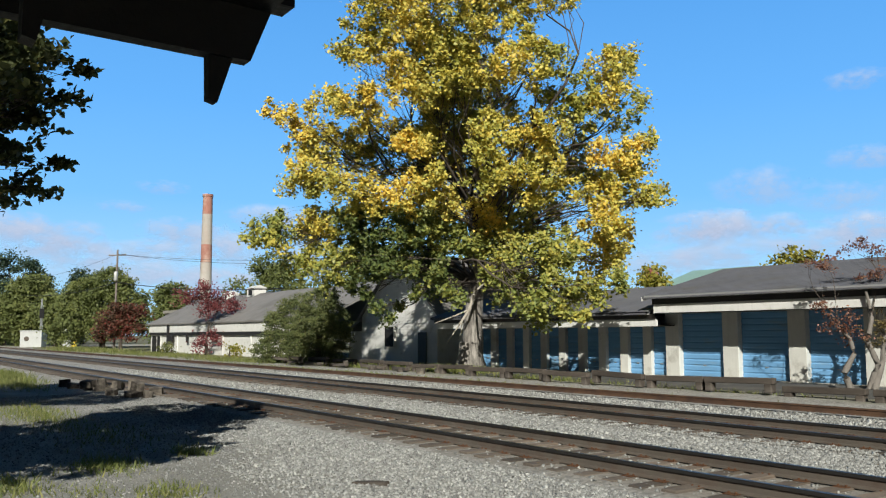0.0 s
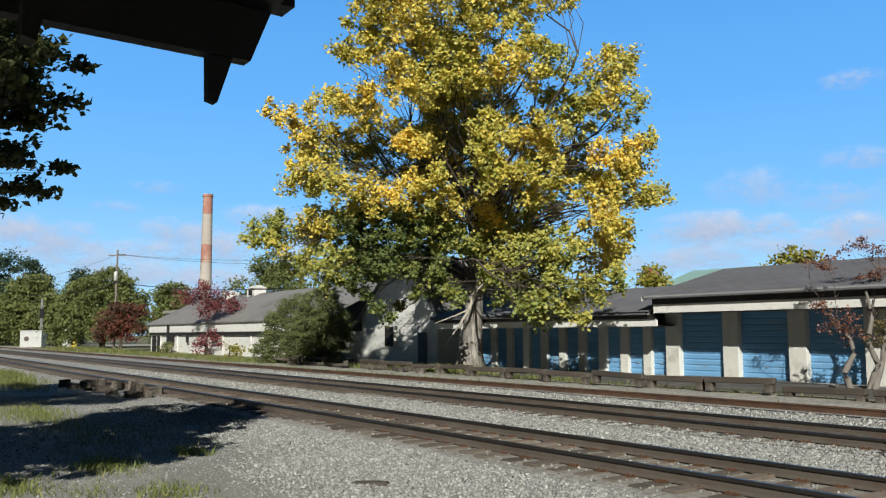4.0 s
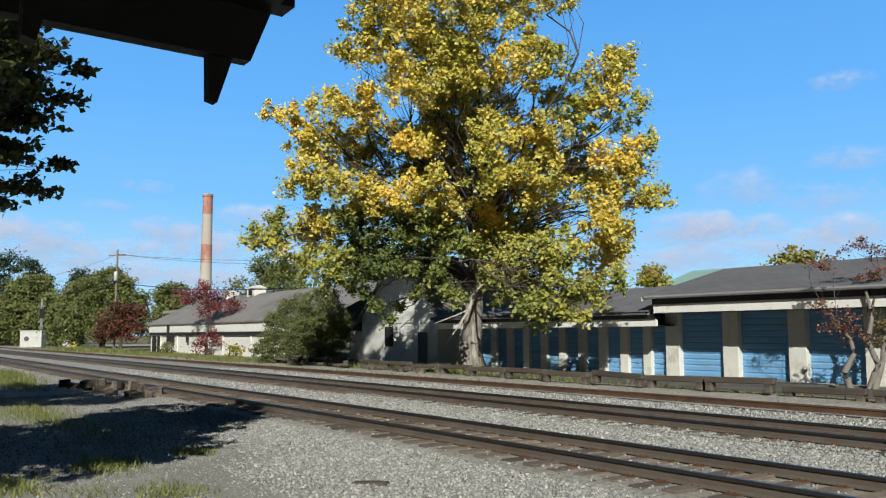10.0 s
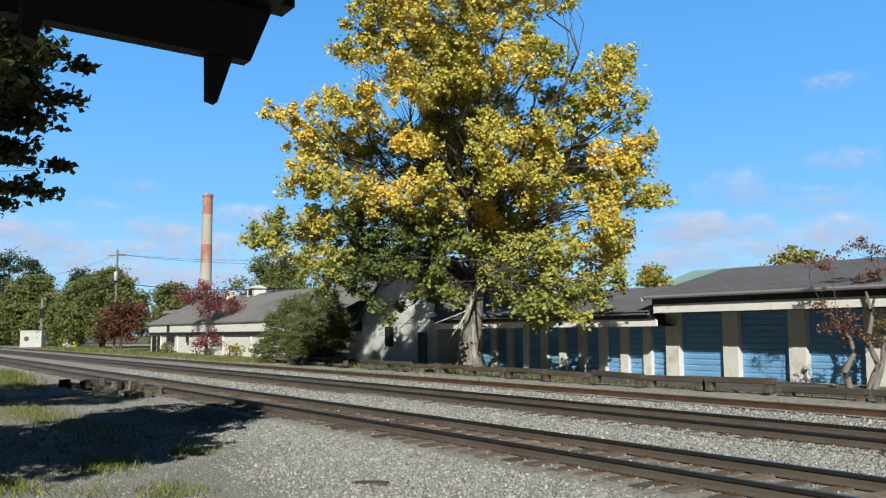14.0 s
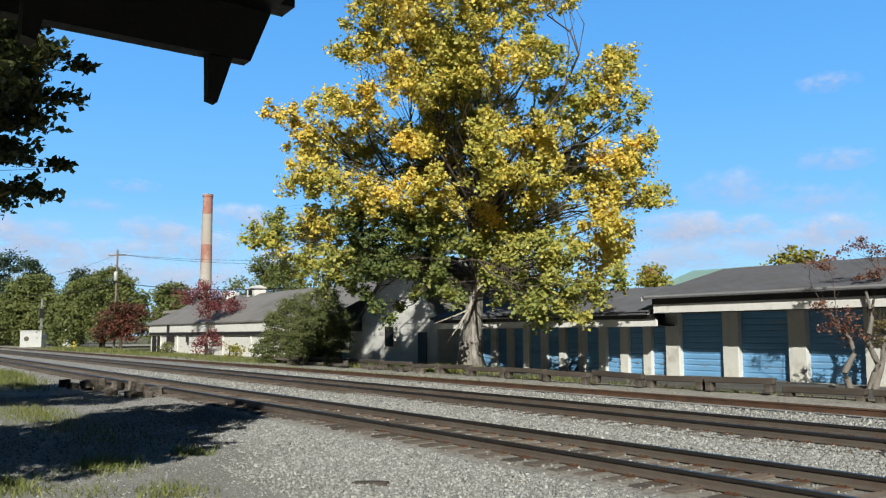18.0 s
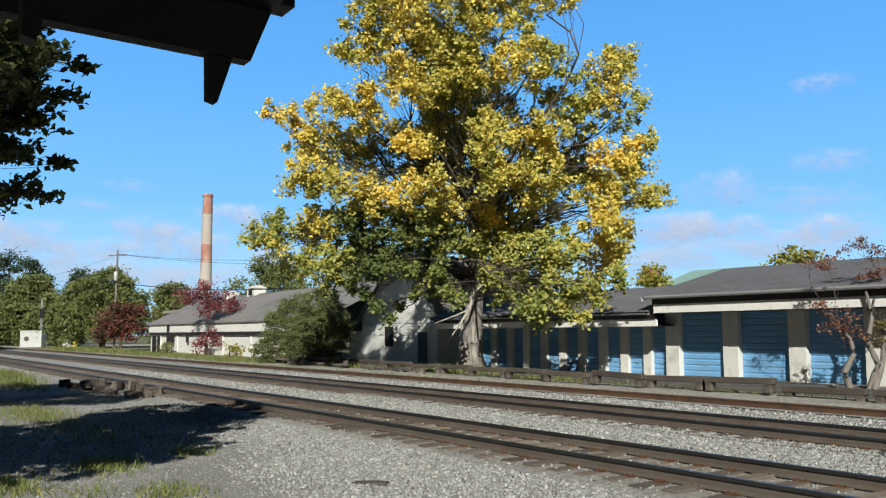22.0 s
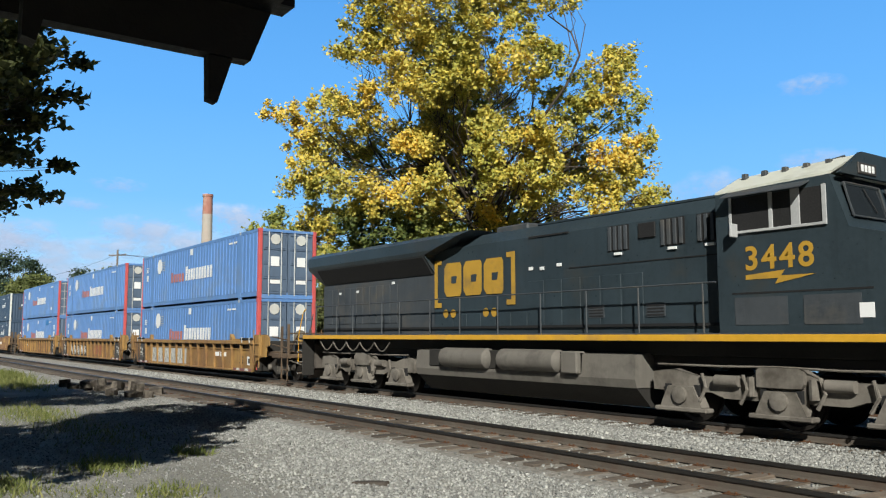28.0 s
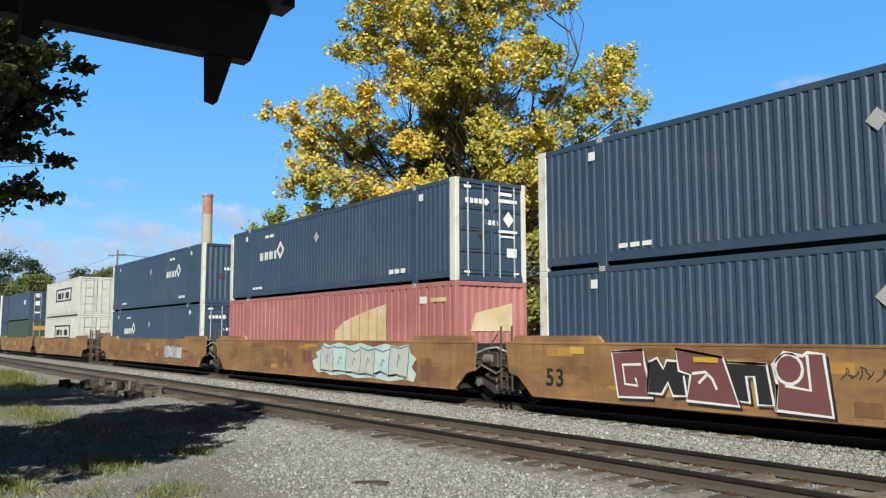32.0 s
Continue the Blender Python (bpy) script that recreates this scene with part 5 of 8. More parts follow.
def sky_shell():
    """The clear sky behind all things, a far shell that is palest towards the horizon."""
    m = bpy.data.materials.new("clear_blue_sky")
    m.use_nodes = True
    nt = m.node_tree
    nt.nodes.clear()
    sep = nt.nodes.new("ShaderNodeSeparateXYZ")
    nt.links.new(coords(nt), sep.inputs[0])
    col = ramp(nt, maths(nt, "DIVIDE", sep.outputs[2], 3400.0), [(0.0, (0.46, 0.72, 0.95)), (0.07, (0.36, 0.67, 0.97)), (0.16, (0.20, 0.53, 0.97)), (0.27, (0.135, 0.435, 0.92)), (0.42, (0.09, 0.34, 0.80)), (0.9, (0.05, 0.22, 0.58))])
    em = nt.nodes.new("ShaderNodeEmission")
    nt.links.new(col, em.inputs[0])
    out = nt.nodes.new("ShaderNodeOutputMaterial")
    nt.links.new(em.outputs[0], out.inputs[0])
    R, vs, fs = 3400.0, [], []
    na, ne = 36, 14
    for i in range(na + 1):
        for j in range(ne + 1):
            a, e = radians(-6 + 121 * i / na), radians(-3 + 37 * j / ne)
            vs.append((-math.sin(a) * math.cos(e) * R, math.cos(a) * math.cos(e) * R, math.sin(e) * R))
    for i in range(na):
        for j in range(ne):
            k = i * (ne + 1) + j
            fs.append((k, k + ne + 1, k + ne + 2, k + 1))
    solid("backdrop", Geo().add(vs, fs), m, "clear blue sky paling towards the horizon", "sky", kind="structure", smooth=True)


def build_clouds():
    sky_shell()
    bank = thing("cloud_bank", "thin white and grey clouds low over the horizon", "clouds", pose(0, 0, 1.74))
    tagged(bank, kind="structure")
    rows = [(80.7, 6.2, 11.5, 3.4, 0.85), (83.0, 6.7, 8.0, 3.0, 0.85), (79.1, 5.2, 10.0, 2.8, 0.8), (72.7, 6.9, 9.0, 2.6, 0.7), (74.4, 5.6, 9.0, 2.0, 0.7), (70.5, 5.9, 9.0, 3.6, 0.85), (67.0, 7.8, 8.4, 3.0, 0.8), (74.3, 9.7, 5.0, 1.4, 0.35), (76.7, 8.3, 5.0, 1.2, 0.35), (76.2, 4.1, 15.0, 3.6, 0.8), (69.8, 3.7, 13.0, 3.6, 0.85), (37.4, 6.9, 9.4, 3.6, 0.95), (36.4, 7.2, 7.0, 2.8, 0.95), (33.2, 6.9, 7.5, 2.4, 0.8), (27.7, 6.6, 9.0, 3.0, 0.85), (36.6, 5.3, 15.0, 2.8, 0.7), (30.7, 5.7, 13.0, 2.8, 0.75), (33.8, 9.6, 8.6, 3.6, 0.5), (28.8, 8.6, 9.0, 3.2, 0.5), (27.5, 10.9, 7.0, 2.2, 0.5), (27.9, 15.7, 5.6, 1.9, 0.45), (40.2, 4.7, 11.0, 3.0, 0.75), (64.0, 5.0, 10.0, 4.0, 0.8)]
    for i, r in enumerate(rows):
        cloud_sheet(bank, *r, i + 1)
    return bank


build_station()
build_sheds()
build_barn()
build_chimney()
build_poles()
build_timbers()
build_trees()
build_grass()
CLOUDS = build_clouds()

# ---------------------------------------------------------------- train
TRACK_Y = 14.75
SPEED = 24.45
TRAIN = []       # (thing, place along the track at 29 s, height)
SPIN = []        # wheelsets

M_LOCO = mat("dark_blue_enamel", (0.032, 0.047, 0.058), 0.38, 0, 0.25, 0.8, (0.05, 0.05, 0.045), 0.22, 0.6, streaks=0.25, bump=0.05)
M_LOCO_DUSTY = mat("dusty_dark_blue", (0.035, 0.044, 0.053), 0.6, 0, 0.25, 0.8, (0.075, 0.07, 0.06), 0.35, 0.6, streaks=0.3, bump=0.05)
M_GOLD_FADED = mat("faded_gold_decal", (0.20, 0.13, 0.04), 0.6, 0, 0.2, 1.5, (0.10, 0.08, 0.05), 0.35, 1.2)
M_LOCO_GREY = mat("dusty_grey_blue", (0.052, 0.06, 0.069), 0.6, 0, 0.25, 0.8, (0.10, 0.09, 0.075), 0.3, 0.7, streaks=0.3)
M_LOCO_YELLOW = mat("golden_yellow_enamel", (0.47, 0.285, 0.035), 0.4, 0, 0.12, 1.0, (0.35, 0.22, 0.05), 0.15, 0.8, streaks=0.12, bump=0.05)
M_SILL = mat("yellow_sill", (0.66, 0.36, 0.03), 0.5, 0, 0.15, 0.5, (0.35, 0.20, 0.07), 0.3, 0.5)
M_CAB_ROOF = mat("pale_cab_roof", (0.62, 0.63, 0.56), 0.6, 0, 0.1, 1.0, (0.4, 0.4, 0.34), 0.2, 1.0)
M_TRUCK = mat("dusty_cast_steel", (0.19, 0.172, 0.15), 0.85, 0.1, 0.25, 1.5, (0.06, 0.05, 0.04), 0.35, 1.2)
M_SIDEFRAME = mat("oily_cast_steel", (0.05, 0.045, 0.04), 0.8, 0.1, 0.3, 1.5, (0.10, 0.09, 0.075), 0.3, 1.2)
M_PILOT = mat("grimy_pilot_steel", (0.085, 0.073, 0.064), 0.8, 0.1, 0.3, 1.5, (0.16, 0.14, 0.12), 0.35, 1.2)
# Grimy black of the gear; also used where shade is put in as colour.
M_UNDER = mat("black_grime_and_shade", (0.022, 0.02, 0.018), 0.8, 0, 0.3, 1.5)
M_TANK = mat("dusty_tank_grey", (0.15, 0.138, 0.122), 0.8, 0, 0.2, 0.8, (0.05, 0.045, 0.04), 0.25, 0.8, streaks=0.2)
M_WHEEL = mat("wheel_steel", (0.028, 0.024, 0.021), 0.6, 0.6, 0.2, 3)
M_LAMP = glow_mat("lamp_glass", (1.0, 0.95, 0.82), 6.0)
M_CABGLASS = glass_mat("cab_glass", (0.02, 0.025, 0.03))
M_DECAL_WHITE = mat("white_decal", (0.80, 0.81, 0.82), 0.5, 0, 0.06, 2)
M_DECAL_RED = mat("orange_red_decal", (0.50, 0.17, 0.12), 0.5, 0, 0.15, 1.5, (0.30, 0.16, 0.2), 0.2, 1.5)
M_GOLD = mat("gold_decal", (0.46, 0.27, 0.035), 0.5, 0, 0.15, 1.5, (0.25, 0.16, 0.05), 0.25, 1.2)
M_CBLUE = mat("container_blue", (0.125, 0.265, 0.57), 0.5, 0, 0.13, 0.6, (0.16, 0.24, 0.38), 0.25, 0.5, streaks=0.2, bump=0.05, per_piece=0.12)
M_BLUE_PATCH = mat("bright_blue_patch", (0.03, 0.20, 0.52), 0.5, 0, 0.1, 1.5)
M_PANEL_DARK = mat("charcoal_panel_paint", (0.045, 0.042, 0.042), 0.6, 0, 0.25, 1.5, (0.09, 0.075, 0.06), 0.3, 1.2)
# Darker copy of the blue; weaker light on the ends put into paint.
M_CBLUE_END_SHADE = mat("container_blue_end_shade", (0.10, 0.145, 0.22), 0.6, 0, 0.15, 0.6, streaks=0.2)
M_END = mat("grimy_brown_steel", (0.125, 0.085, 0.055), 0.75, 0.1, 0.25, 1.2, (0.06, 0.045, 0.035), 0.4, 1.0)
M_CNAVY = mat("container_navy", (0.044, 0.078, 0.135), 0.5, 0, 0.15, 0.6, (0.07, 0.09, 0.12), 0.25, 0.6, streaks=0.2, bump=0.05)
M_CRED = mat("container_faded_red", (0.42, 0.17, 0.165), 0.6, 0, 0.12, 0.6, (0.50, 0.24, 0.22), 0.35, 0.5, streaks=0.25)
M_CWHITE = mat("container_pale_grey", (0.58, 0.59, 0.57), 0.55, 0, 0.08, 0.8, (0.42, 0.38, 0.33), 0.2, 0.7, streaks=0.25)
M_CGREEN = mat("container_dark_green", (0.05, 0.085, 0.065), 0.6, 0, 0.15, 0.6, streaks=0.2)
M_POST_RED = mat("red_post", (0.56, 0.10, 0.10), 0.5, 0, 0.15, 1.2, (0.35, 0.08, 0.08), 0.25, 1.0)
M_POST_WHITE = mat("white_post", (0.72, 0.72, 0.69), 0.5, 0, 0.08, 1.2, (0.42, 0.30, 0.2), 0.25, 1.0, streaks=0.3)
M_WELL = mat("well_car_yellow", (0.34, 0.20, 0.065), 0.65, 0, 0.22, 0.7, (0.17, 0.09, 0.045), 0.5, 0.6, streaks=0.5)
M_WELL_OLD = mat("rust_stained_yellow", (0.35, 0.195, 0.08), 0.75, 0, 0.32, 0.45, (0.18, 0.09, 0.055), 0.55, 0.7, (0.6, 1, 1.6), streaks=0.45)
M_WELL_BROWN = mat("brown_rust_patch", (0.24, 0.125, 0.06), 0.8, 0, 0.3, 1.2, (0.15, 0.08, 0.05), 0.5, 1.0, streaks=0.3)
M_WELL_PATCH = mat("fresh_yellow_patch", (0.50, 0.29, 0.07), 0.6, 0, 0.2, 1.5, (0.30, 0.16, 0.06), 0.4, 1.5)
M_FRESH = mat("bright_yellow_paint", (0.66, 0.38, 0.05), 0.6, 0, 0.15, 1.0, (0.55, 0.40, 0.16), 0.4, 1.0)
M_TAG_MAROON = mat("maroon_spray_paint", (0.19, 0.075, 0.075), 0.6, 0, 0.15, 1.5)
M_FADED = mat("faded_red_paint", (0.30, 0.10, 0.06), 0.7, 0, 0.2, 1.5, (0.30, 0.17, 0.06), 0.4, 1.2)
M_TAG_BLACK = mat("black_spray_paint", (0.025, 0.025, 0.028), 0.6, 0, 0.3, 2)
M_TAG_GREY = mat("silver_spray_paint", (0.42, 0.43, 0.44), 0.5, 0, 0.2, 1.5)
M_TAG_TEAL = mat("grey_teal_spray_paint", (0.14, 0.24, 0.28), 0.6, 0, 0.2, 2.0)
M_TAG_AQUA = mat("pale_aqua_spray_paint", (0.50, 0.68, 0.68), 0.6, 0, 0.15, 2.0, (0.72, 0.74, 0.66), 0.4, 1.5)
M_CREAM_DECAL = mat("cream_yellow_decal", (0.66, 0.52, 0.28), 0.6, 0, 0.2, 1.2, (0.75, 0.68, 0.55), 0.4, 0.8)


def plate_on(parent, name, x0, x1, z0, z1, y, material, label="", lift=0.005, slant=0.0):
    """A thin painted shape on the side that faces the platform."""
    g = Geo().prism([(x0, z0), (x1, z0), (x1 + slant, z1), (x0 + slant, z1)], "y", y - lift, y)
    return part(name, g, material, parent, label)


def end_plate(parent, name, y0, y1, z0, z1, x, material, label=""):
    return part(name, Geo().box(x, x + 0.006, y0, y1, z0, z1), material, parent, label)


def lettering(parent, text, size, x, z, y, material, label, turn=0.0):
    """Readable numerals, from the built-in font, on the near side."""
    for i, ch in enumerate(text):
        cu = bpy.data.curves.new("numeral", "FONT")
        cu.body, cu.size, cu.extrude, cu.offset = ch, size, 0.004, size * 0.018
        tmp = bpy.data.objects.new("numeral", cu)
        me = bpy.data.meshes.new_from_object(tmp)
        bpy.data.objects.remove(tmp)
        me.materials.clear()
        me.materials.append(material)
        ob = new("numeral", me)
        ob.parent = parent
        ob.matrix_basis = pose(x + i * size * 0.585, y, z, 90, 0, 0)
        tagged(ob, label)


def word_blocks(parent, x0, x1, z0, z1, y, material, n, label, tall_first=True, seed=0):
    """A word mark as plain upright bars in its colour."""
    rnd = random.Random(seed)
    w = (x1 - x0) / n
    for i in range(n):
        a, b = x0 + i * w + w * 0.06, x0 + (i + 1) * w - w * (rnd.uniform(0.10, 0.2) if i % 2 == 0 else rnd.uniform(0.45, 0.6))
        top = z1 if (tall_first and i < 2) else z0 + (z1 - z0) * 0.8
        c = min(0.015, (b - a) * 0.15)
        g = Geo().prism([(a + c, z0), (b - c, z0), (b, z0 + c), (b, top - c), (b - c, top), (a + c, top), (a, top - c), (a, z0 + c)], "y", y - 0.006, y)
        part("word_bar", g, material, parent, label)


def disc_on(parent, name, x, z, r, y, material, label="", n=8, ring=0.0):
    o = 0.0 if n == 4 else 0.5
    pts = [(x + r * math.cos(2 * math.pi * (i + o) / n), z + r * math.sin(2 * math.pi * (i + o) / n)) for i in range(n)]
    if not ring:
        return part(name, Geo().prism(pts, "y", y - 0.006, y), material, parent, label)
    g = Geo()
    inn = [(x + (p[0] - x) * ring, z + (p[1] - z) * ring) for p in pts]
    for i in range(n):
        j = (i + 1) % n
        g.prism([pts[i], pts[j], inn[j], inn[i]], "y", y - 0.006, y)
    return part(name, g, material, parent, label)


# -------------------------------- containers
def corrugated(g, a, b, z0, z1, yout, side, pitch, along="x", groove=0.10, deep=0.038):
    """A ribbed steel wall: wide flats proud, narrow grooves set back."""
    n = max(1, int(round((b - a) / pitch)))
    p = (b - a) / n
    line = []
    for i in range(n):
        s = a + i * p
        if pitch < 0.25:
            line += [(s, 0), (s + p * 0.34, 0), (s + p * 0.50, deep * 0.55), (s + p * 0.84, deep * 0.55)]
            continue
        line += [(s, 0), (s + p - groove - deep * 2.2, 0), (s + p - groove - deep * 2.2 + 0.004, deep), (s + p - deep * 2.2, deep)]
    line.append((b, 0))
    vs, fs = [], []
    for s, d in line:
        q = yout - side * d
        for z in (z0, z1):
            vs.append((s, q, z) if along == "x" else (q, s, z))
    for i in range(len(line) - 1):
        fs.append((2 * i, 2 * i + 2, 2 * i + 3, 2 * i + 1))
    g.add(vs, fs)


def make_container(name, label, length, height, skin, post, doors_front, feet53=True, end_skin=None, door_marks=True, post_w=0.17, pitch=0.38, bars=None):
    c = thing(name, label, "shipping container", group="containers on the train")
    h, hw, end_skin = length / 2, 1.29, end_skin or skin
    for side in (-1, 1):
        g = Geo()
        corrugated(g, -h + 0.16, h - 0.16, 0.30, height - 0.11, side * hw, side, pitch, "x", 0.04, 0.042)
        part("side_wall", g, skin, c)
    g = Geo().box(-h + 0.05, h - 0.05, -hw + 0.06, hw - 0.06, 0.14, 0.28)
    part("floor", g, skin, c)
    part("roof", Geo().box(-h + 0.04, h - 0.04, -hw + 0.02, hw - 0.02, height - 0.07, height - 0.03), skin, c)
    for side in (-1, 1):
        part("top_rail", Geo().box(-h + 0.1, h - 0.1, side * (hw - 0.05), side * (hw + 0.004), height - 0.13, height, 0.008), skin, c)
        part("bottom_rail", Geo().box(-h + 0.1, h - 0.1, side * (hw - 0.06), side * (hw - 0.012), 0.10, 0.31, 0.008), skin, c)
        for e in (-1, 1):
            part("corner_post", Geo().box(e * h, e * (h - post_w), side * (hw - 0.14), side * (hw + 0.008), 0.0, height, 0.012), post, c)
            part("corner_casting", Geo().box(e * (h + 0.004), e * (h - post_w - 0.02), side * (hw - 0.15), side * (hw + 0.014), height - 0.11, height + 0.003, 0.012), post, c)
        if feet53:
            for x in (-6.25, 6.25):
                part("lifting_post", Geo().box(x - 0.13, x + 0.13, side * (hw - 0.1), side * (hw + 0.006), 0.0, height + 0.002, 0.01), skin, c)
                part("lifting_casting", Geo().box(x - 0.09, x + 0.09, side * (hw - 0.1), side * (hw + 0.014), height - 0.11, height + 0.012, 0.01), M_TAG_GREY, c)
    ends = ((1, doors_front), (-1, not doors_front))
    for e, is_door in ends:
        if is_door:
            for s in (-1, 1):
                d = part("door", Geo().box(e * (h - 0.1), e * (h - 0.04), s * 0.02, s * (hw - 0.15), 0.16, height - 0.14, 0.01), end_skin, c)
                for k in range(4):
                    z = 0.3 + k * (height - 0.5) / 4
                    part("door_panel", Geo().box(e * (h - 0.045), e * (h - 0.02), s * 0.12, s * (hw - 0.24), z, z + (height - 0.5) / 4 - 0.14, 0.012), end_skin, d)
                for y in (0.3, 0.85):
                    part("lock_rod", Geo().tube((e * (h - 0.01), s * y, 0.12), (e * (h - 0.01), s * y, height - 0.1), 0.028, None, 6), M_GALV, d)
                for k in range(5):
                    z = 0.2 + k * (height - 0.45) / 4
                    part("door_bar", Geo().box(e * (h - 0.03), e * (h - 0.005), s * 0.1, s * (hw - 0.2), z, z + 0.05, 0.006), bars or end_skin, d)
                if door_marks and e > 0:
                    part("door_decal", Geo().lathe([(0.23, h + 0.008), (0.23, h + 0.016)], (0, s * 0.58, height - 0.42), "x", 8), M_CWHITE, d, "white octagonal decal")
                    end_plate(d, "door_decal", s * 0.40, s * 0.78, 1.35, 1.75, h + 0.008, M_DECAL_WHITE)
                    end_plate(d, "door_decal", s * 0.36, s * 0.80, 0.62, 0.78, h + 0.008, M_DECAL_WHITE)
        else:
            g = Geo()
            corrugated(g, -hw + 0.14, hw - 0.14, 0.16, height - 0.11, e * (h - 0.03), e, 0.27, "y", 0.09, 0.036)
            part("end_wall", g, end_skin, c)
        part("end_header", Geo().box(e * (h - 0.1), e * h, -hw + 0.14, hw - 0.14, height - 0.13, height - 0.005, 0.01), skin, c)
        part("end_sill", Geo().box(e * (h - 0.1), e * h, -hw + 0.14, hw - 0.14, 0.0, 0.17, 0.01), skin, c)
    return c


YC = -1.296


def mark_blue(c, seed):
    disc_on(c, "round_mark", -5.05, 2.18, 0.42, YC, M_DECAL_WHITE, "white faceted round mark", 8)
    for i in range(6):
        plate_on(c, "speed_line", -4.68, -4.15 + 0.08 * (i % 2), 1.93 + i * 0.09, 1.96 + i * 0.09, YC, M_TAG_GREY)
    plate_on(c, "panel_mark", -0.17, 0.2, 2.42, 2.72, YC, M_DECAL_WHITE)
    word_blocks(c, -3.05, -0.95, 1.2, 1.72, YC, M_DECAL_RED, 10, "faded orange-red word mark", True, seed)
    word_blocks(c, -0.8, 3.0, 1.2, 1.9, YC, M_DECAL_WHITE, 20, "white word mark", True, seed + 1)
    for i in range(2):
        plate_on(c, "number_bar", 4.95 + i * 0.55, 5.4 + i * 0.5, 2.48, 2.56, YC, M_DECAL_WHITE)
    lettering(c, "53", 0.42, -7.5, 1.98, YC - 0.002, M_DECAL_WHITE, "white numeral")
    plate_on(c, "panel_mark", -7.4, -7.1, 1.5, 1.82, YC, M_DECAL_WHITE)


def mark_navy(c, seed, at=2.75):
    word_blocks(c, at, at + 1.6, 1.5, 1.9, YC, M_DECAL_WHITE, 7, "white word mark", False, seed)
    disc_on(c, "diamond_mark", at + 1.95, 1.8, 0.36, YC, M_DECAL_WHITE, "white open diamond mark", 4, 0.5)
    for i in range(2):
        plate_on(c, "number_bar", at + 0.5 + i * 0.45, at + 0.85 + i * 0.45, 2.38, 2.5, YC, M_DECAL_WHITE)
    plate_on(c, "panel_mark", -6.6, -6.4, 2.42, 2.62, YC, M_DECAL_WHITE)
    plate_on(c, "panel_mark", 6.5, 6.72, 2.42, 2.62, YC, M_DECAL_WHITE)
    for i in range(3):
        plate_on(c, "warning_bar", 4.85 + i * 0.33, 5.1 + i * 0.33, 0.36, 0.50, YC, M_DECAL_WHITE)
        plate_on(c, "warning_bar", -5.75 + i * 0.33, -5.5 + i * 0.33, 0.36, 0.46, YC, M_DECAL_WHITE)
    disc_on(c, "diamond_mark", -0.1, 2.0, 0.2, YC, M_TAG_GREY, "grey diamond placard", 4)
    h = 8.3
    part("diamond_placard", Geo().prism([(-0.55, 1.35), (-0.37, 1.17), (-0.19, 1.35), (-0.37, 1.53)], "x", h - 0.028, h - 0.02), M_END, c, "brown diamond placard")
    for i in range(4):
        end_plate(c, "end_word_mark", -0.25 + i * 0.15, -0.15 + i * 0.15, 1.62, 1.76, h - 0.026, M_DECAL_WHITE)


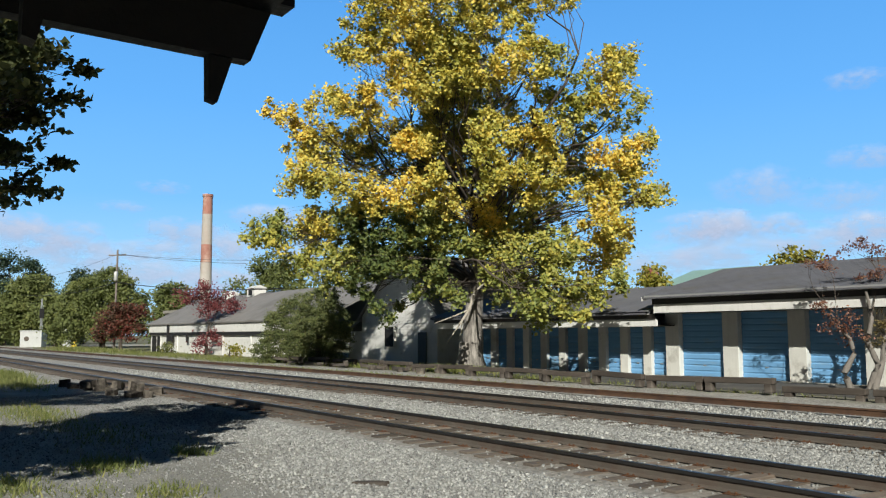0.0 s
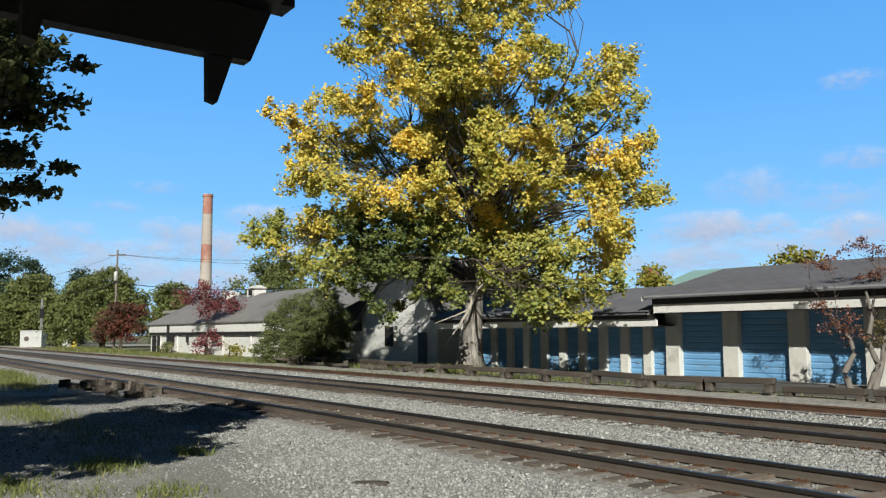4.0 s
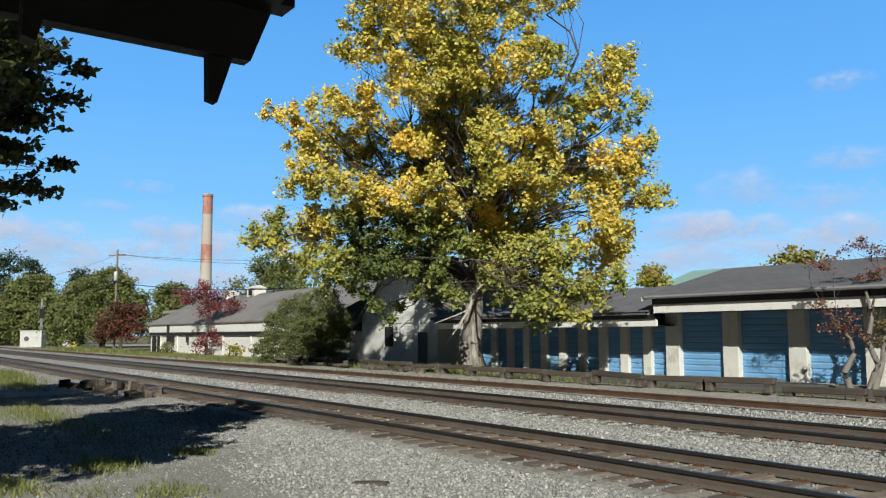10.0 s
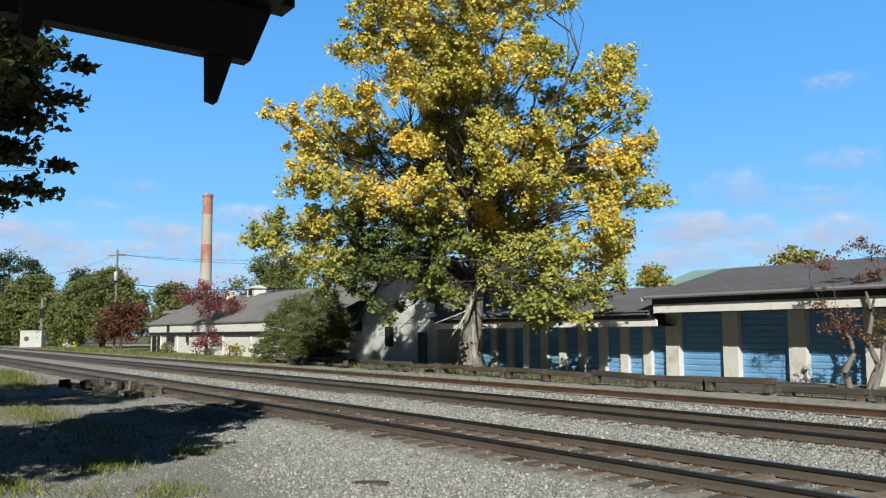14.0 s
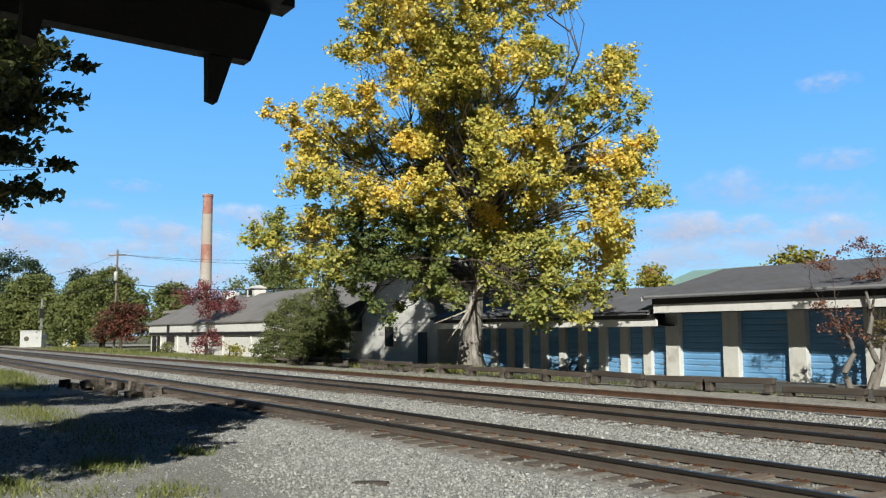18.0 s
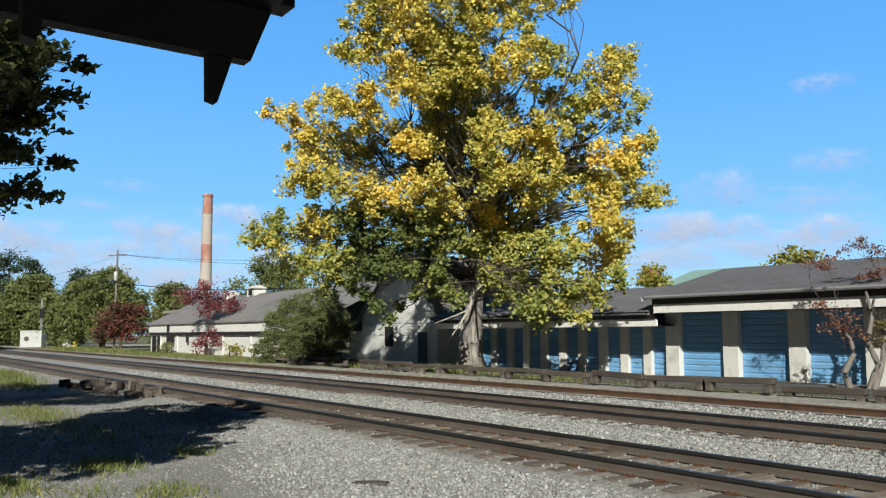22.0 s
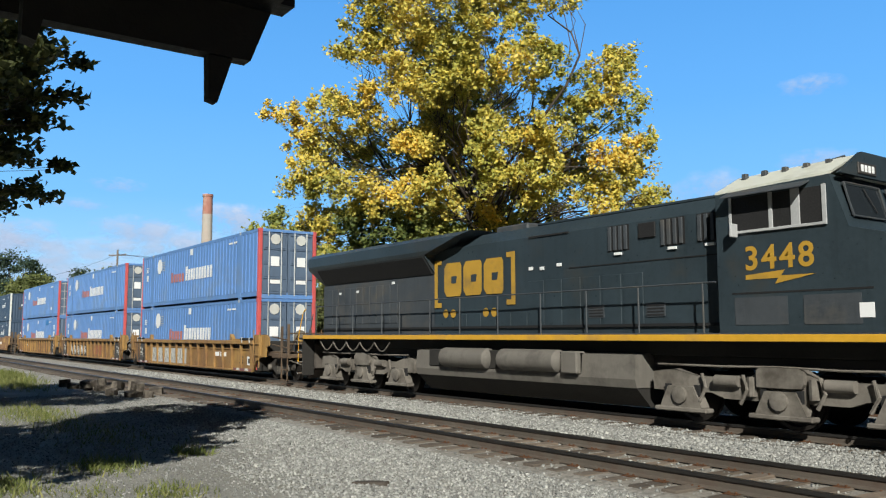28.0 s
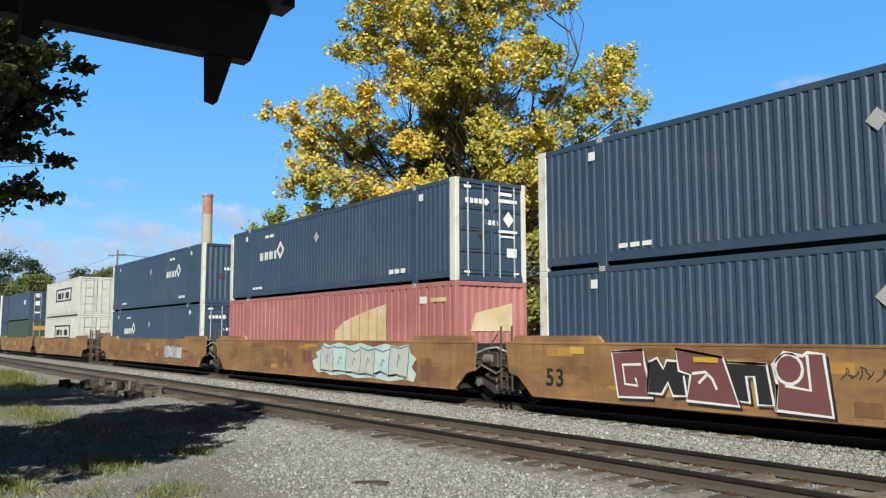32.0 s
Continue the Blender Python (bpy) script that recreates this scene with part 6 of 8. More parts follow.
def build_containers():
    z_low, z_up = 0.334, 3.232
    spots = [(-15.5, True, True), (-35.65, True, True), (-55.4, True, False)]
    made = {}
    for i, (x, up_door, low_door) in enumerate(spots):
        for lev, door in ((z_up, up_door), (z_low, low_door)):
            if i == 2:
                ob = make_container("shipping_container", "bright blue ribbed container with " + ("grey rodded rear doors" if door else "a plain ribbed front end"), 16.6, 2.892, M_CBLUE, M_POST_RED, door, end_skin=M_CBLUE_END_SHADE, door_marks=False, bars=M_TAG_GREY)
                mark_blue(ob, 3)
                if door:
                    for y, z, q in ((0.3, 2.3, 0.2), (0.62, 1.75, 0.16), (0.55, 1.1, 0.2), (0.7, 0.55, 0.22), (-0.55, 0.6, 0.14)):
                        end_plate(ob, "door_decal", y, y + q, z, z + q, 8.305, M_CWHITE)
                    plate_on(ob, "panel_mark", 5.35, 5.7, 0.62, 0.85, YC, M_DECAL_WHITE)
                else:
                    lettering(ob, "53", 0.5, 6.75, 1.9, YC - 0.002, M_DECAL_WHITE, "white numeral")
                    plate_on(ob, "panel_mark", 6.8, 7.35, 1.36, 1.74, YC, M_DECAL_WHITE)
                    plate_on(ob, "blue_patch", 3.5, 4.8, 2.3, 2.7, YC, M_BLUE_PATCH, "brighter blue repainted patch", 0.003)
                    end_plate(ob, "end_mark", 0.1, 0.5, 1.4, 1.8, 8.275, M_DECAL_WHITE)
            elif door not in made:
                ob = make_container("shipping_container", "bright blue ribbed container with red corner posts", 16.6, 2.892, M_CBLUE, M_POST_RED, door, end_skin=M_CBLUE_END_SHADE)
                mark_blue(ob, 3)
                made[door] = ob
            else:
                ob = copy_thing(made[door], Matrix())
            TRAIN.append((ob, x, lev))
    plain = make_container("shipping_container", "navy blue ribbed container with white corner posts", 16.6, 2.892, M_CNAVY, M_POST_WHITE, False, post_w=0.27, pitch=0.23)
    mark_navy(plain, 5)
    doors = make_container("shipping_container", "navy blue ribbed container with white corner posts and rear doors", 16.6, 2.892, M_CNAVY, M_POST_WHITE, True, door_marks=False, post_w=0.27, pitch=0.23)
    mark_navy(doors, 6, -5.1)
    disc = Geo().prism([(0.42, 1.82), (0.62, 1.58), (0.82, 1.82), (0.62, 2.06)], "x", 8.305, 8.313)
    part("diamond_placard", disc, M_DECAL_WHITE, doors, "white diamond placard")
    for z0, z1, y0, y1 in ((2.5, 2.6, 0.25, 0.75), (2.3, 2.4, 0.25, 0.95), (1.42, 1.5, 0.25, 0.95), (1.28, 1.34, 0.3, 0.85), (0.72, 0.98, 0.55, 0.92), (2.62, 2.7, -1.0, -0.75), (0.22, 0.28, -1.0, -0.8), (0.22, 0.28, 0.8, 1.0)):
        end_plate(doors, "door_decal", y0, y1, z0, z1, 8.305, M_DECAL_WHITE)
    part("diamond_mark", Geo().prism([(-0.32, 2.27), (-0.2, 2.15), (-0.08, 2.27), (-0.2, 2.39)], "x", 8.305, 8.313), M_DECAL_WHITE, doors)
    for i in range(4):
        end_plate(doors, "end_word_mark", -0.95 + i * 0.16, -0.83 + i * 0.16, 2.2, 2.34, 8.305, M_DECAL_WHITE)
    TRAIN.append((plain, -79.8, z_up))
    TRAIN.append((copy_thing(plain, Matrix()), -79.8, z_low))
    TRAIN.append((doors, -99.8, z_up))
    TRAIN.append((copy_thing(plain, Matrix()), -119.9, z_up))
    TRAIN.append((copy_thing(doors, Matrix()), -119.9, z_low))
    red = make_container("shipping_container", "faded red ribbed container with cream arch marks", 16.6, 2.892, M_CRED, M_CRED, False)
    for x0, x1 in ((1.4, 4.7),):
        pts = [(x0, 1.15)] + [(x0 + (x1 - x0) * t, 1.55 + 0.8 * t ** 0.6) for t in (0.0, 0.2, 0.4, 0.6, 0.8, 1.0)] + [(x1, 1.15)]
        part("arch_mark", Geo().prism(pts, "y", YC - 0.006, YC), M_CREAM_DECAL, red, "cream and yellow arch mark")
        for k in range(1, 6):
            x = x0 + (x1 - x0) * k / 6
            plate_on(red, "arch_stripe", x, x + 0.04, 1.15, 1.5 + 0.8 * (k / 6) ** 0.6, YC - 0.007, M_CRED)
    g = Geo().prism([(-0.75, 1.5), (-0.6, 2.0), (0.75, 2.3), (0.75, 1.5)], "x", 8.271, 8.279)
    part("arch_mark", g, M_CREAM_DECAL, red)
    plate_on(red, "panel_mark", 6.55, 6.9, 2.3, 2.5, YC, M_DECAL_WHITE)
    plate_on(red, "number_bar", 7.1, 7.85, 2.33, 2.45, YC, M_CREAM_DECAL)
    TRAIN.append((red, -99.8, z_low))
    pale = make_container("shipping_container", "pale grey ribbed container with a dark framed mark", 12.19, 2.85, M_CWHITE, M_CWHITE, True, False, door_marks=False)
    for z0, z1, x0, x1 in ((1.2, 1.3, -2.0, 3.6), (2.1, 2.2, -2.0, 3.6), (1.3, 2.1, -2.0, -1.7), (1.3, 2.1, 3.3, 3.6)):
        plate_on(pale, "frame_mark", x0, x1, z0, z1, YC, M_TAG_BLACK, "dark outline of the mark")
    word_blocks(pale, -1.3, 2.9, 1.42, 1.98, YC, M_TAG_BLACK, 3, "dark plain word mark", False, 9)
    TRAIN.append((pale, -143.8, 3.19))
    TRAIN.append((copy_thing(pale, Matrix()), -143.8, z_low))
    dark = make_container("shipping_container", "dark navy container with barred doors", 12.19, 2.7, M_CNAVY, M_CNAVY, True, False)
    plate_on(dark, "panel_mark", 3.2, 4.2, 1.5, 1.9, YC, M_DECAL_WHITE)
    TRAIN.append((dark, -164.2, 3.19))
    green = make_container("shipping_container", "dark green container with a yellow door mark", 12.19, 2.85, M_CGREEN, M_CGREEN, True, False, door_marks=False)
    end_plate(green, "end_mark", -0.9, 0.9, 1.9, 2.3, 6.11, M_WELL_PATCH, "yellow mark")
    TRAIN.append((green, -164.2, z_low))
    TRAIN.append((copy_thing(plain, Matrix()), -184.3, z_up))
    TRAIN.append((copy_thing(plain, Matrix()), -184.3, z_low))


# -------------------------------- running gear
def wheelset(parent, x, r):
    g = Geo()
    for s in (-1, 1):
        y = s * 0.75
        g.lathe([(0.10, -0.09), (r * 0.35, -0.05), (r * 0.82, -0.02), (r * 0.86, -0.065), (r, -0.065), (r, 0.055), (r + 0.025, 0.065), (r + 0.02, 0.09), (0.1, 0.05)], (0, y, 0), "y", 24)
    g.tube((0, -0.8, 0), (0, 0.8, 0), 0.085, None, 10)
    ob = part("wheelset", g, M_WHEEL, parent, "steel wheels on an axle", smooth=True, m=pose(x, 0, r))
    SPIN.append((ob, x, r))
    return ob


def freight_truck(parent, x):
    t = part("truck", Geo().box(x - 0.25, x + 0.25, -0.9, 0.9, 0.42, 0.72, 0.03), M_UNDER, parent, "freight car truck")
    for s in (-1, 1):
        y = s * 1.0
        g = Geo()
        g.prism([(x - 1.15, 0.42), (x - 1.15, 0.62), (x - 0.7, 0.66), (x - 0.42, 0.86), (x + 0.42, 0.86), (x + 0.7, 0.66), (x + 1.15, 0.62), (x + 1.15, 0.42), (x + 0.7, 0.42), (x + 0.3, 0.22), (x - 0.3, 0.22), (x - 0.7, 0.42)], "y", y - 0.06, y + 0.06)
        part("side_frame", g, M_SIDEFRAME, t)
        for k in (-0.2, 0.0, 0.2):
            part("spring", Geo().tube((x + k, y - s * 0.0 - 0.0, 0.3), (x + k, y, 0.62), 0.07, None, 8), M_TRUCK, t)
        for k in (-0.89, 0.89):
            part("bearing_cap", Geo().lathe([(0.11, s * 1.05), (0.11, s * 1.13), (0.06, s * 1.15)], (x + k, 0, 0.48), "y", 12), M_TRUCK, t, smooth=True)
    for k in (-0.89, 0.89):
        wheelset(t, x + k, 0.46)
    return t


def coupler(parent, x, e):
    g = Geo().box(x, x + e * 0.7, -0.12, 0.12, 0.72, 0.98, 0.03).box(x + e * 0.6, x + e * 0.95, -0.24, 0.16, 0.66, 1.04, 0.06)
    part("coupler", g, M_TRUCK, parent, "rusty knuckle coupler")


# -------------------------------- well cars
def make_well(ribbed, front_coupled, rear_coupled, seed, label, axle_rear=True):
    skin = M_WELL if ribbed else M_WELL_OLD
    w = thing("well_car", label, "well car", group="well cars of the train")
    rnd = random.Random(seed)
    xf, xr = (10.1 if front_coupled else 9.4), (10.1 if rear_coupled else 9.4)
    for s in (-1, 1):
        y = s * 1.47
        if ribbed:
            part("side_sheet", Geo().prism([(-8.2, 0.27), (8.2, 0.27), (8.2, 1.14), (-8.2, 1.14)], "y", s * 1.312, s * 1.335), skin, w)
            # Black sheet added to give the shade seen into the well.
            part("gap_shade_sheet", Geo().box(-8.2, 8.2, s * 1.300, s * 1.306, 1.10, 1.40), M_UNDER, w, "dark sheet for the shade in the gap under the top chord")
            part("air_pipe", Geo().tube((-8.2, s * 1.36, 1.15), (8.2, s * 1.36, 1.15), 0.028, None, 6), skin, w)
            part("top_chord", Geo().box(-8.3, 8.3, s * 1.31, y + s * 0.03, 1.36, 1.52, 0.015), skin, w)
            part("bottom_chord", Geo().box(-8.15, 8.15, s * 1.312, s * 1.42, 0.24, 0.32, 0.012), skin, w)
            for i in range(16):
                x = -7.86 + 1.05 * i
                r = part("rib", Geo().prism([(s * 1.335, 0.30), (s * 1.40, 0.33), (s * 1.45, 1.30), (s * 1.46, 1.36), (s * 1.335, 1.36)], "x", x - 0.045, x + 0.045), skin, w)
                part("rib_foot", Geo().box(x - 0.05, x + 0.05, s * 1.40, s * 1.44, 0.20, 0.26), M_UNDER, r)
            for e in (-1, 1):
                ef = part("end_frame", Geo().prism([(e * 8.08, 0.25), (e * 8.2, 0.25), (e * 8.35, 0.50), (e * 8.55, 0.70), (e * 8.85, 0.83), (e * 9.2, 0.87), (e * 9.45, 0.87), (e * 9.5, 1.25), (e * 9.75, 1.32), (e * 9.75, 1.62), (e * 9.5, 1.75), (e * 8.35, 1.75), (e * 8.25, 1.52), (e * 8.08, 1.45)], "y", s * 1.38, s * 1.44), skin, w, "arched end of the car side")
                part("corner_gusset", Geo().box(e * 8.35, e * 9.0, s * 1.44, s * 1.50, 1.36, 1.42, 0.01), skin, ef)
                part("corner_gusset", Geo().box(e * 9.0, e * 9.08, s * 1.44, s * 1.50, 0.9, 1.72, 0.01), skin, ef)
                part("end_rung_frame", Geo().path([(e * 8.46, s * 1.52, 1.95), (e * 8.46, s * 1.52, 0.46), (e * 9.02, s * 1.52, 0.46), (e * 9.02, s * 1.52, 1.85)], 0.022, 6), skin, w, "yellow ladder frame")
                part("end_rung", Geo().tube((e * 8.46, s * 1.52, 0.95), (e * 9.02, s * 1.52, 0.95), 0.02, None, 6), skin, w)
                part("black_pipe", Geo().tube((e * 7.0, s * 1.47, 1.57), (e * 8.15, s * 1.47, 1.57), 0.06, None, 8), M_BLACK, w, "black padded grab pipe", smooth=True)
                for x in (7.2, 8.0):
                    part("pipe_bracket", Geo().box(e * (x - 0.03), e * (x + 0.03), s * 1.46, s * 1.54, 1.42, 1.64, 0.006), M_TAG_GREY, w)
        else:
            part("side_sheet", Geo().prism([(-8.45, 0.28), (8.45, 0.28), (8.95, 0.72), (xf - 0.1, 0.80), (xf, 1.54), (-xr, 1.54), (-xr + 0.1, 0.80), (-8.95, 0.72)], "y", s * 1.40, s * 1.45), skin, w)
            part("top_chord", Geo().box(-xr + 0.05, xf - 0.05, s * 1.30, s * 1.462, 1.50, 1.56, 0.012), skin, w)
            part("bottom_chord", Geo().box(-8.45, 8.45, s * 1.34, s * 1.462, 0.26, 0.31, 0.012), skin, w)
            for i in range(9):
                x = -7.6 + i * 1.9
                part("panel_seam", Geo().box(x - 0.012, x + 0.012, s * 1.45, s * 1.455, 0.33, 1.49), M_WELL_OLD, w)
            for i in range(26):
                x = rnd.uniform(-8.2, 7.6)
                a, b = rnd.uniform(0.2, 1.3), rnd.uniform(0.08, 0.5)
                z = rnd.uniform(0.36, 1.45 - b)
                if s < 0:
                    plate_on(w, "paint_patch", x, x + a, z, z + b, -1.451, rnd.choice((M_WELL_PATCH, M_WELL, M_WELL_BROWN, M_WELL_BROWN, M_WELL)), "repainted patch", 0.0015 + 0.0001 * i)
        for e in (-1, 1):
            if ribbed:
                part("end_coaming", Geo().box(e * 5.9, e * 8.3, s * 1.33, s * 1.42, 1.52, 1.58, 0.01), skin, w)
                part("container_guide", Geo().prism([(e * 5.7, 1.52), (e * 5.72, 1.78), (e * 5.82, 1.78), (e * 5.98, 1.60), (e * 5.98, 1.52)], "y", s * 1.31, s * 1.46), skin, w)
            else:
                part("end_coaming", Geo().prism([(e * 6.2, 1.56), (e * 6.35, 1.71), (e * ((xf if e > 0 else xr) - 0.3), 1.71), (e * ((xf if e > 0 else xr) - 0.2), 1.56)], "y", s * 1.30, s * 1.40), M_WELL_OLD, w)
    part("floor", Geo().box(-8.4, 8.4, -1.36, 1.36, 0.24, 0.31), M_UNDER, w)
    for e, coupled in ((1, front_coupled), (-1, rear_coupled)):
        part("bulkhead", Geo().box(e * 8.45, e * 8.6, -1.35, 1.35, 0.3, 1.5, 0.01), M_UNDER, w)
        part("end_platform", Geo().box(e * 8.6, e * (11.0 if coupled else 9.9), -1.2, 1.2, 0.92, 1.10, 0.02), M_END, w)
        if coupled:
            part("end_sill", Geo().box(e * 10.0, e * 11.5, -1.42, -1.28, 0.86, 1.04, 0.02).box(e * 10.0, e * 11.5, 1.28, 1.42, 0.86, 1.04, 0.02).box(e * 11.3, e * 11.5, -1.28, 1.28, 0.88, 1.02, 0.02), M_END, w)
            for x in (10.87, 11.45):
                for y in (-1.4, 1.4):
                    part("stanchion", Geo().box(e * x - 0.045, e * x + 0.045, y - 0.04, y + 0.04, 0.9, 2.05 + rnd.uniform(0, 0.12), 0.008), M_END, w)
            for y in (-0.5, 0.5):
                part("stanchion", Geo().box(e * 11.45 - 0.04, e * 11.45 + 0.04, y - 0.04, y + 0.04, 0.9, 1.95, 0.008), M_END, w)
            for z in (1.4, 1.8):
                part("end_rail", Geo().tube((e * 11.45, -1.4, z), (e * 11.45, 1.4, z), 0.025, None, 6), M_END, w)
            for s in (-1, 1):
                for z in (1.25, 1.55):
                    part("side_rail", Geo().tube((e * 10.0, s * 1.40, z + 0.12), (e * 11.45, s * 1.40, z), 0.025, None, 6), M_END, w)
                part("brace", Geo().tube((e * 11.4, s * 0.9, 1.9), (e * 10.4, s * 0.9, 1.06), 0.025, None, 6), M_END, w)
                for z in (0.04, 0.42):
                    part("ladder_rung", Geo().box(e * 10.87, e * 11.4, s * 1.34, s * 1.46, z, z + 0.035), M_END, w)
                for x in (10.87, 11.38):
                    part("ladder_stile", Geo().box(e * x - 0.02, e * x + 0.02, s * 1.38, s * 1.42, 0.04, 0.9), M_END, w)
            part("brake_box", Geo().box(e * 9.1, e * 9.8, 0.0, 0.7, 1.1, 1.75, 0.04), M_TRUCK, w, "grey brake gear box")
            part("brake_wheel", Geo().lathe([(0.26, -0.02), (0.28, 0.0), (0.26, 0.02)], (e * 11.0, -0.7, 1.65), "x", 14), M_TRUCK, w)
            part("hose", Geo().path([(e * 11.2, -0.4, 0.8), (e * 11.45, -0.42, 0.45), (e * 11.75, -0.3, 0.5)], 0.03, 6), M_UNDER, w)
            coupler(w, e * 11.2, e)
            part("cut_lever", Geo().path([(e * 11.55, -1.4, 0.8), (e * 11.6, -0.9, 0.62), (e * 11.6, -0.3, 0.9)], 0.018, 5), M_TRUCK, w)
            part("valve_box", Geo().box(e * 10.2, e * 10.75, -0.6, -0.1, 1.06, 1.5, 0.04), M_LOCO_GREY, w, "grey valve box")
            freight_truck(w, e * 10.0)
        elif e < 0 and axle_rear:
            freight_truck(w, e * 10.05)
            part("articulation", Geo().box(-10.9, -9.4, -0.35, 0.35, 0.75, 1.2, 0.04), M_UNDER, w)
            for y in (-1.25, 1.25):
                part("brake_lever", Geo().path([(-9.6, y, 1.2), (-9.95, y, 1.05), (-10.3, y, 1.3)], 0.03, 6), M_TRUCK, w)
                part("end_bracket", Geo().box(-10.2, -9.85, y - 0.1, y + 0.1, 0.9, 1.45, 0.03), M_SIDEFRAME, w)
                part("ladder_stile", Geo().box(-9.62, -9.57, y - 0.03, y + 0.03, 0.35, 1.55), M_END, w)
            for y in (-1.42, 1.42):
                for k in range(5):
                    part("ladder_rung", Geo().tube((-9.62, y, 0.42 + 0.27 * k), (-9.2, y, 0.42 + 0.27 * k), 0.018, None, 6), M_END, w)
                for x in (-9.62, -9.2):
                    part("ladder_stile", Geo().box(x - 0.022, x + 0.022, y - 0.02, y + 0.02, 0.36, 1.95, 0.006), M_END, w)
                part("brake_rod", Geo().path([(-9.5, y * 0.95, 0.95), (-9.9, y * 0.95, 0.75), (-10.5, y * 0.95, 0.95), (-10.8, y * 0.95, 0.8)], 0.03, 6), M_TRUCK, w)
                part("brake_cylinder", Geo().lathe([(0.04, -10.45), (0.13, -10.4), (0.13, -10.05), (0.04, -10.0)], (0, y * 0.9, 1.12), "x", 12), M_TRUCK, w, "grey brake cylinder", smooth=True)
                part("air_pipe", Geo().path([(-9.4, y * 0.98, 1.3), (-9.8, y * 1.0, 1.42), (-10.2, y * 1.0, 1.38), (-10.7, y * 0.98, 1.25)], 0.022, 6), M_TAG_GREY, w)
                part("hazard_plate", Geo().box(-9.16, -8.98, y - 0.005 if y < 0 else y - 0.01, y + 0.01 if y < 0 else y + 0.005, 1.1, 1.26), M_FRESH, w, "yellow placard")
            for y in (-1.3, 1.3):
                part("handhold", Geo().path([(-10.0, y, 1.05), (-10.15, y, 1.5), (-9.9, y, 1.75)], 0.02, 5), M_END, w)
    return w


def strokes(geo, pts, wide, y, lift, closed=True):
    """A painted line along a chain of points: one thin flat ribbon."""
    if closed:
        pts = list(pts) + [pts[0], pts[1]]
    n = len(pts)
    vs = []
    for i, (a, b) in enumerate(pts):
        (p, q), (r, t) = pts[max(i - 1, 0)], pts[min(i + 1, n - 1)]
        ln = math.hypot(r - p, t - q) or 1.0
        nx, nz = -(t - q) / ln * wide / 2, (r - p) / ln * wide / 2
        for f in (lift, lift + 0.0012):
            vs += [(a + nx, y - f, b + nz), (a - nx, y - f, b - nz)]
    fs = [(0, 1, 3, 2), tuple(4 * (n - 1) + k for k in (0, 1, 3, 2))]
    for i in range(n - 1):
        k, m = 4 * i, 4 * i + 4
        fs += [(k, m, m + 1, k + 1), (k + 2, k + 3, m + 3, m + 2), (k, k + 2, m + 2, m), (k + 1, m + 1, m + 3, k + 3)]
    return geo.add(vs, fs)


def sprayed(w, y, shapes, edge, wide, label, shadow=None):
    """Sprayed shapes that overlap one another, each a filled outline with a painted edge and inner lines."""
    for i, (fill, ring, inner) in enumerate(shapes):
        lift = 0.003 + 0.004 * i
        if shadow:
            off = [(u + 0.05, v - 0.05) for u, v in ring]
            part("spray_shadow", strokes(Geo(), off, wide * 1.2, y, lift - 0.002), shadow, w)
        part("spray_shape", Geo().prism(ring, "y", y - lift - 0.0012, y - lift), fill, w, label)
        part("spray_outline", strokes(Geo(), ring, wide, y, lift + 0.0014), edge, w)
        for line in inner:
            part("spray_stroke", strokes(Geo(), line, wide, y, lift + 0.0014, False), edge, w)


def scrawl(w, x0, x1, z0, z1, y, material, seed, n, wide):
    """Loose looping painted strokes of no readable words."""
    rnd = random.Random(seed)
    step = (x1 - x0) / n
    for i in range(n):
        a = x0 + i * step
        pts = [(a + step * rnd.uniform(0.0, 0.3), z0 + (z1 - z0) * rnd.uniform(0.0, 0.2)), (a + step * rnd.uniform(0.2, 0.6), z0 + (z1 - z0) * rnd.uniform(0.75, 1.0)), (a + step * rnd.uniform(0.5, 0.9), z0 + (z1 - z0) * rnd.uniform(0.3, 0.6)), (a + step * rnd.uniform(0.6, 1.2), z0 + (z1 - z0) * rnd.uniform(0.0, 0.25)), (a + step * rnd.uniform(0.9, 1.3), z0 + (z1 - z0) * rnd.uniform(0.5, 0.95))]
        fine = []
        for k in range(len(pts) - 1):
            for f in (0, 0.34, 0.67):
                fine.append((pts[k][0] + (pts[k + 1][0] - pts[k][0]) * f + 0.05 * math.sin(3.1 * f), pts[k][1] + (pts[k + 1][1] - pts[k][1]) * f))
        part("spray_stroke", strokes(Geo(), fine, wide, y, 0.003 + 0.0008 * i, False), material, w, "loose sprayed stroke")


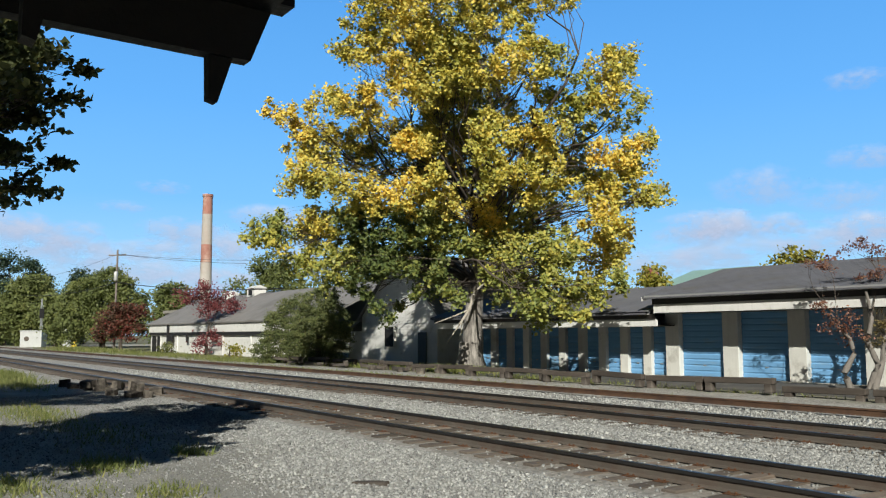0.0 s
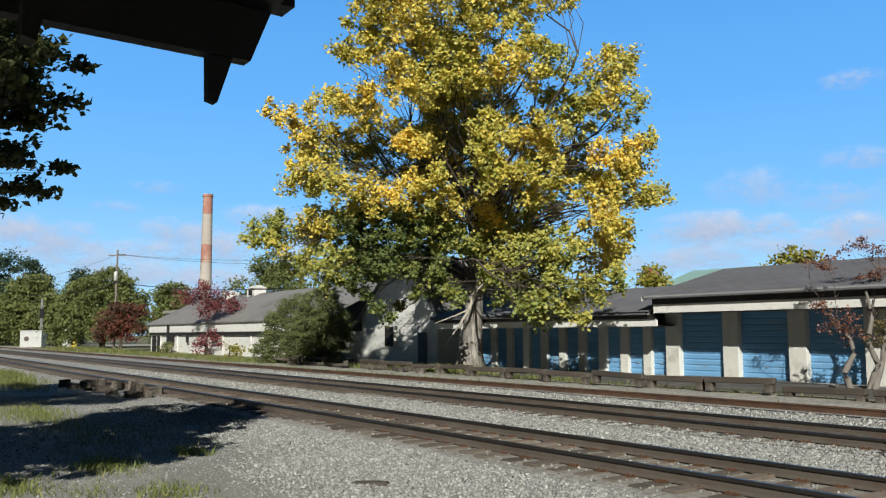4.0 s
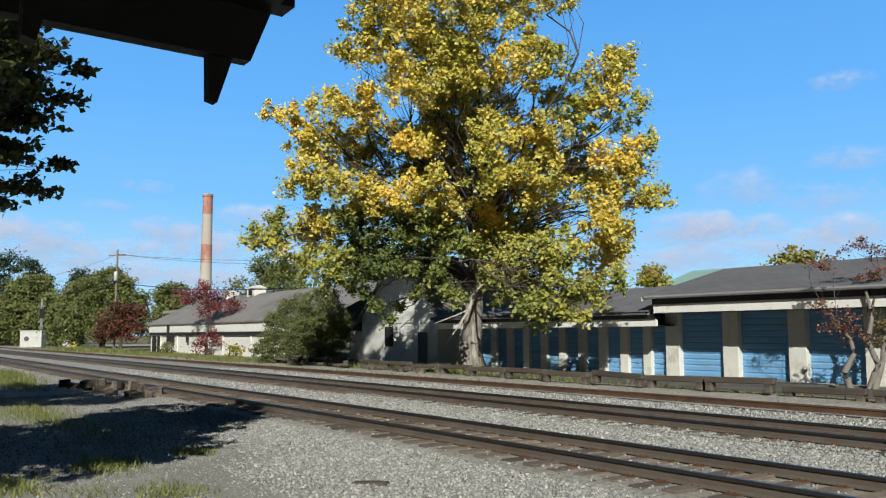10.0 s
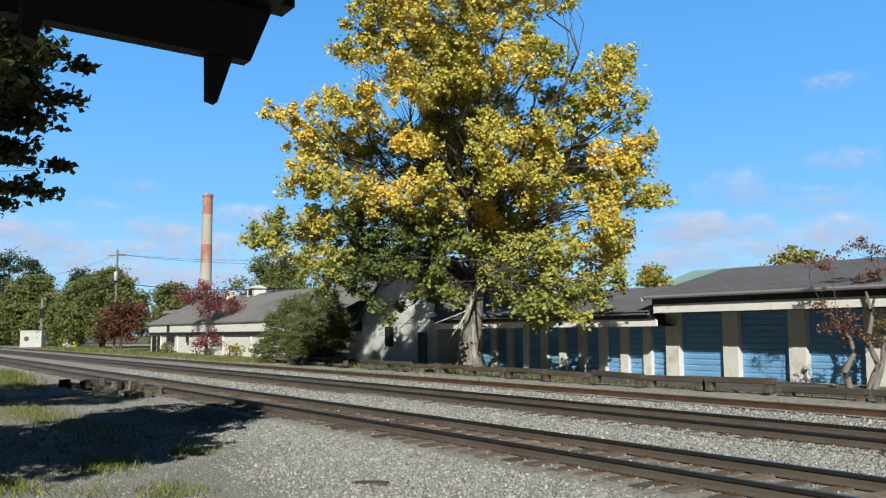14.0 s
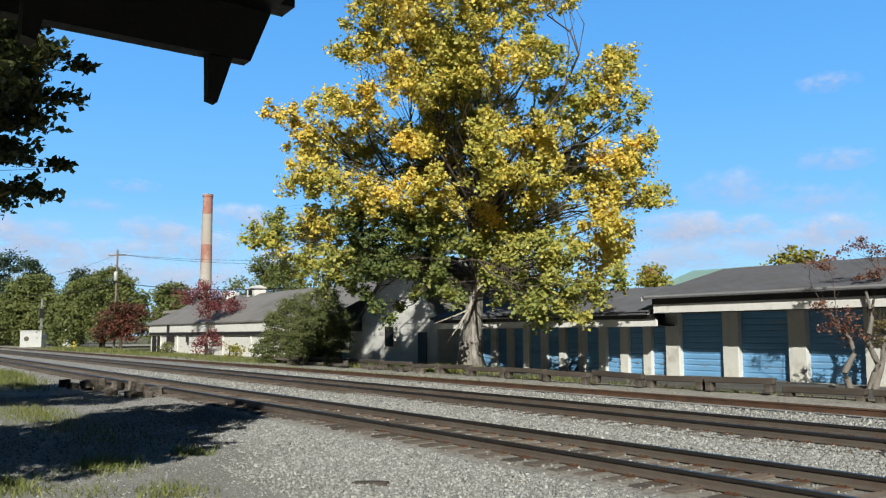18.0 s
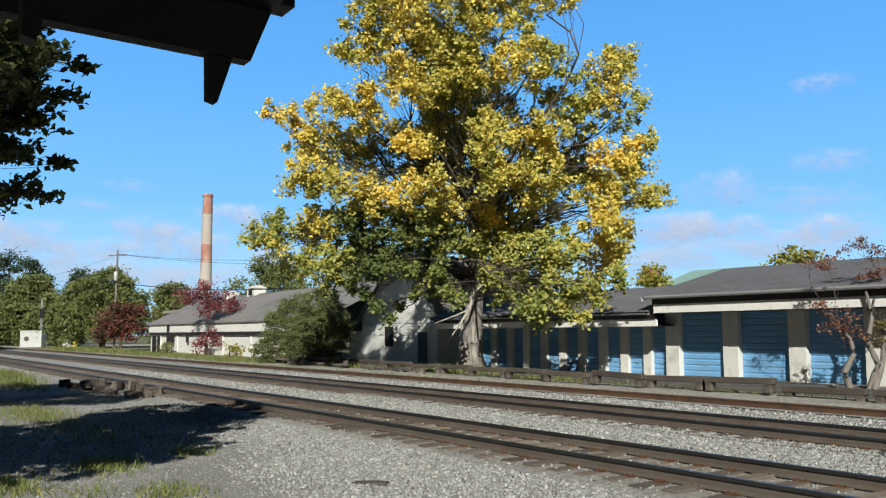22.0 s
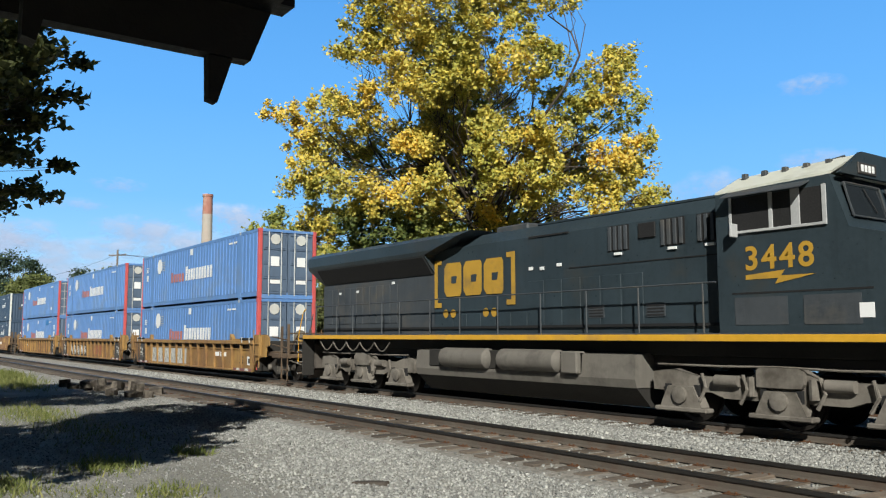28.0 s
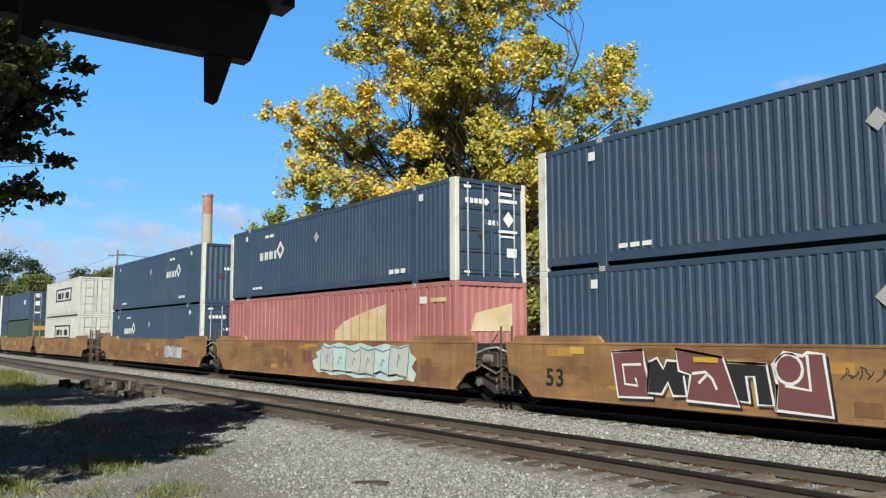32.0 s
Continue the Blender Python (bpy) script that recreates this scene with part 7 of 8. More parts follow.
def block_shapes(x0, x1, z0, z1, n, fills, seed):
    """A row of leaning angular shapes side by side."""
    rnd = random.Random(seed)
    step = (x1 - x0) / n
    out = []
    for i in range(n):
        a, b = x0 + i * step - 0.06, x0 + (i + 1) * step + 0.04
        lean = rnd.uniform(-0.12, 0.16)
        lo, hi = z0 + rnd.uniform(0, 0.1), z1 - rnd.uniform(0, 0.14)
        m = (a + b) / 2
        ring = [(a, lo), (m - step * 0.08, lo + rnd.uniform(-0.04, 0.1)), (b, lo + rnd.uniform(-0.05, 0.05)), (b + lean * 0.6, (lo + hi) / 2 + rnd.uniform(-0.1, 0.1)), (b + lean, hi), (m + lean, hi - rnd.uniform(0.0, 0.18)), (a + lean, hi + rnd.uniform(-0.05, 0.05)), (a + lean * 0.3 + rnd.uniform(-0.05, 0.1), (lo + hi) / 2)]
        inner = [[(m + lean * 0.4 - 0.08, lo + (hi - lo) * 0.3), (m + lean * 0.4 + 0.02, lo + (hi - lo) * rnd.uniform(0.55, 0.75)), (m + 0.16, lo + (hi - lo) * 0.5)]]
        out.append((fills[i % len(fills)], ring, inner))
    return out


def end_panel(w, e, dark):
    """Equipment panel, data plates and red stencil strip at one end of a ribbed side."""
    y = -1.337
    a, b = sorted((e * 6.95, e * 8.08))
    if dark:
        p = part("equipment_panel", Geo().box(a, b, y - 0.07, y, 0.38, 1.30, 0.01), M_PANEL_DARK, w, "charcoal equipment panel with data plates")
        for i, (u, z, lx, lz) in enumerate(((0.30, 0.98, 0.16, 0.1), (0.62, 0.9, 0.14, 0.14), (0.9, 1.0, 0.1, 0.14), (0.36, 0.76, 0.34, 0.1), (0.78, 0.7, 0.16, 0.08), (0.3, 0.68, 0.66, 0.025), (0.8, 0.58, 0.22, 0.06))):
            plate_on(p, "data_plate", a + u, a + u + lx, z, z + lz, y - 0.071, M_CWHITE, "", 0.004)
        part("panel_post", Geo().box(b - 0.12, b, y - 0.11, y - 0.07, 0.3, 1.32, 0.01), M_UNDER, p)
        part("panel_post", Geo().box(a, a + 0.16, y - 0.11, y - 0.07, 0.3, 1.32, 0.01), M_PANEL_DARK, p)
    a, b = sorted((e * 6.1, e * 8.1))
    plate_on(w, "stencil_strip", a, b, 0.27, 0.37, -1.422, M_TAG_MAROON, "dark red stencil strip", 0.004)
    for u in (6.45, 7.35):
        a, b = sorted((e * u, e * (u + 0.38)))
        g = Geo().prism([(a, 0.285), (b, 0.285), (b - 0.06, 0.375), (a + 0.06, 0.375)], "y", -1.434, -1.427)
        part("stencil_plate", g, M_CWHITE, w)


def build_wells():
    ys, yr = -1.452, -1.274
    w = make_well(True, True, False, 1, "yellow ribbed well car with grey sprayed panel")
    plate_on(w, "spray_panel", -6.05, -0.2, 0.36, 1.10, yr - 0.062, M_TAG_GREY, "silver-grey sprayed background", 0.003)
    scrawl(w, -5.8, -0.6, 0.42, 1.05, yr - 0.065, M_CWHITE, 3, 7, 0.12)
    scrawl(w, -5.7, -0.7, 0.40, 1.05, yr - 0.073, M_TRUCK, 13, 7, 0.03)
    for a, b in ((3.6, 4.2), (4.35, 5.05)):
        plate_on(w, "number_bar", a, b, 0.82, 1.0, yr - 0.062, M_DECAL_WHITE)
    lettering(w, "53", 0.42, 6.55, 0.56, yr - 0.066, M_TAG_BLACK, "black numeral")
    plate_on(w, "data_panel", 7.4, 7.85, 0.5, 0.86, yr - 0.062, M_DECAL_WHITE)
    plate_on(w, "data_panel", 7.5, 7.75, 0.58, 0.78, yr - 0.066, M_TAG_BLACK)
    end_panel(w, 1, False)
    end_panel(w, -1, True)
    TRAIN.append((w, -15.5, 0))
    w = make_well(True, False, False, 2, "yellow ribbed well car with black and white sprayed panel")
    plate_on(w, "spray_panel", -6.05, -0.7, 0.34, 1.12, yr - 0.062, M_TAG_BLACK, "black sprayed background", 0.003)
    scrawl(w, -5.9, -1.1, 0.40, 1.08, yr - 0.065, M_DECAL_WHITE, 4, 9, 0.10)
    scrawl(w, -5.8, -1.2, 0.40, 1.08, yr - 0.075, M_CWHITE, 14, 9, 0.07)
    for i, (a, b) in enumerate(((1.1, 1.7), (1.85, 2.4), (2.55, 3.2))):
        g = Geo().prism([(a, 0.5), (b, 0.5), (b, 1.08), (a, 1.08)], "y", yr - 0.068, yr - 0.064)
        part("faded_mark", g, M_FADED, w, "faded red mark")
    lettering(w, "53", 0.42, 6.18, 0.56, yr - 0.066, M_TAG_BLACK, "black numeral")
    end_panel(w, 1, True)
    end_panel(w, -1, True)
    TRAIN.append((w, -35.65, 0))
    w = make_well(True, False, True, 3, "yellow ribbed well car with rust stains")
    plate_on(w, "number_plate", -5.5, -3.95, 0.80, 1.02, yr - 0.062, M_PANEL_DARK, "black stencil panel", 0.003)
    for k in range(9):
        plate_on(w, "number_bar", -5.42 + 0.16 * k, -5.31 + 0.16 * k, 0.84, 0.98, yr - 0.066, M_CWHITE)
    lettering(w, "53", 0.42, 6.18, 0.56, yr - 0.066, M_TAG_BLACK, "black numeral")
    end_panel(w, 1, True)
    end_panel(w, -1, False)
    TRAIN.append((w, -55.4, 0))
    w = make_well(False, True, False, 4, "rust-stained smooth-sided well car with maroon and white graffiti")
    circle = [(-1.77 + 0.26 * math.cos(k * math.pi / 7), 1.13 + 0.26 * math.sin(k * math.pi / 7)) for k in range(15)]
    sprayed(w, ys, [(M_TAG_MAROON, [(-5.88, 1.36), (-5.02, 1.42), (-4.98, 1.12), (-4.92, 0.9), (-4.8, 0.45), (-5.72, 0.42)], [[(-5.08, 1.12), (-5.58, 1.10), (-5.52, 0.70), (-5.18, 0.68), (-5.24, 0.84)]]),
                    (M_TAG_BLACK, [(-4.93, 0.55), (-4.86, 1.18), (-4.66, 1.26), (-4.5, 1.05), (-4.42, 1.22), (-4.05, 1.2), (-3.95, 0.54), (-4.28, 0.52), (-4.4, 0.78), (-4.56, 0.54)], []),
                    (M_TAG_BLACK, [(-3.02, 1.22), (-2.2, 1.2), (-2.08, 0.48), (-2.4, 0.47), (-2.46, 0.97), (-2.62, 0.97), (-2.56, 0.5), (-2.86, 0.52)], []),
                    (M_TAG_MAROON, [(-4.18, 1.45), (-3.1, 1.3), (-2.78, 0.42), (-3.95, 0.45), (-3.84, 0.95), (-4.12, 1.02)], [[(-3.8, 0.98), (-3.5, 1.02), (-3.35, 0.9), (-3.25, 0.7)], [(-3.66, 0.8), (-3.45, 0.98)]]),
                    (M_TAG_MAROON, [(-2.05, 0.4), (-2.0, 0.86), (-2.08, 1.2), (-1.85, 1.42), (-1.5, 1.36), (-1.42, 1.42), (-1.12, 1.4), (-1.0, 0.36)], [circle, [(-1.42, 1.38), (-1.38, 0.78), (-1.85, 0.84)]])], M_DECAL_WHITE, 0.055, "maroon and black sprayed shape", M_TAG_BLACK)
    plate_on(w, "paint_patch", -3.75, -3.2, 1.2, 1.3, ys - 0.03, M_FRESH, "fresh yellow patch over the spray")
    scrawl(w, -0.9, 0.0, 0.95, 1.25, ys, M_PANEL_DARK, 12, 3, 0.02)
    for a, b in ((-7.15, -6.7), (-5.0, -4.3), (-3.1, -2.2)):
        plate_on(w, "dull_patch", a, b, 1.3, 1.46, ys, M_WELL_BROWN if a > -6 else M_FRESH, "painted-over patch", 0.0045)
    plate_on(w, "spray_panel", 1.75, 5.05, 0.74, 1.16, ys, M_WELL_PATCH, "yellow repainted panel")
    for i in range(9):
        plate_on(w, "number_bar", 1.95 + i * 0.33, 2.18 + i * 0.33, 0.82, 1.08, ys - 0.006, M_DECAL_WHITE, "", 0.004, 0.05)
    lettering(w, "53", 0.56, -7.95, 0.56, ys - 0.006, M_TAG_BLACK, "black numeral")
    plate_on(w, "paint_patch", 9.44, 10.05, 0.9, 1.5, ys, M_FRESH, "fresh bright yellow patch")
    plate_on(w, "data_panel", 7.6, 7.95, 0.45, 0.85, ys, M_WELL_PATCH)
    TRAIN.append((w, -79.8, 0))
    w = make_well(False, False, False, 5, "rust-stained smooth-sided well car with pale aqua graffiti")
    cloud = [(0.15, 0.62), (0.5, 0.44), (0.95, 0.5), (1.4, 0.38), (2.4, 0.46), (3.1, 0.36), (4.2, 0.42), (5.1, 0.34), (6.0, 0.44), (6.45, 0.38), (6.6, 0.62), (6.35, 0.8), (6.6, 1.05), (6.3, 1.2), (6.2, 1.46), (5.6, 1.38), (4.9, 1.47), (4.2, 1.36), (3.4, 1.48), (2.7, 1.38), (2.0, 1.49), (1.3, 1.38), (0.9, 1.46), (0.6, 1.2), (0.3, 1.15), (0.45, 0.95), (0.05, 0.85)]
    part("spray_panel", Geo().prism(cloud, "y", ys - 0.003, ys), M_TAG_AQUA, w, "pale aqua sprayed cloud")
    sprayed(w, ys - 0.003, block_shapes(0.7, 6.1, 0.46, 1.44, 6, [M_CWHITE, M_TAG_AQUA, M_CWHITE], 6), M_TAG_TEAL, 0.05, "pale aqua sprayed shape")
    for a in (-0.75, -0.35):
        plate_on(w, "faded_mark", a, a + 0.3, 0.78, 1.2, ys, M_TAG_MAROON)
    TRAIN.append((w, -99.8, 0))
    w = make_well(False, False, True, 6, "rust-stained smooth-sided well car")
    sprayed(w, ys, block_shapes(3.4, 6.0, 0.6, 1.3, 4, [M_TAG_GREY, M_CWHITE], 7), M_TAG_TEAL, 0.03, "grey sprayed shape")
    TRAIN.append((w, -119.9, 0))
    w = make_well(False, True, False, 7, "rust-brown smooth-sided well car")
    TRAIN.append((w, -144.0, 0))
    w = make_well(False, False, False, 8, "rust-brown smooth-sided well car")
    TRAIN.append((w, -164.2, 0))
    w = make_well(False, False, True, 9, "rust-brown smooth-sided well car")
    TRAIN.append((w, -184.3, 0))


# -------------------------------- locomotives
def loco_truck(parent, x):
    t = part("truck", Geo().box(x - 2.6, x + 2.6, -0.7, 0.7, 0.55, 0.95, 0.03), M_UNDER, parent, "six-wheel locomotive truck")
    for s in (-1, 1):
        y0, y1 = s * 1.02, s * 1.22
        g = Geo().prism([(x - 2.9, 0.62), (x - 2.9, 0.98), (x - 2.4, 1.05), (x - 1.9, 0.92), (x - 0.7, 0.92), (x - 0.35, 1.12), (x + 0.35, 1.12), (x + 0.7, 0.92), (x + 1.9, 0.92), (x + 2.4, 1.05), (x + 2.9, 0.98), (x + 2.9, 0.62), (x + 1.5, 0.62), (x + 1.2, 0.52), (x - 1.2, 0.52), (x - 1.5, 0.62)], "y", y0, y1)
        part("side_frame", g, M_TRUCK, t)
        for k in (-2.15, 0.0, 2.15):
            b = part("journal_box", Geo().prism([(x + k - 0.3, 0.72), (x + k + 0.3, 0.72), (x + k + 0.5, 0.32), (x + k + 0.42, 0.27), (x + k - 0.42, 0.27), (x + k - 0.5, 0.32)], "y", s * 1.1, s * 1.34), M_TRUCK, t)
        for k in (-2.15, 0.0, 2.15):
            part("bearing_cap", Geo().lathe([(0.17, s * 1.34), (0.17, s * 1.40), (0.1, s * 1.42)], (x + k, 0, 0.55), "y", 14), M_TRUCK, t, smooth=True)
        part("centre_block", Geo().prism([(x - 0.46, 0.78), (x + 0.40, 0.78), (x + 0.46, 0.86), (x + 0.46, 1.08), (x + 0.38, 1.13), (x - 0.38, 1.13), (x - 0.46, 1.08)], "y", s * 1.22, s * 1.33), M_TRUCK, t)
        for k in (-2.15, 0.0, 2.15):
            part("pedestal_foot", Geo().box(x + k - 0.62, x + k + 0.62, s * 1.12, s * 1.38, 0.22, 0.31, 0.02), M_TRUCK, t)
            part("pedestal_gap", Geo().box(x + k - 0.40, x + k - 0.30, s * 1.2, s * 1.30, 0.5, 0.75), M_BLACK, t)
            part("pedestal_gap", Geo().box(x + k + 0.30, x + k + 0.40, s * 1.2, s * 1.30, 0.5, 0.75), M_BLACK, t)
        for k in (-1.65, -0.75, 0.75, 1.65):
            part("brake_hanger", Geo().path([(x + k, s * 1.3, 0.98), (x + k + 0.1, s * 1.33, 0.72), (x + k - 0.05, s * 1.33, 0.45)], 0.035, 6), M_TRUCK, t)
        for k in (-1.1, 1.1):
            part("brake_cylinder", Geo().tube((x + k - 0.25, s * 1.28, 0.86), (x + k + 0.25, s * 1.28, 0.86), 0.11, None, 10), M_TRUCK, t, smooth=True)
            part("spring", Geo().tube((x + k * 0.55, s * 1.24, 0.6), (x + k * 0.55, s * 1.24, 0.95), 0.09, None, 8), M_TRUCK, t)
        part("brake_pipe", Geo().path([(x - 2.7, s * 1.3, 1.14), (x - 1.2, s * 1.31, 1.13), (x, s * 1.31, 1.15), (x + 1.2, s * 1.31, 1.12), (x + 2.7, s * 1.3, 1.14)], 0.022, 6), M_TRUCK, t)
    for k in (-2.15, 0.0, 2.15):
        wheelset(t, x + k, 0.533)
    return t


def make_loco(number, lead):
    c = thing("locomotive", "dark blue diesel freight locomotive with a yellow nose", "locomotive", group="locomotives of the train")
    hw = 1.08
    paint, gold = (M_LOCO_DUSTY, M_GOLD_FADED) if lead else (M_LOCO, M_GOLD)
    # frame and deck
    part("frame", Geo().box(-10.4, 10.4, -0.95, 0.95, 1.30, 1.69, 0.02), M_UNDER, c)
    part("deck", Geo().box(-10.5, 10.6, -1.52, 1.52, 1.70, 1.76, 0.008), M_LOCO_GREY, c)
    part("underframe", Geo().box(-10.3, 10.3, -0.85, 0.85, 1.08, 1.30, 0.02), M_UNDER, c)
    for s in (-1, 1):
        part("sill", Geo().box(-10.5, 10.6, s * 1.49, s * 1.53, 1.60, 1.73, 0.008), M_SILL, c, "yellow side sill stripe")
    # hood
    hood = [(-hw, 1.76), (-hw, 4.15), (-hw + 0.28, 4.45), (hw - 0.28, 4.45), (hw, 4.15), (hw, 1.76)]
    part("hood", Geo().prism(hood, "x", -2.9 if not lead else -5.4, 7.0), paint, c, "dark blue engine hood", smooth=False)
    wing_f = -0.9 if not lead else -4.9
    wing_b = -2.9 if not lead else -5.4
    low = [(-hw, 1.76), (-hw, 3.45), (hw, 3.45), (hw, 1.76)]
    part("radiator_hood", Geo().prism(low, "x", -9.75, wing_b + 0.02), M_LOCO_GREY, c, "dusty grey radiator compartment")
    g = Geo()
    sec = [(-hw + 0.05, 3.45), (-1.46, 4.02), (-1.5, 4.12), (-1.5, 4.42), (-1.3, 4.55), (1.3, 4.55), (1.5, 4.42), (1.5, 4.12), (1.46, 4.02), (hw - 0.05, 3.45)]
    n = len(sec)
    xa = [-10.2 + (0.45 if z < 4.0 else 0.0) for _, z in sec]
    xb = [wing_b if z < 4.05 else wing_b + (wing_f - wing_b) * min(1, (z - 4.0) / 0.5) for _, z in sec]
    vs = [(x, y, z) for x, (y, z) in zip(xa, sec)] + [(x, y, z) for x, (y, z) in zip(xb, sec)]
    g.add(vs, [tuple(range(n)), tuple(range(n, 2 * n))] + [(i, (i + 1) % n, n + (i + 1) % n, n + i) for i in range(n)])
    part("radiator_wing", g, paint, c, "overhanging radiator wings")
    for s in (-1, 1):
        part("radiator_intake", Geo().prism([(s * (hw - 0.02), 3.50), (s * 1.40, 3.98), (s * 1.44, 3.96), (s * (hw + 0.03), 3.48)], "x", -9.6, wing_b - 0.1), M_BLACK, c, "black radiator intake grille")
        for i in range(11):
            x = -9.45 + i * 0.42
            part("engine_door", Geo().box(x, x + 0.36, s * hw, s * (hw + 0.02), 2.1, 3.3, 0.006), M_LOCO_GREY, c)
        for i in range(12):
            x = (wing_b + 0.35) + i * 0.62
            if x < 6.4:
                part("engine_door", Geo().box(x, x + 0.55, s * hw, s * (hw + 0.016), 1.95, 3.05 if i > 5 else 2.3, 0.006), paint, c)
        for x in ((3.84, 5.32, 6.24) if not lead else (3.0, 5.2)):
            v = part("air_vent", Geo().box(x, x + 0.62, s * (hw + 0.001), s * (hw + 0.006), 3.56, 4.13), M_BLACK, c, "dark vent opening")
            for k in range(4):
                part("vent_slat", Geo().box(x + 0.03 + 0.155 * k, x + 0.11 + 0.155 * k, s * (hw + 0.006), s * (hw + 0.045), 3.58, 4.11, 0.004), M_LOCO_GREY, v)
            part("vent_light", Geo().box(x + 0.2, x + 0.42, s * (hw + 0.006), s * (hw + 0.05), 3.47, 3.53, 0.006), M_DECAL_WHITE, v, "small white lamp")
        part("hatch_shade", Geo().box(4.75, 5.2, s * (hw + 0.004), s * (hw + 0.05), 3.78, 4.10, 0.01), M_BLACK, c, "dark number board housing")
        part("seam_line", Geo().box(2.6, 6.9, s * (hw + 0.002), s * (hw + 0.016), 3.28, 3.30), M_BLACK, c)
        part("hood_rib", Geo().box(1.2, 2.6, s * (hw - 0.05), s * (hw + 0.03), 4.12, 4.16), M_BLACK, c)
        for x, z in ((2.2, 3.35), (1.6, 3.3), (1.2, 3.32), (-8.6, 3.1), (-7.4, 3.12), (-5.2, 3.3)):
            part("step_light", Geo().box(x, x + 0.16, s * (hw + 0.012), s * (hw + 0.03), z, z + 0.08, 0.004), M_DECAL_WHITE, c, "small white sticker")
        for x in (3.2, 4.9):
            v = part("louvre", Geo().box(x, x + 0.5, s * (hw + 0.012), s * (hw + 0.024), 2.1, 2.4, 0.004), M_LOCO_GREY, c)
            for k in range(4):
                part("louvre_slat", Geo().box(x + 0.03, x + 0.47, s * (hw + 0.024), s * (hw + 0.034), 2.13 + k * 0.065, 2.16 + k * 0.065), M_BLACK, v)
    part("exhaust_outlet", Geo().box(-0.8, 0.5, -0.5, 0.5, 4.45, 4.66, 0.04) if not lead else Geo().box(-4.15, -3.2, -0.45, 0.45, 4.45, 4.80, 0.04), M_LOCO_GREY, c, "exhaust outlet on the roof")
    part("roof_hatch", Geo().box(1.2, 6.6, -0.8, 0.8, 4.45, 4.52, 0.02), paint, c)
    # word mark as plain gold shapes between square brackets
    yl = -hw - 0.022
    bx = -2.87 if not lead else -3.1
    for a, d in ((bx, 1), (bx + 3.55, -1)):
        g = Geo()
        g.prism([(a, 2.5), (a + d * 0.15, 2.5), (a + d * 0.15, 3.85), (a, 3.85)], "y", yl - 0.006, yl)
        g.prism([(a + d * 0.15, 3.72), (a + d * 0.34, 3.72), (a + d * 0.34, 3.85), (a + d * 0.15, 3.85)], "y", yl - 0.006, yl)
        g.prism([(a + d * 0.15, 2.5), (a + d * 0.34, 2.5), (a + d * 0.34, 2.63), (a + d * 0.15, 2.63)], "y", yl - 0.006, yl)
        part("gold_bracket", g, gold, c, "gold bracket mark")
    for i in range(3):
        a = bx + 0.48 + i * 0.9
        b = a + 0.8
        g = Geo().prism([(a + 0.12, 2.8), (b - 0.06, 2.8), (b, 2.9), (b, 3.64), (b - 0.06, 3.74), (a + 0.12, 3.74), (a, 3.6), (a, 2.94)], "y", yl - 0.006, yl)
        o = part("gold_block", g, gold, c, "gold block of the company mark")
        part("block_slot", Geo().prism([(a + 0.34, 3.16), (b - 0.24, 3.16), (b - 0.2, 3.36), (a + 0.34, 3.36)], "y", yl - 0.010, yl - 0.0065), paint, o)
    for k in (0.55, 0.9, 2.35, 2.7):
        disc_on(c, "gold_dot", bx + k, 2.32, 0.12, yl, gold, "gold dot", 14)
    # cab
    cw = 1.52
    part("cab", Geo().prism([(7.0, 1.76), (10.35, 1.76), (10.35, 3.28), (9.55, 3.50), (9.25, 4.42), (7.0, 4.36)], "y", -cw, cw), paint, c, "dark blue cab")
    for s in (-1, 1):
        roof = Geo().add([(7.0, s * cw, 4.36), (9.28, s * cw, 4.42), (9.35, s * 0.75, 4.78), (7.0, s * 0.75, 4.72), (7.0, s * cw, 4.40), (9.3, s * cw, 4.47), (9.38, s * 0.75, 4.83), (7.0, s * 0.75, 4.77)], [(0, 1, 2, 3), (4, 5, 6, 7), (0, 1, 5, 4), (1, 2, 6, 5), (2, 3, 7, 6), (3, 0, 4, 7)])
        part("cab_roof", roof, M_CAB_ROOF, c, "pale sloping cab roof")
    part("cab_brow", Geo().prism([(-1.5, 4.42), (1.5, 4.42), (0.76, 4.86), (-0.76, 4.86)], "x", 9.36, 9.44), paint, c, "dark blue panel over the windshield")
    part("cab_roof_top", Geo().prism([(7.0, 4.36), (9.28, 4.42), (9.36, 4.80), (7.0, 4.74)], "y", -0.75, 0.75), M_CAB_ROOF, c)
    for k in range(5):
        part("roof_bracket", Geo().box(7.2 + k * 0.42, 7.3 + k * 0.42, -0.95, -0.85, 4.68, 4.80, 0.01), M_LOCO_GREY, c)
    part("horn", Geo().tube((8.4, -0.3, 4.86), (8.9, -0.3, 4.88), 0.04, 0.08, 8).tube((8.4, -0.1, 4.86), (8.8, -0.1, 4.9), 0.04, 0.08, 8), M_LOCO_GREY, c)
    for s in (-1, 1):
        wn_ = part("side_window", Geo().box(7.35, 9.15, s * cw, s * (cw + 0.012), 3.62, 4.24), M_BLACK, c, "dark cab side window")
        for a, b in ((7.3, 7.36), (9.12, 9.2), (8.55, 8.72), (8.12, 8.2)):
            part("window_post", Geo().box(a, b, s * (cw + 0.012), s * (cw + 0.035), 3.6, 4.26, 0.006), M_TAG_GREY, wn_)
        part("window_sill", Geo().box(7.3, 9.2, s * (cw + 0.012), s * (cw + 0.05), 3.57, 3.62, 0.006), M_TAG_GREY, wn_)
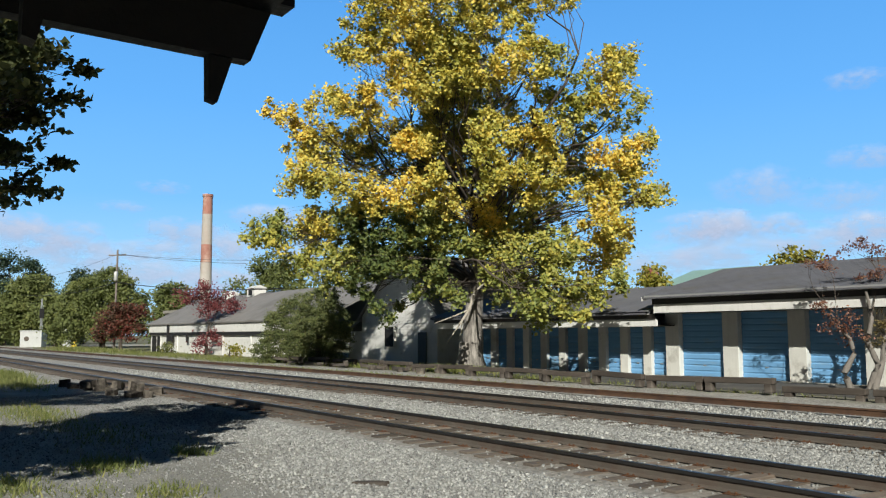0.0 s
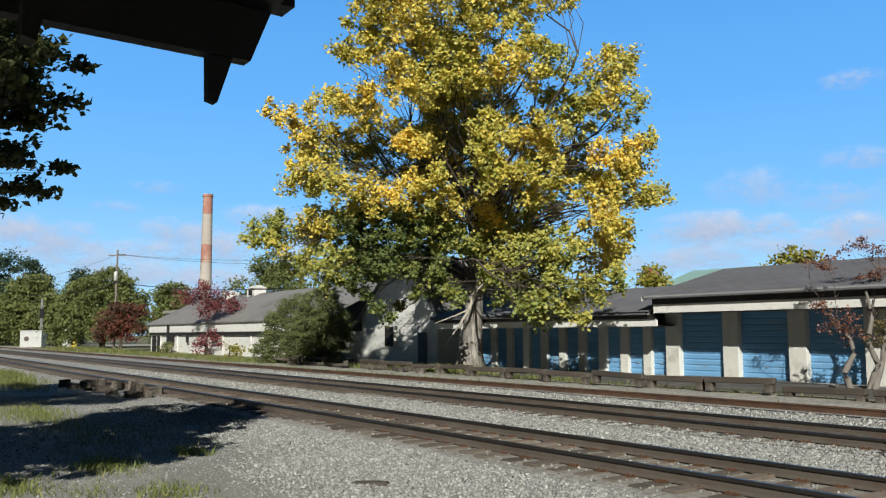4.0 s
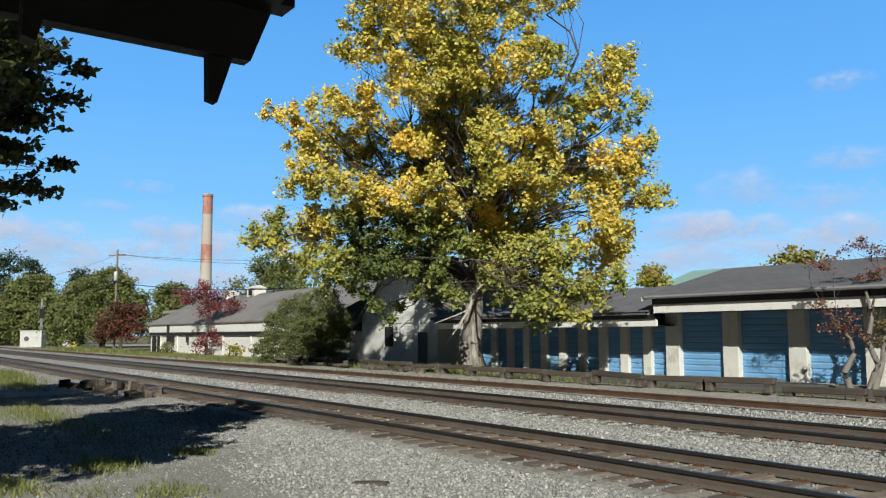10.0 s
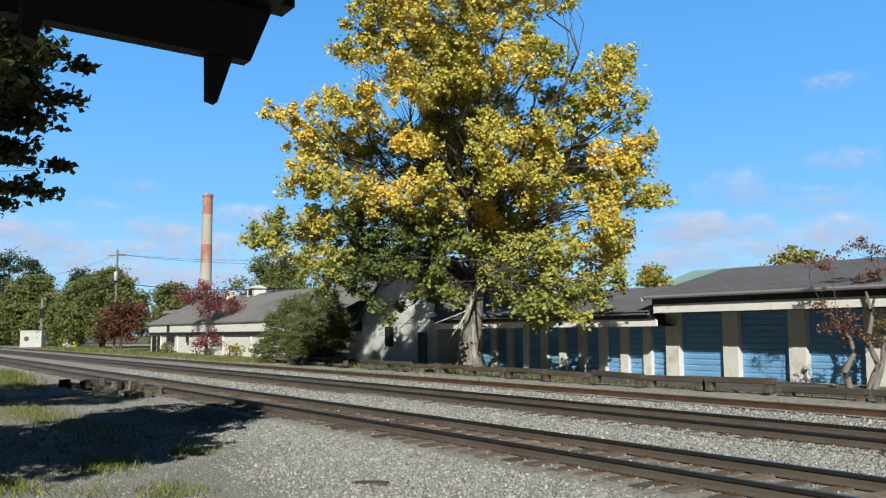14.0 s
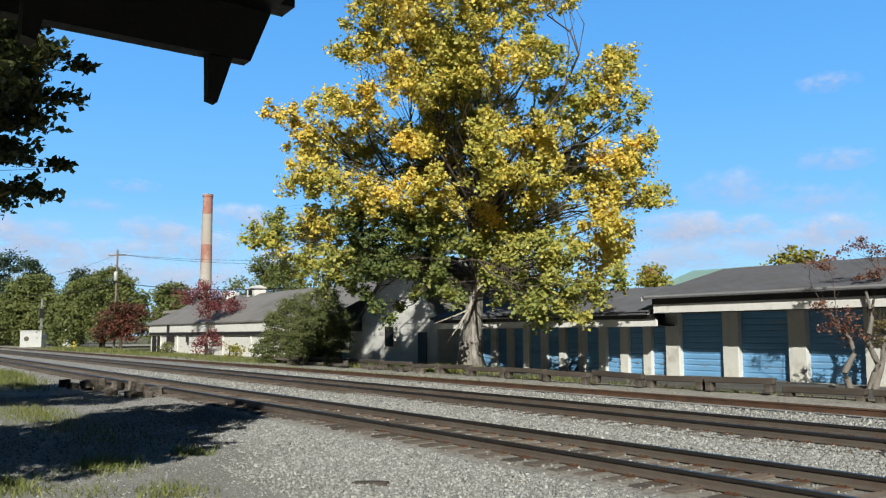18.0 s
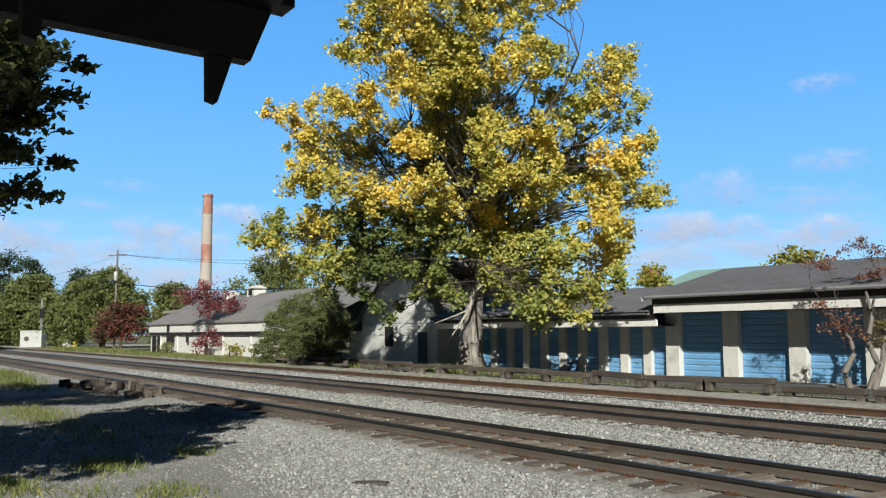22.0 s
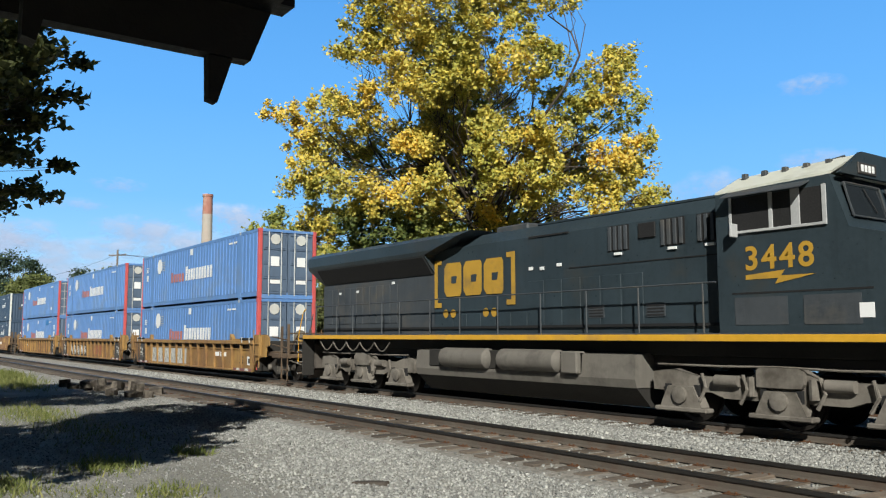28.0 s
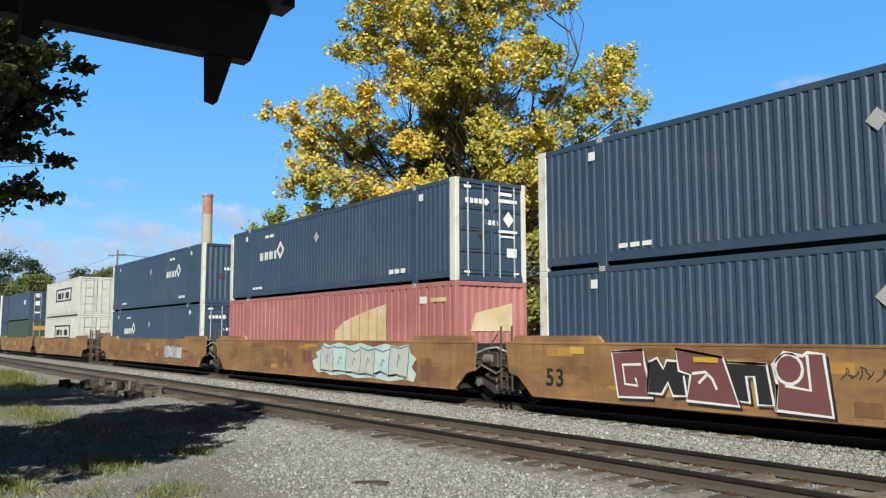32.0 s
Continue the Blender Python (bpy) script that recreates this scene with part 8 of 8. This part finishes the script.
        part("awning", Geo().prism([(s * cw, 4.34), (s * (cw + 0.3), 4.22), (s * (cw + 0.3), 4.24), (s * cw, 4.37)], "x", 7.3, 8.9), M_LOCO_GREY, c, "grey window awning")
        part("mirror", Geo().box(7.45, 7.5, s * (cw + 0.05), s * (cw + 0.25), 3.5, 3.75, 0.01), M_TAG_GREY, c)
        part("cab_step", Geo().box(7.05, 7.2, s * hw, s * 1.45, 2.46, 4.2, 0.02), M_BLACK, c, "dark recess behind the cab")
        part("door_seam", Geo().box(7.3, 9.9, s * cw, s * (cw + 0.008), 2.46, 2.49), M_BLACK, c)
        v = part("louvre", Geo().box(7.35, 8.4, s * cw, s * (cw + 0.01), 1.9, 2.4), M_LOCO_GREY, c)
        part("louvre", Geo().box(8.7, 9.7, s * cw, s * (cw + 0.01), 1.9, 2.4), M_LOCO_GREY, c)
        part("battery_label", Geo().box(9.66, 9.9, s * cw, s * (cw + 0.012), 2.0, 2.24), M_DECAL_WHITE, c, "white square label")
    if number:
        lettering(c, number, 0.60, 7.58, 2.9, -cw - 0.006, gold, "gold cab numeral")
    part("gold_flash", Geo().prism([(7.6, 2.72), (8.25, 2.72), (8.18, 2.62), (8.95, 2.76), (8.3, 2.76), (8.38, 2.86), (7.6, 2.8)], "y", -cw - 0.01, -cw - 0.004), gold, c, "gold lightning flash")
    # nose
    nose = Geo().prism([(-1.16, 1.765), (-1.16, 3.08), (-0.5, 3.40), (0.5, 3.40), (1.16, 3.08), (1.16, 1.765)], "x", 10.353, 10.95)
    for s in (-1, 1):
        nose.add([(10.353, s * 1.16, 1.765), (10.353, s * 1.5, 1.765), (10.90, s * 1.16, 1.765), (10.353, s * 1.16, 3.07), (10.353, s * 1.5, 2.96), (10.90, s * 1.16, 3.07)], [(0, 1, 2), (1, 2, 5, 4), (0, 1, 4, 3), (3, 4, 5)])
    nz = part("nose", nose, M_LOCO_YELLOW, c, "golden yellow nose")
    part("nose_top", Geo().prism([(-1.18, 3.076), (-1.18, 3.09), (-0.5, 3.42), (0.5, 3.42), (1.18, 3.09), (1.18, 3.076), (0.5, 3.404), (-0.5, 3.404)], "x", 10.34, 10.90), paint, nz, "dark blue top of the nose")
    part("nose_door", Geo().box(10.95, 10.975, -0.5, 0.15, 1.85, 3.12, 0.01), M_LOCO_YELLOW, nz)
    part("door_window", Geo().lathe([(0.16, 10.976), (0.16, 10.985)], (0, -0.3, 2.95), "x", 12), M_BLACK, nz, "dark round window")
    part("grab_iron", Geo().path([(10.98, -0.55, 2.0), (11.1, -0.57, 2.1), (11.1, -0.57, 2.9), (10.98, -0.55, 3.0)], 0.018, 6), M_LOCO_YELLOW, nz)
    part("nose_rail", Geo().path([(11.02, -0.95, 1.8), (11.05, -0.95, 2.55), (11.05, 0.95, 2.55), (11.02, 0.95, 1.8)], 0.022, 7), M_LOCO_YELLOW, nz)
    part("coupling_cable", Geo().path([(11.0, 0.35, 2.35), (11.12, 0.2, 2.1), (11.1, -0.1, 1.95)], 0.03, 6), M_UNDER, nz)
    part("nose_mark", Geo().box(10.976, 10.985, 0.1, 0.65, 2.55, 2.66), paint, nz, "dark blue mark")
    part("headlight_box", Geo().box(10.93, 11.0, 0.18, 0.48, 2.75, 3.22, 0.02), M_LOCO_YELLOW, nz)
    for z in (2.86, 3.1):
        part("headlight", Geo().lathe([(0.09, 11.002), (0.085, 11.02)], (0, 0.33, z), "x", 14), M_LAMP if lead else M_TAG_GREY, nz, "round headlight")
    ws = part("windshield", Geo().add([(9.514, -1.3, 3.72), (9.514, -0.12, 3.72), (9.36, -0.12, 4.26), (9.36, -1.3, 4.26)], [(0, 1, 2, 3)]).add([(9.514, 0.12, 3.72), (9.514, 1.3, 3.72), (9.36, 1.3, 4.26), (9.36, 0.12, 4.26)], [(0, 1, 2, 3)]), M_CABGLASS, c, "dark sloping windshield")
    for y in (-0.9, 0.9):
        nb = part("number_board", Geo().box(9.44, 9.47, y * 0.72 - 0.3, y * 0.72 + 0.3, 4.46, 4.66, 0.01), M_PANEL_DARK, c, "dark number board with pale figures")
        for k in range(4):
            part("number_bar", Geo().box(9.47, 9.476, y * 0.72 - 0.22 + 0.12 * k, y * 0.72 - 0.14 + 0.12 * k, 4.50, 4.62), M_DECAL_WHITE, nb)
    for y0, y1 in ((-1.3, -0.12), (0.12, 1.3)):
        part("windshield_frame", Geo().path([(9.529, y0, 3.70), (9.529, y1, 3.70), (9.375, y1, 4.28), (9.375, y0, 4.28), (9.529, y0, 3.70)], 0.022, 5), M_LOCO_GREY, ws)
        part("wiper", Geo().tube((9.40, (y0 + y1) / 2, 4.22), (9.53, (y0 + y1) / 2 + 0.2, 3.80), 0.012, None, 5), M_BLACK, ws)
    # pilot, steps, couplers
    for e in (1, -1):
        x = 10.6 if e > 0 else -10.5
        part("pilot", Geo().prism([(x, 0.55), (x + e * 0.45, 0.5), (x + e * 0.7, 0.2), (x + e * 0.6, 0.16), (x + e * 0.3, 0.45), (x + e * 0.3, 1.5), (x, 1.5)], "y", -1.3 if e > 0 else -1.0, 1.3 if e > 0 else 1.0), M_PILOT, c, "grimy snow plow pilot")
        part("anticlimber", Geo().box(x, x + e * 0.35, -1.1, 1.1, 1.4, 1.62, 0.03), M_UNDER, c)
        coupler(c, x + e * 0.2, e)
        part("buffer_beam", Geo().box(x + e * 0.3, x + e * 0.36, -1.3, 1.3, 0.95, 1.56, 0.02), M_UNDER, c, "oily black buffer beam")
        for k in range(7):
            q = -1.05 + 0.35 * k
            part("air_hose", Geo().path([(x + e * 0.36, q, 1.35), (x + e * 0.56, q + 0.05, 1.05), (x + e * 0.52, q - 0.04, 0.72)], 0.032, 6), M_BLACK, c)
        part("plow_rib", Geo().box(x + e * 0.5, x + e * 0.62, -0.06, 0.06, 0.2, 0.6, 0.01), M_PILOT, c)
        for q in (-0.75, 0.75):
            part("plow_opening", Geo().prism([(q - 0.28, 0.62), (q + 0.28, 0.62), (q + 0.24, 0.92), (q - 0.24, 0.92)], "x", x + e * 0.30, x + e * 0.47), M_BLACK, c, "dark opening in the plow")
        part("end_walkway", Geo().box(x - e * 0.2, x + e * 0.3, -1.0, 1.0, 1.62, 1.70, 0.01), M_LOCO_GREY, c)
        for s in (-1, 1):
            st = part("step_well", Geo().box(x + e * 0.04, x + e * 0.1, s * 1.05, s * 1.5, 0.3, 1.6, 0.01), M_UNDER, c, "corner steps")
            for z in (0.36, 0.74, 1.12, 1.48):
                part("step", Geo().box(x + e * 0.1, x + e * 0.45, s * 1.08, s * 1.5, z, z + 0.035, 0.006), M_END, st)
                part("step_nosing", Geo().box(x + e * 0.452, x + e * 0.475, s * 1.08, s * 1.5, z - 0.02, z + 0.04), M_TAG_GREY, st, "worn pale step edge")
            part("step_edge", Geo().box(x + e * 0.45, x + e * 0.47, s * 1.08, s * 1.5, 1.46, 1.54), M_SILL, st, "yellow top step edge")
            part("handrail", Geo().path([(x + e * 0.45, s * 1.48, 0.75), (x + e * 0.47, s * 1.46, 1.7), (x + e * 0.25, s * 1.4, 2.55), (x + e * 0.05, s * 1.4, 2.65)], 0.018, 7), M_SILL, c, "yellow handrail")
            part("handrail", Geo().path([(x + e * 0.45, s * 1.05, 0.9), (x + e * 0.47, s * 1.03, 1.7), (x + e * 0.35, s * 0.95, 2.5)], 0.018, 7), M_LOCO_GREY, c, "yellow handrail")
            part("hose", Geo().path([(x + e * 0.32, s * 0.45, 1.1), (x + e * 0.62, s * 0.47, 0.55), (x + e * 0.85, s * 0.4, 0.6)], 0.035, 6), M_UNDER, c)
            if e > 0:
                part("ditch_light", Geo().lathe([(0.11, x + 0.36), (0.1, x + 0.4)], (0, s * 0.95, 1.9), "x", 14), M_LAMP if lead else M_TAG_GREY, c, "ditch light")
    # tank and underfloor
    tank = part("fuel_tank", Geo().prism([(-1.42, 1.3), (-1.46, 0.80), (-1.40, 0.62), (1.40, 0.62), (1.46, 0.80), (1.42, 1.3), (0.9, 1.34), (-0.9, 1.34)], "x", -3.3, 4.85), M_TANK, c, "dusty grey fuel tank")
    # Lower tank split off in black to hold the shade of its undercut.
    part("tank_bottom", Geo().prism([(-1.39, 0.618), (-0.95, 0.20), (0.95, 0.20), (1.39, 0.618)], "x", -3.28, 4.83), M_UNDER, tank, "black underside of the tank, shade put into its colour")
    for s in (-1, 1):
        part("tank_notch", Geo().box(-2.6, 3.3, s * 1.36, s * 1.49, 0.88, 1.34, 0.02), M_UNDER, c)
        for a, b in ((-1.95, 0.15), (0.5, 2.72)):
            part("air_reservoir", Geo().lathe([(0.02, a), (0.17, a + 0.03), (0.26, a + 0.12), (0.26, b - 0.12), (0.17, b - 0.03), (0.02, b)], (0, s * 1.46, 1.13), "x", 16), M_TANK, c, "grey air reservoir", smooth=True)
        part("equipment_box", Geo().box(2.78, 3.3, s * 1.3, s * 1.6, 0.86, 1.36, 0.03), M_TANK, c)
        for k in range(5):
            a = -9.3 + k * 0.9
            part("cable_loop", Geo().path([(a + 0.9 * q / 8, s * 1.42, 1.5 - 0.27 * math.sin(math.pi * q / 8)) for q in range(9)], 0.022, 5), M_TRUCK, c)
        # handrails along the walkway
        xs = [-9.6, -8.1, -7.0, -5.2, -4.2, -2.6, -1.2, 0.4, 2.0, 3.5, 5.0, 6.6]
        for x in xs:
            part("stanchion", Geo().tube((x, s * 1.46, 1.62), (x, s * 1.46, 2.72), 0.02, None, 6), M_LOCO_GREY, c)
        part("walkway_rail", Geo().tube((-9.6, s * 1.46, 2.72), (6.9, s * 1.46, 2.72), 0.02, None, 6), M_LOCO_GREY, c)
        part("walkway_base", Geo().box(-9.7, 6.9, s * 1.10, s * 1.14, 1.9, 1.96), M_BLACK, c)
    loco_truck(c, -6.65)
    loco_truck(c, 8.05)
    return c


def build_train():
    TRAIN.append((make_loco("", True), 31.6, 0))
    TRAIN.append((make_loco("3448", False), 7.9, 0))
    build_wells()
    build_containers()


build_train()

# ---------------------------------------------------------------- what moves
def motions():
    for ob, x29, z in TRAIN:
        walk(ob, [(t, pose(x29 + SPEED * (t - 29.0), TRACK_Y, z)) for t in (0.0, 8.0, 16.0, 22.0, 24.0, 26.0, 28.0, 30.0, 32.0)])
    for ob, x, r in SPIN:
        turn = min(89.0, math.degrees(SPEED / FPS / r))
        rows = [(0.0, pose(x, 0, r))]
        rows += [(22.8 + i / FPS, pose(x, 0, r, 0, turn * i, 0)) for i in range(int(9.2 * FPS) + 1)]
        walk(ob, rows)
    walk(CLOUDS, [(t, pose(0, 0, 1.74, 0, 0, (t - 9.0) * 0.098)) for t in (0.0, 8.0, 16.0, 24.0, 32.0)])
    for boughs, seed, size in SWAY:
        rnd = random.Random(seed)
        for ob in boughs:
            home = ob.matrix_basis.copy()
            a, b, c = (rnd.uniform(0, 6.28) for _ in range(3))
            rows = []
            for i in range(33):
                t = float(i)
                gust = 0.6 + 0.4 * math.sin(0.21 * t + 1.0)
                rows.append((t, home @ pose(0, 0, 0, size * gust * 0.55 * math.sin(1.9 * t + a), size * gust * 0.7 * math.sin(1.45 * t + b), size * gust * 0.4 * math.sin(1.1 * t + c))))
            walk(ob, rows)


motions()
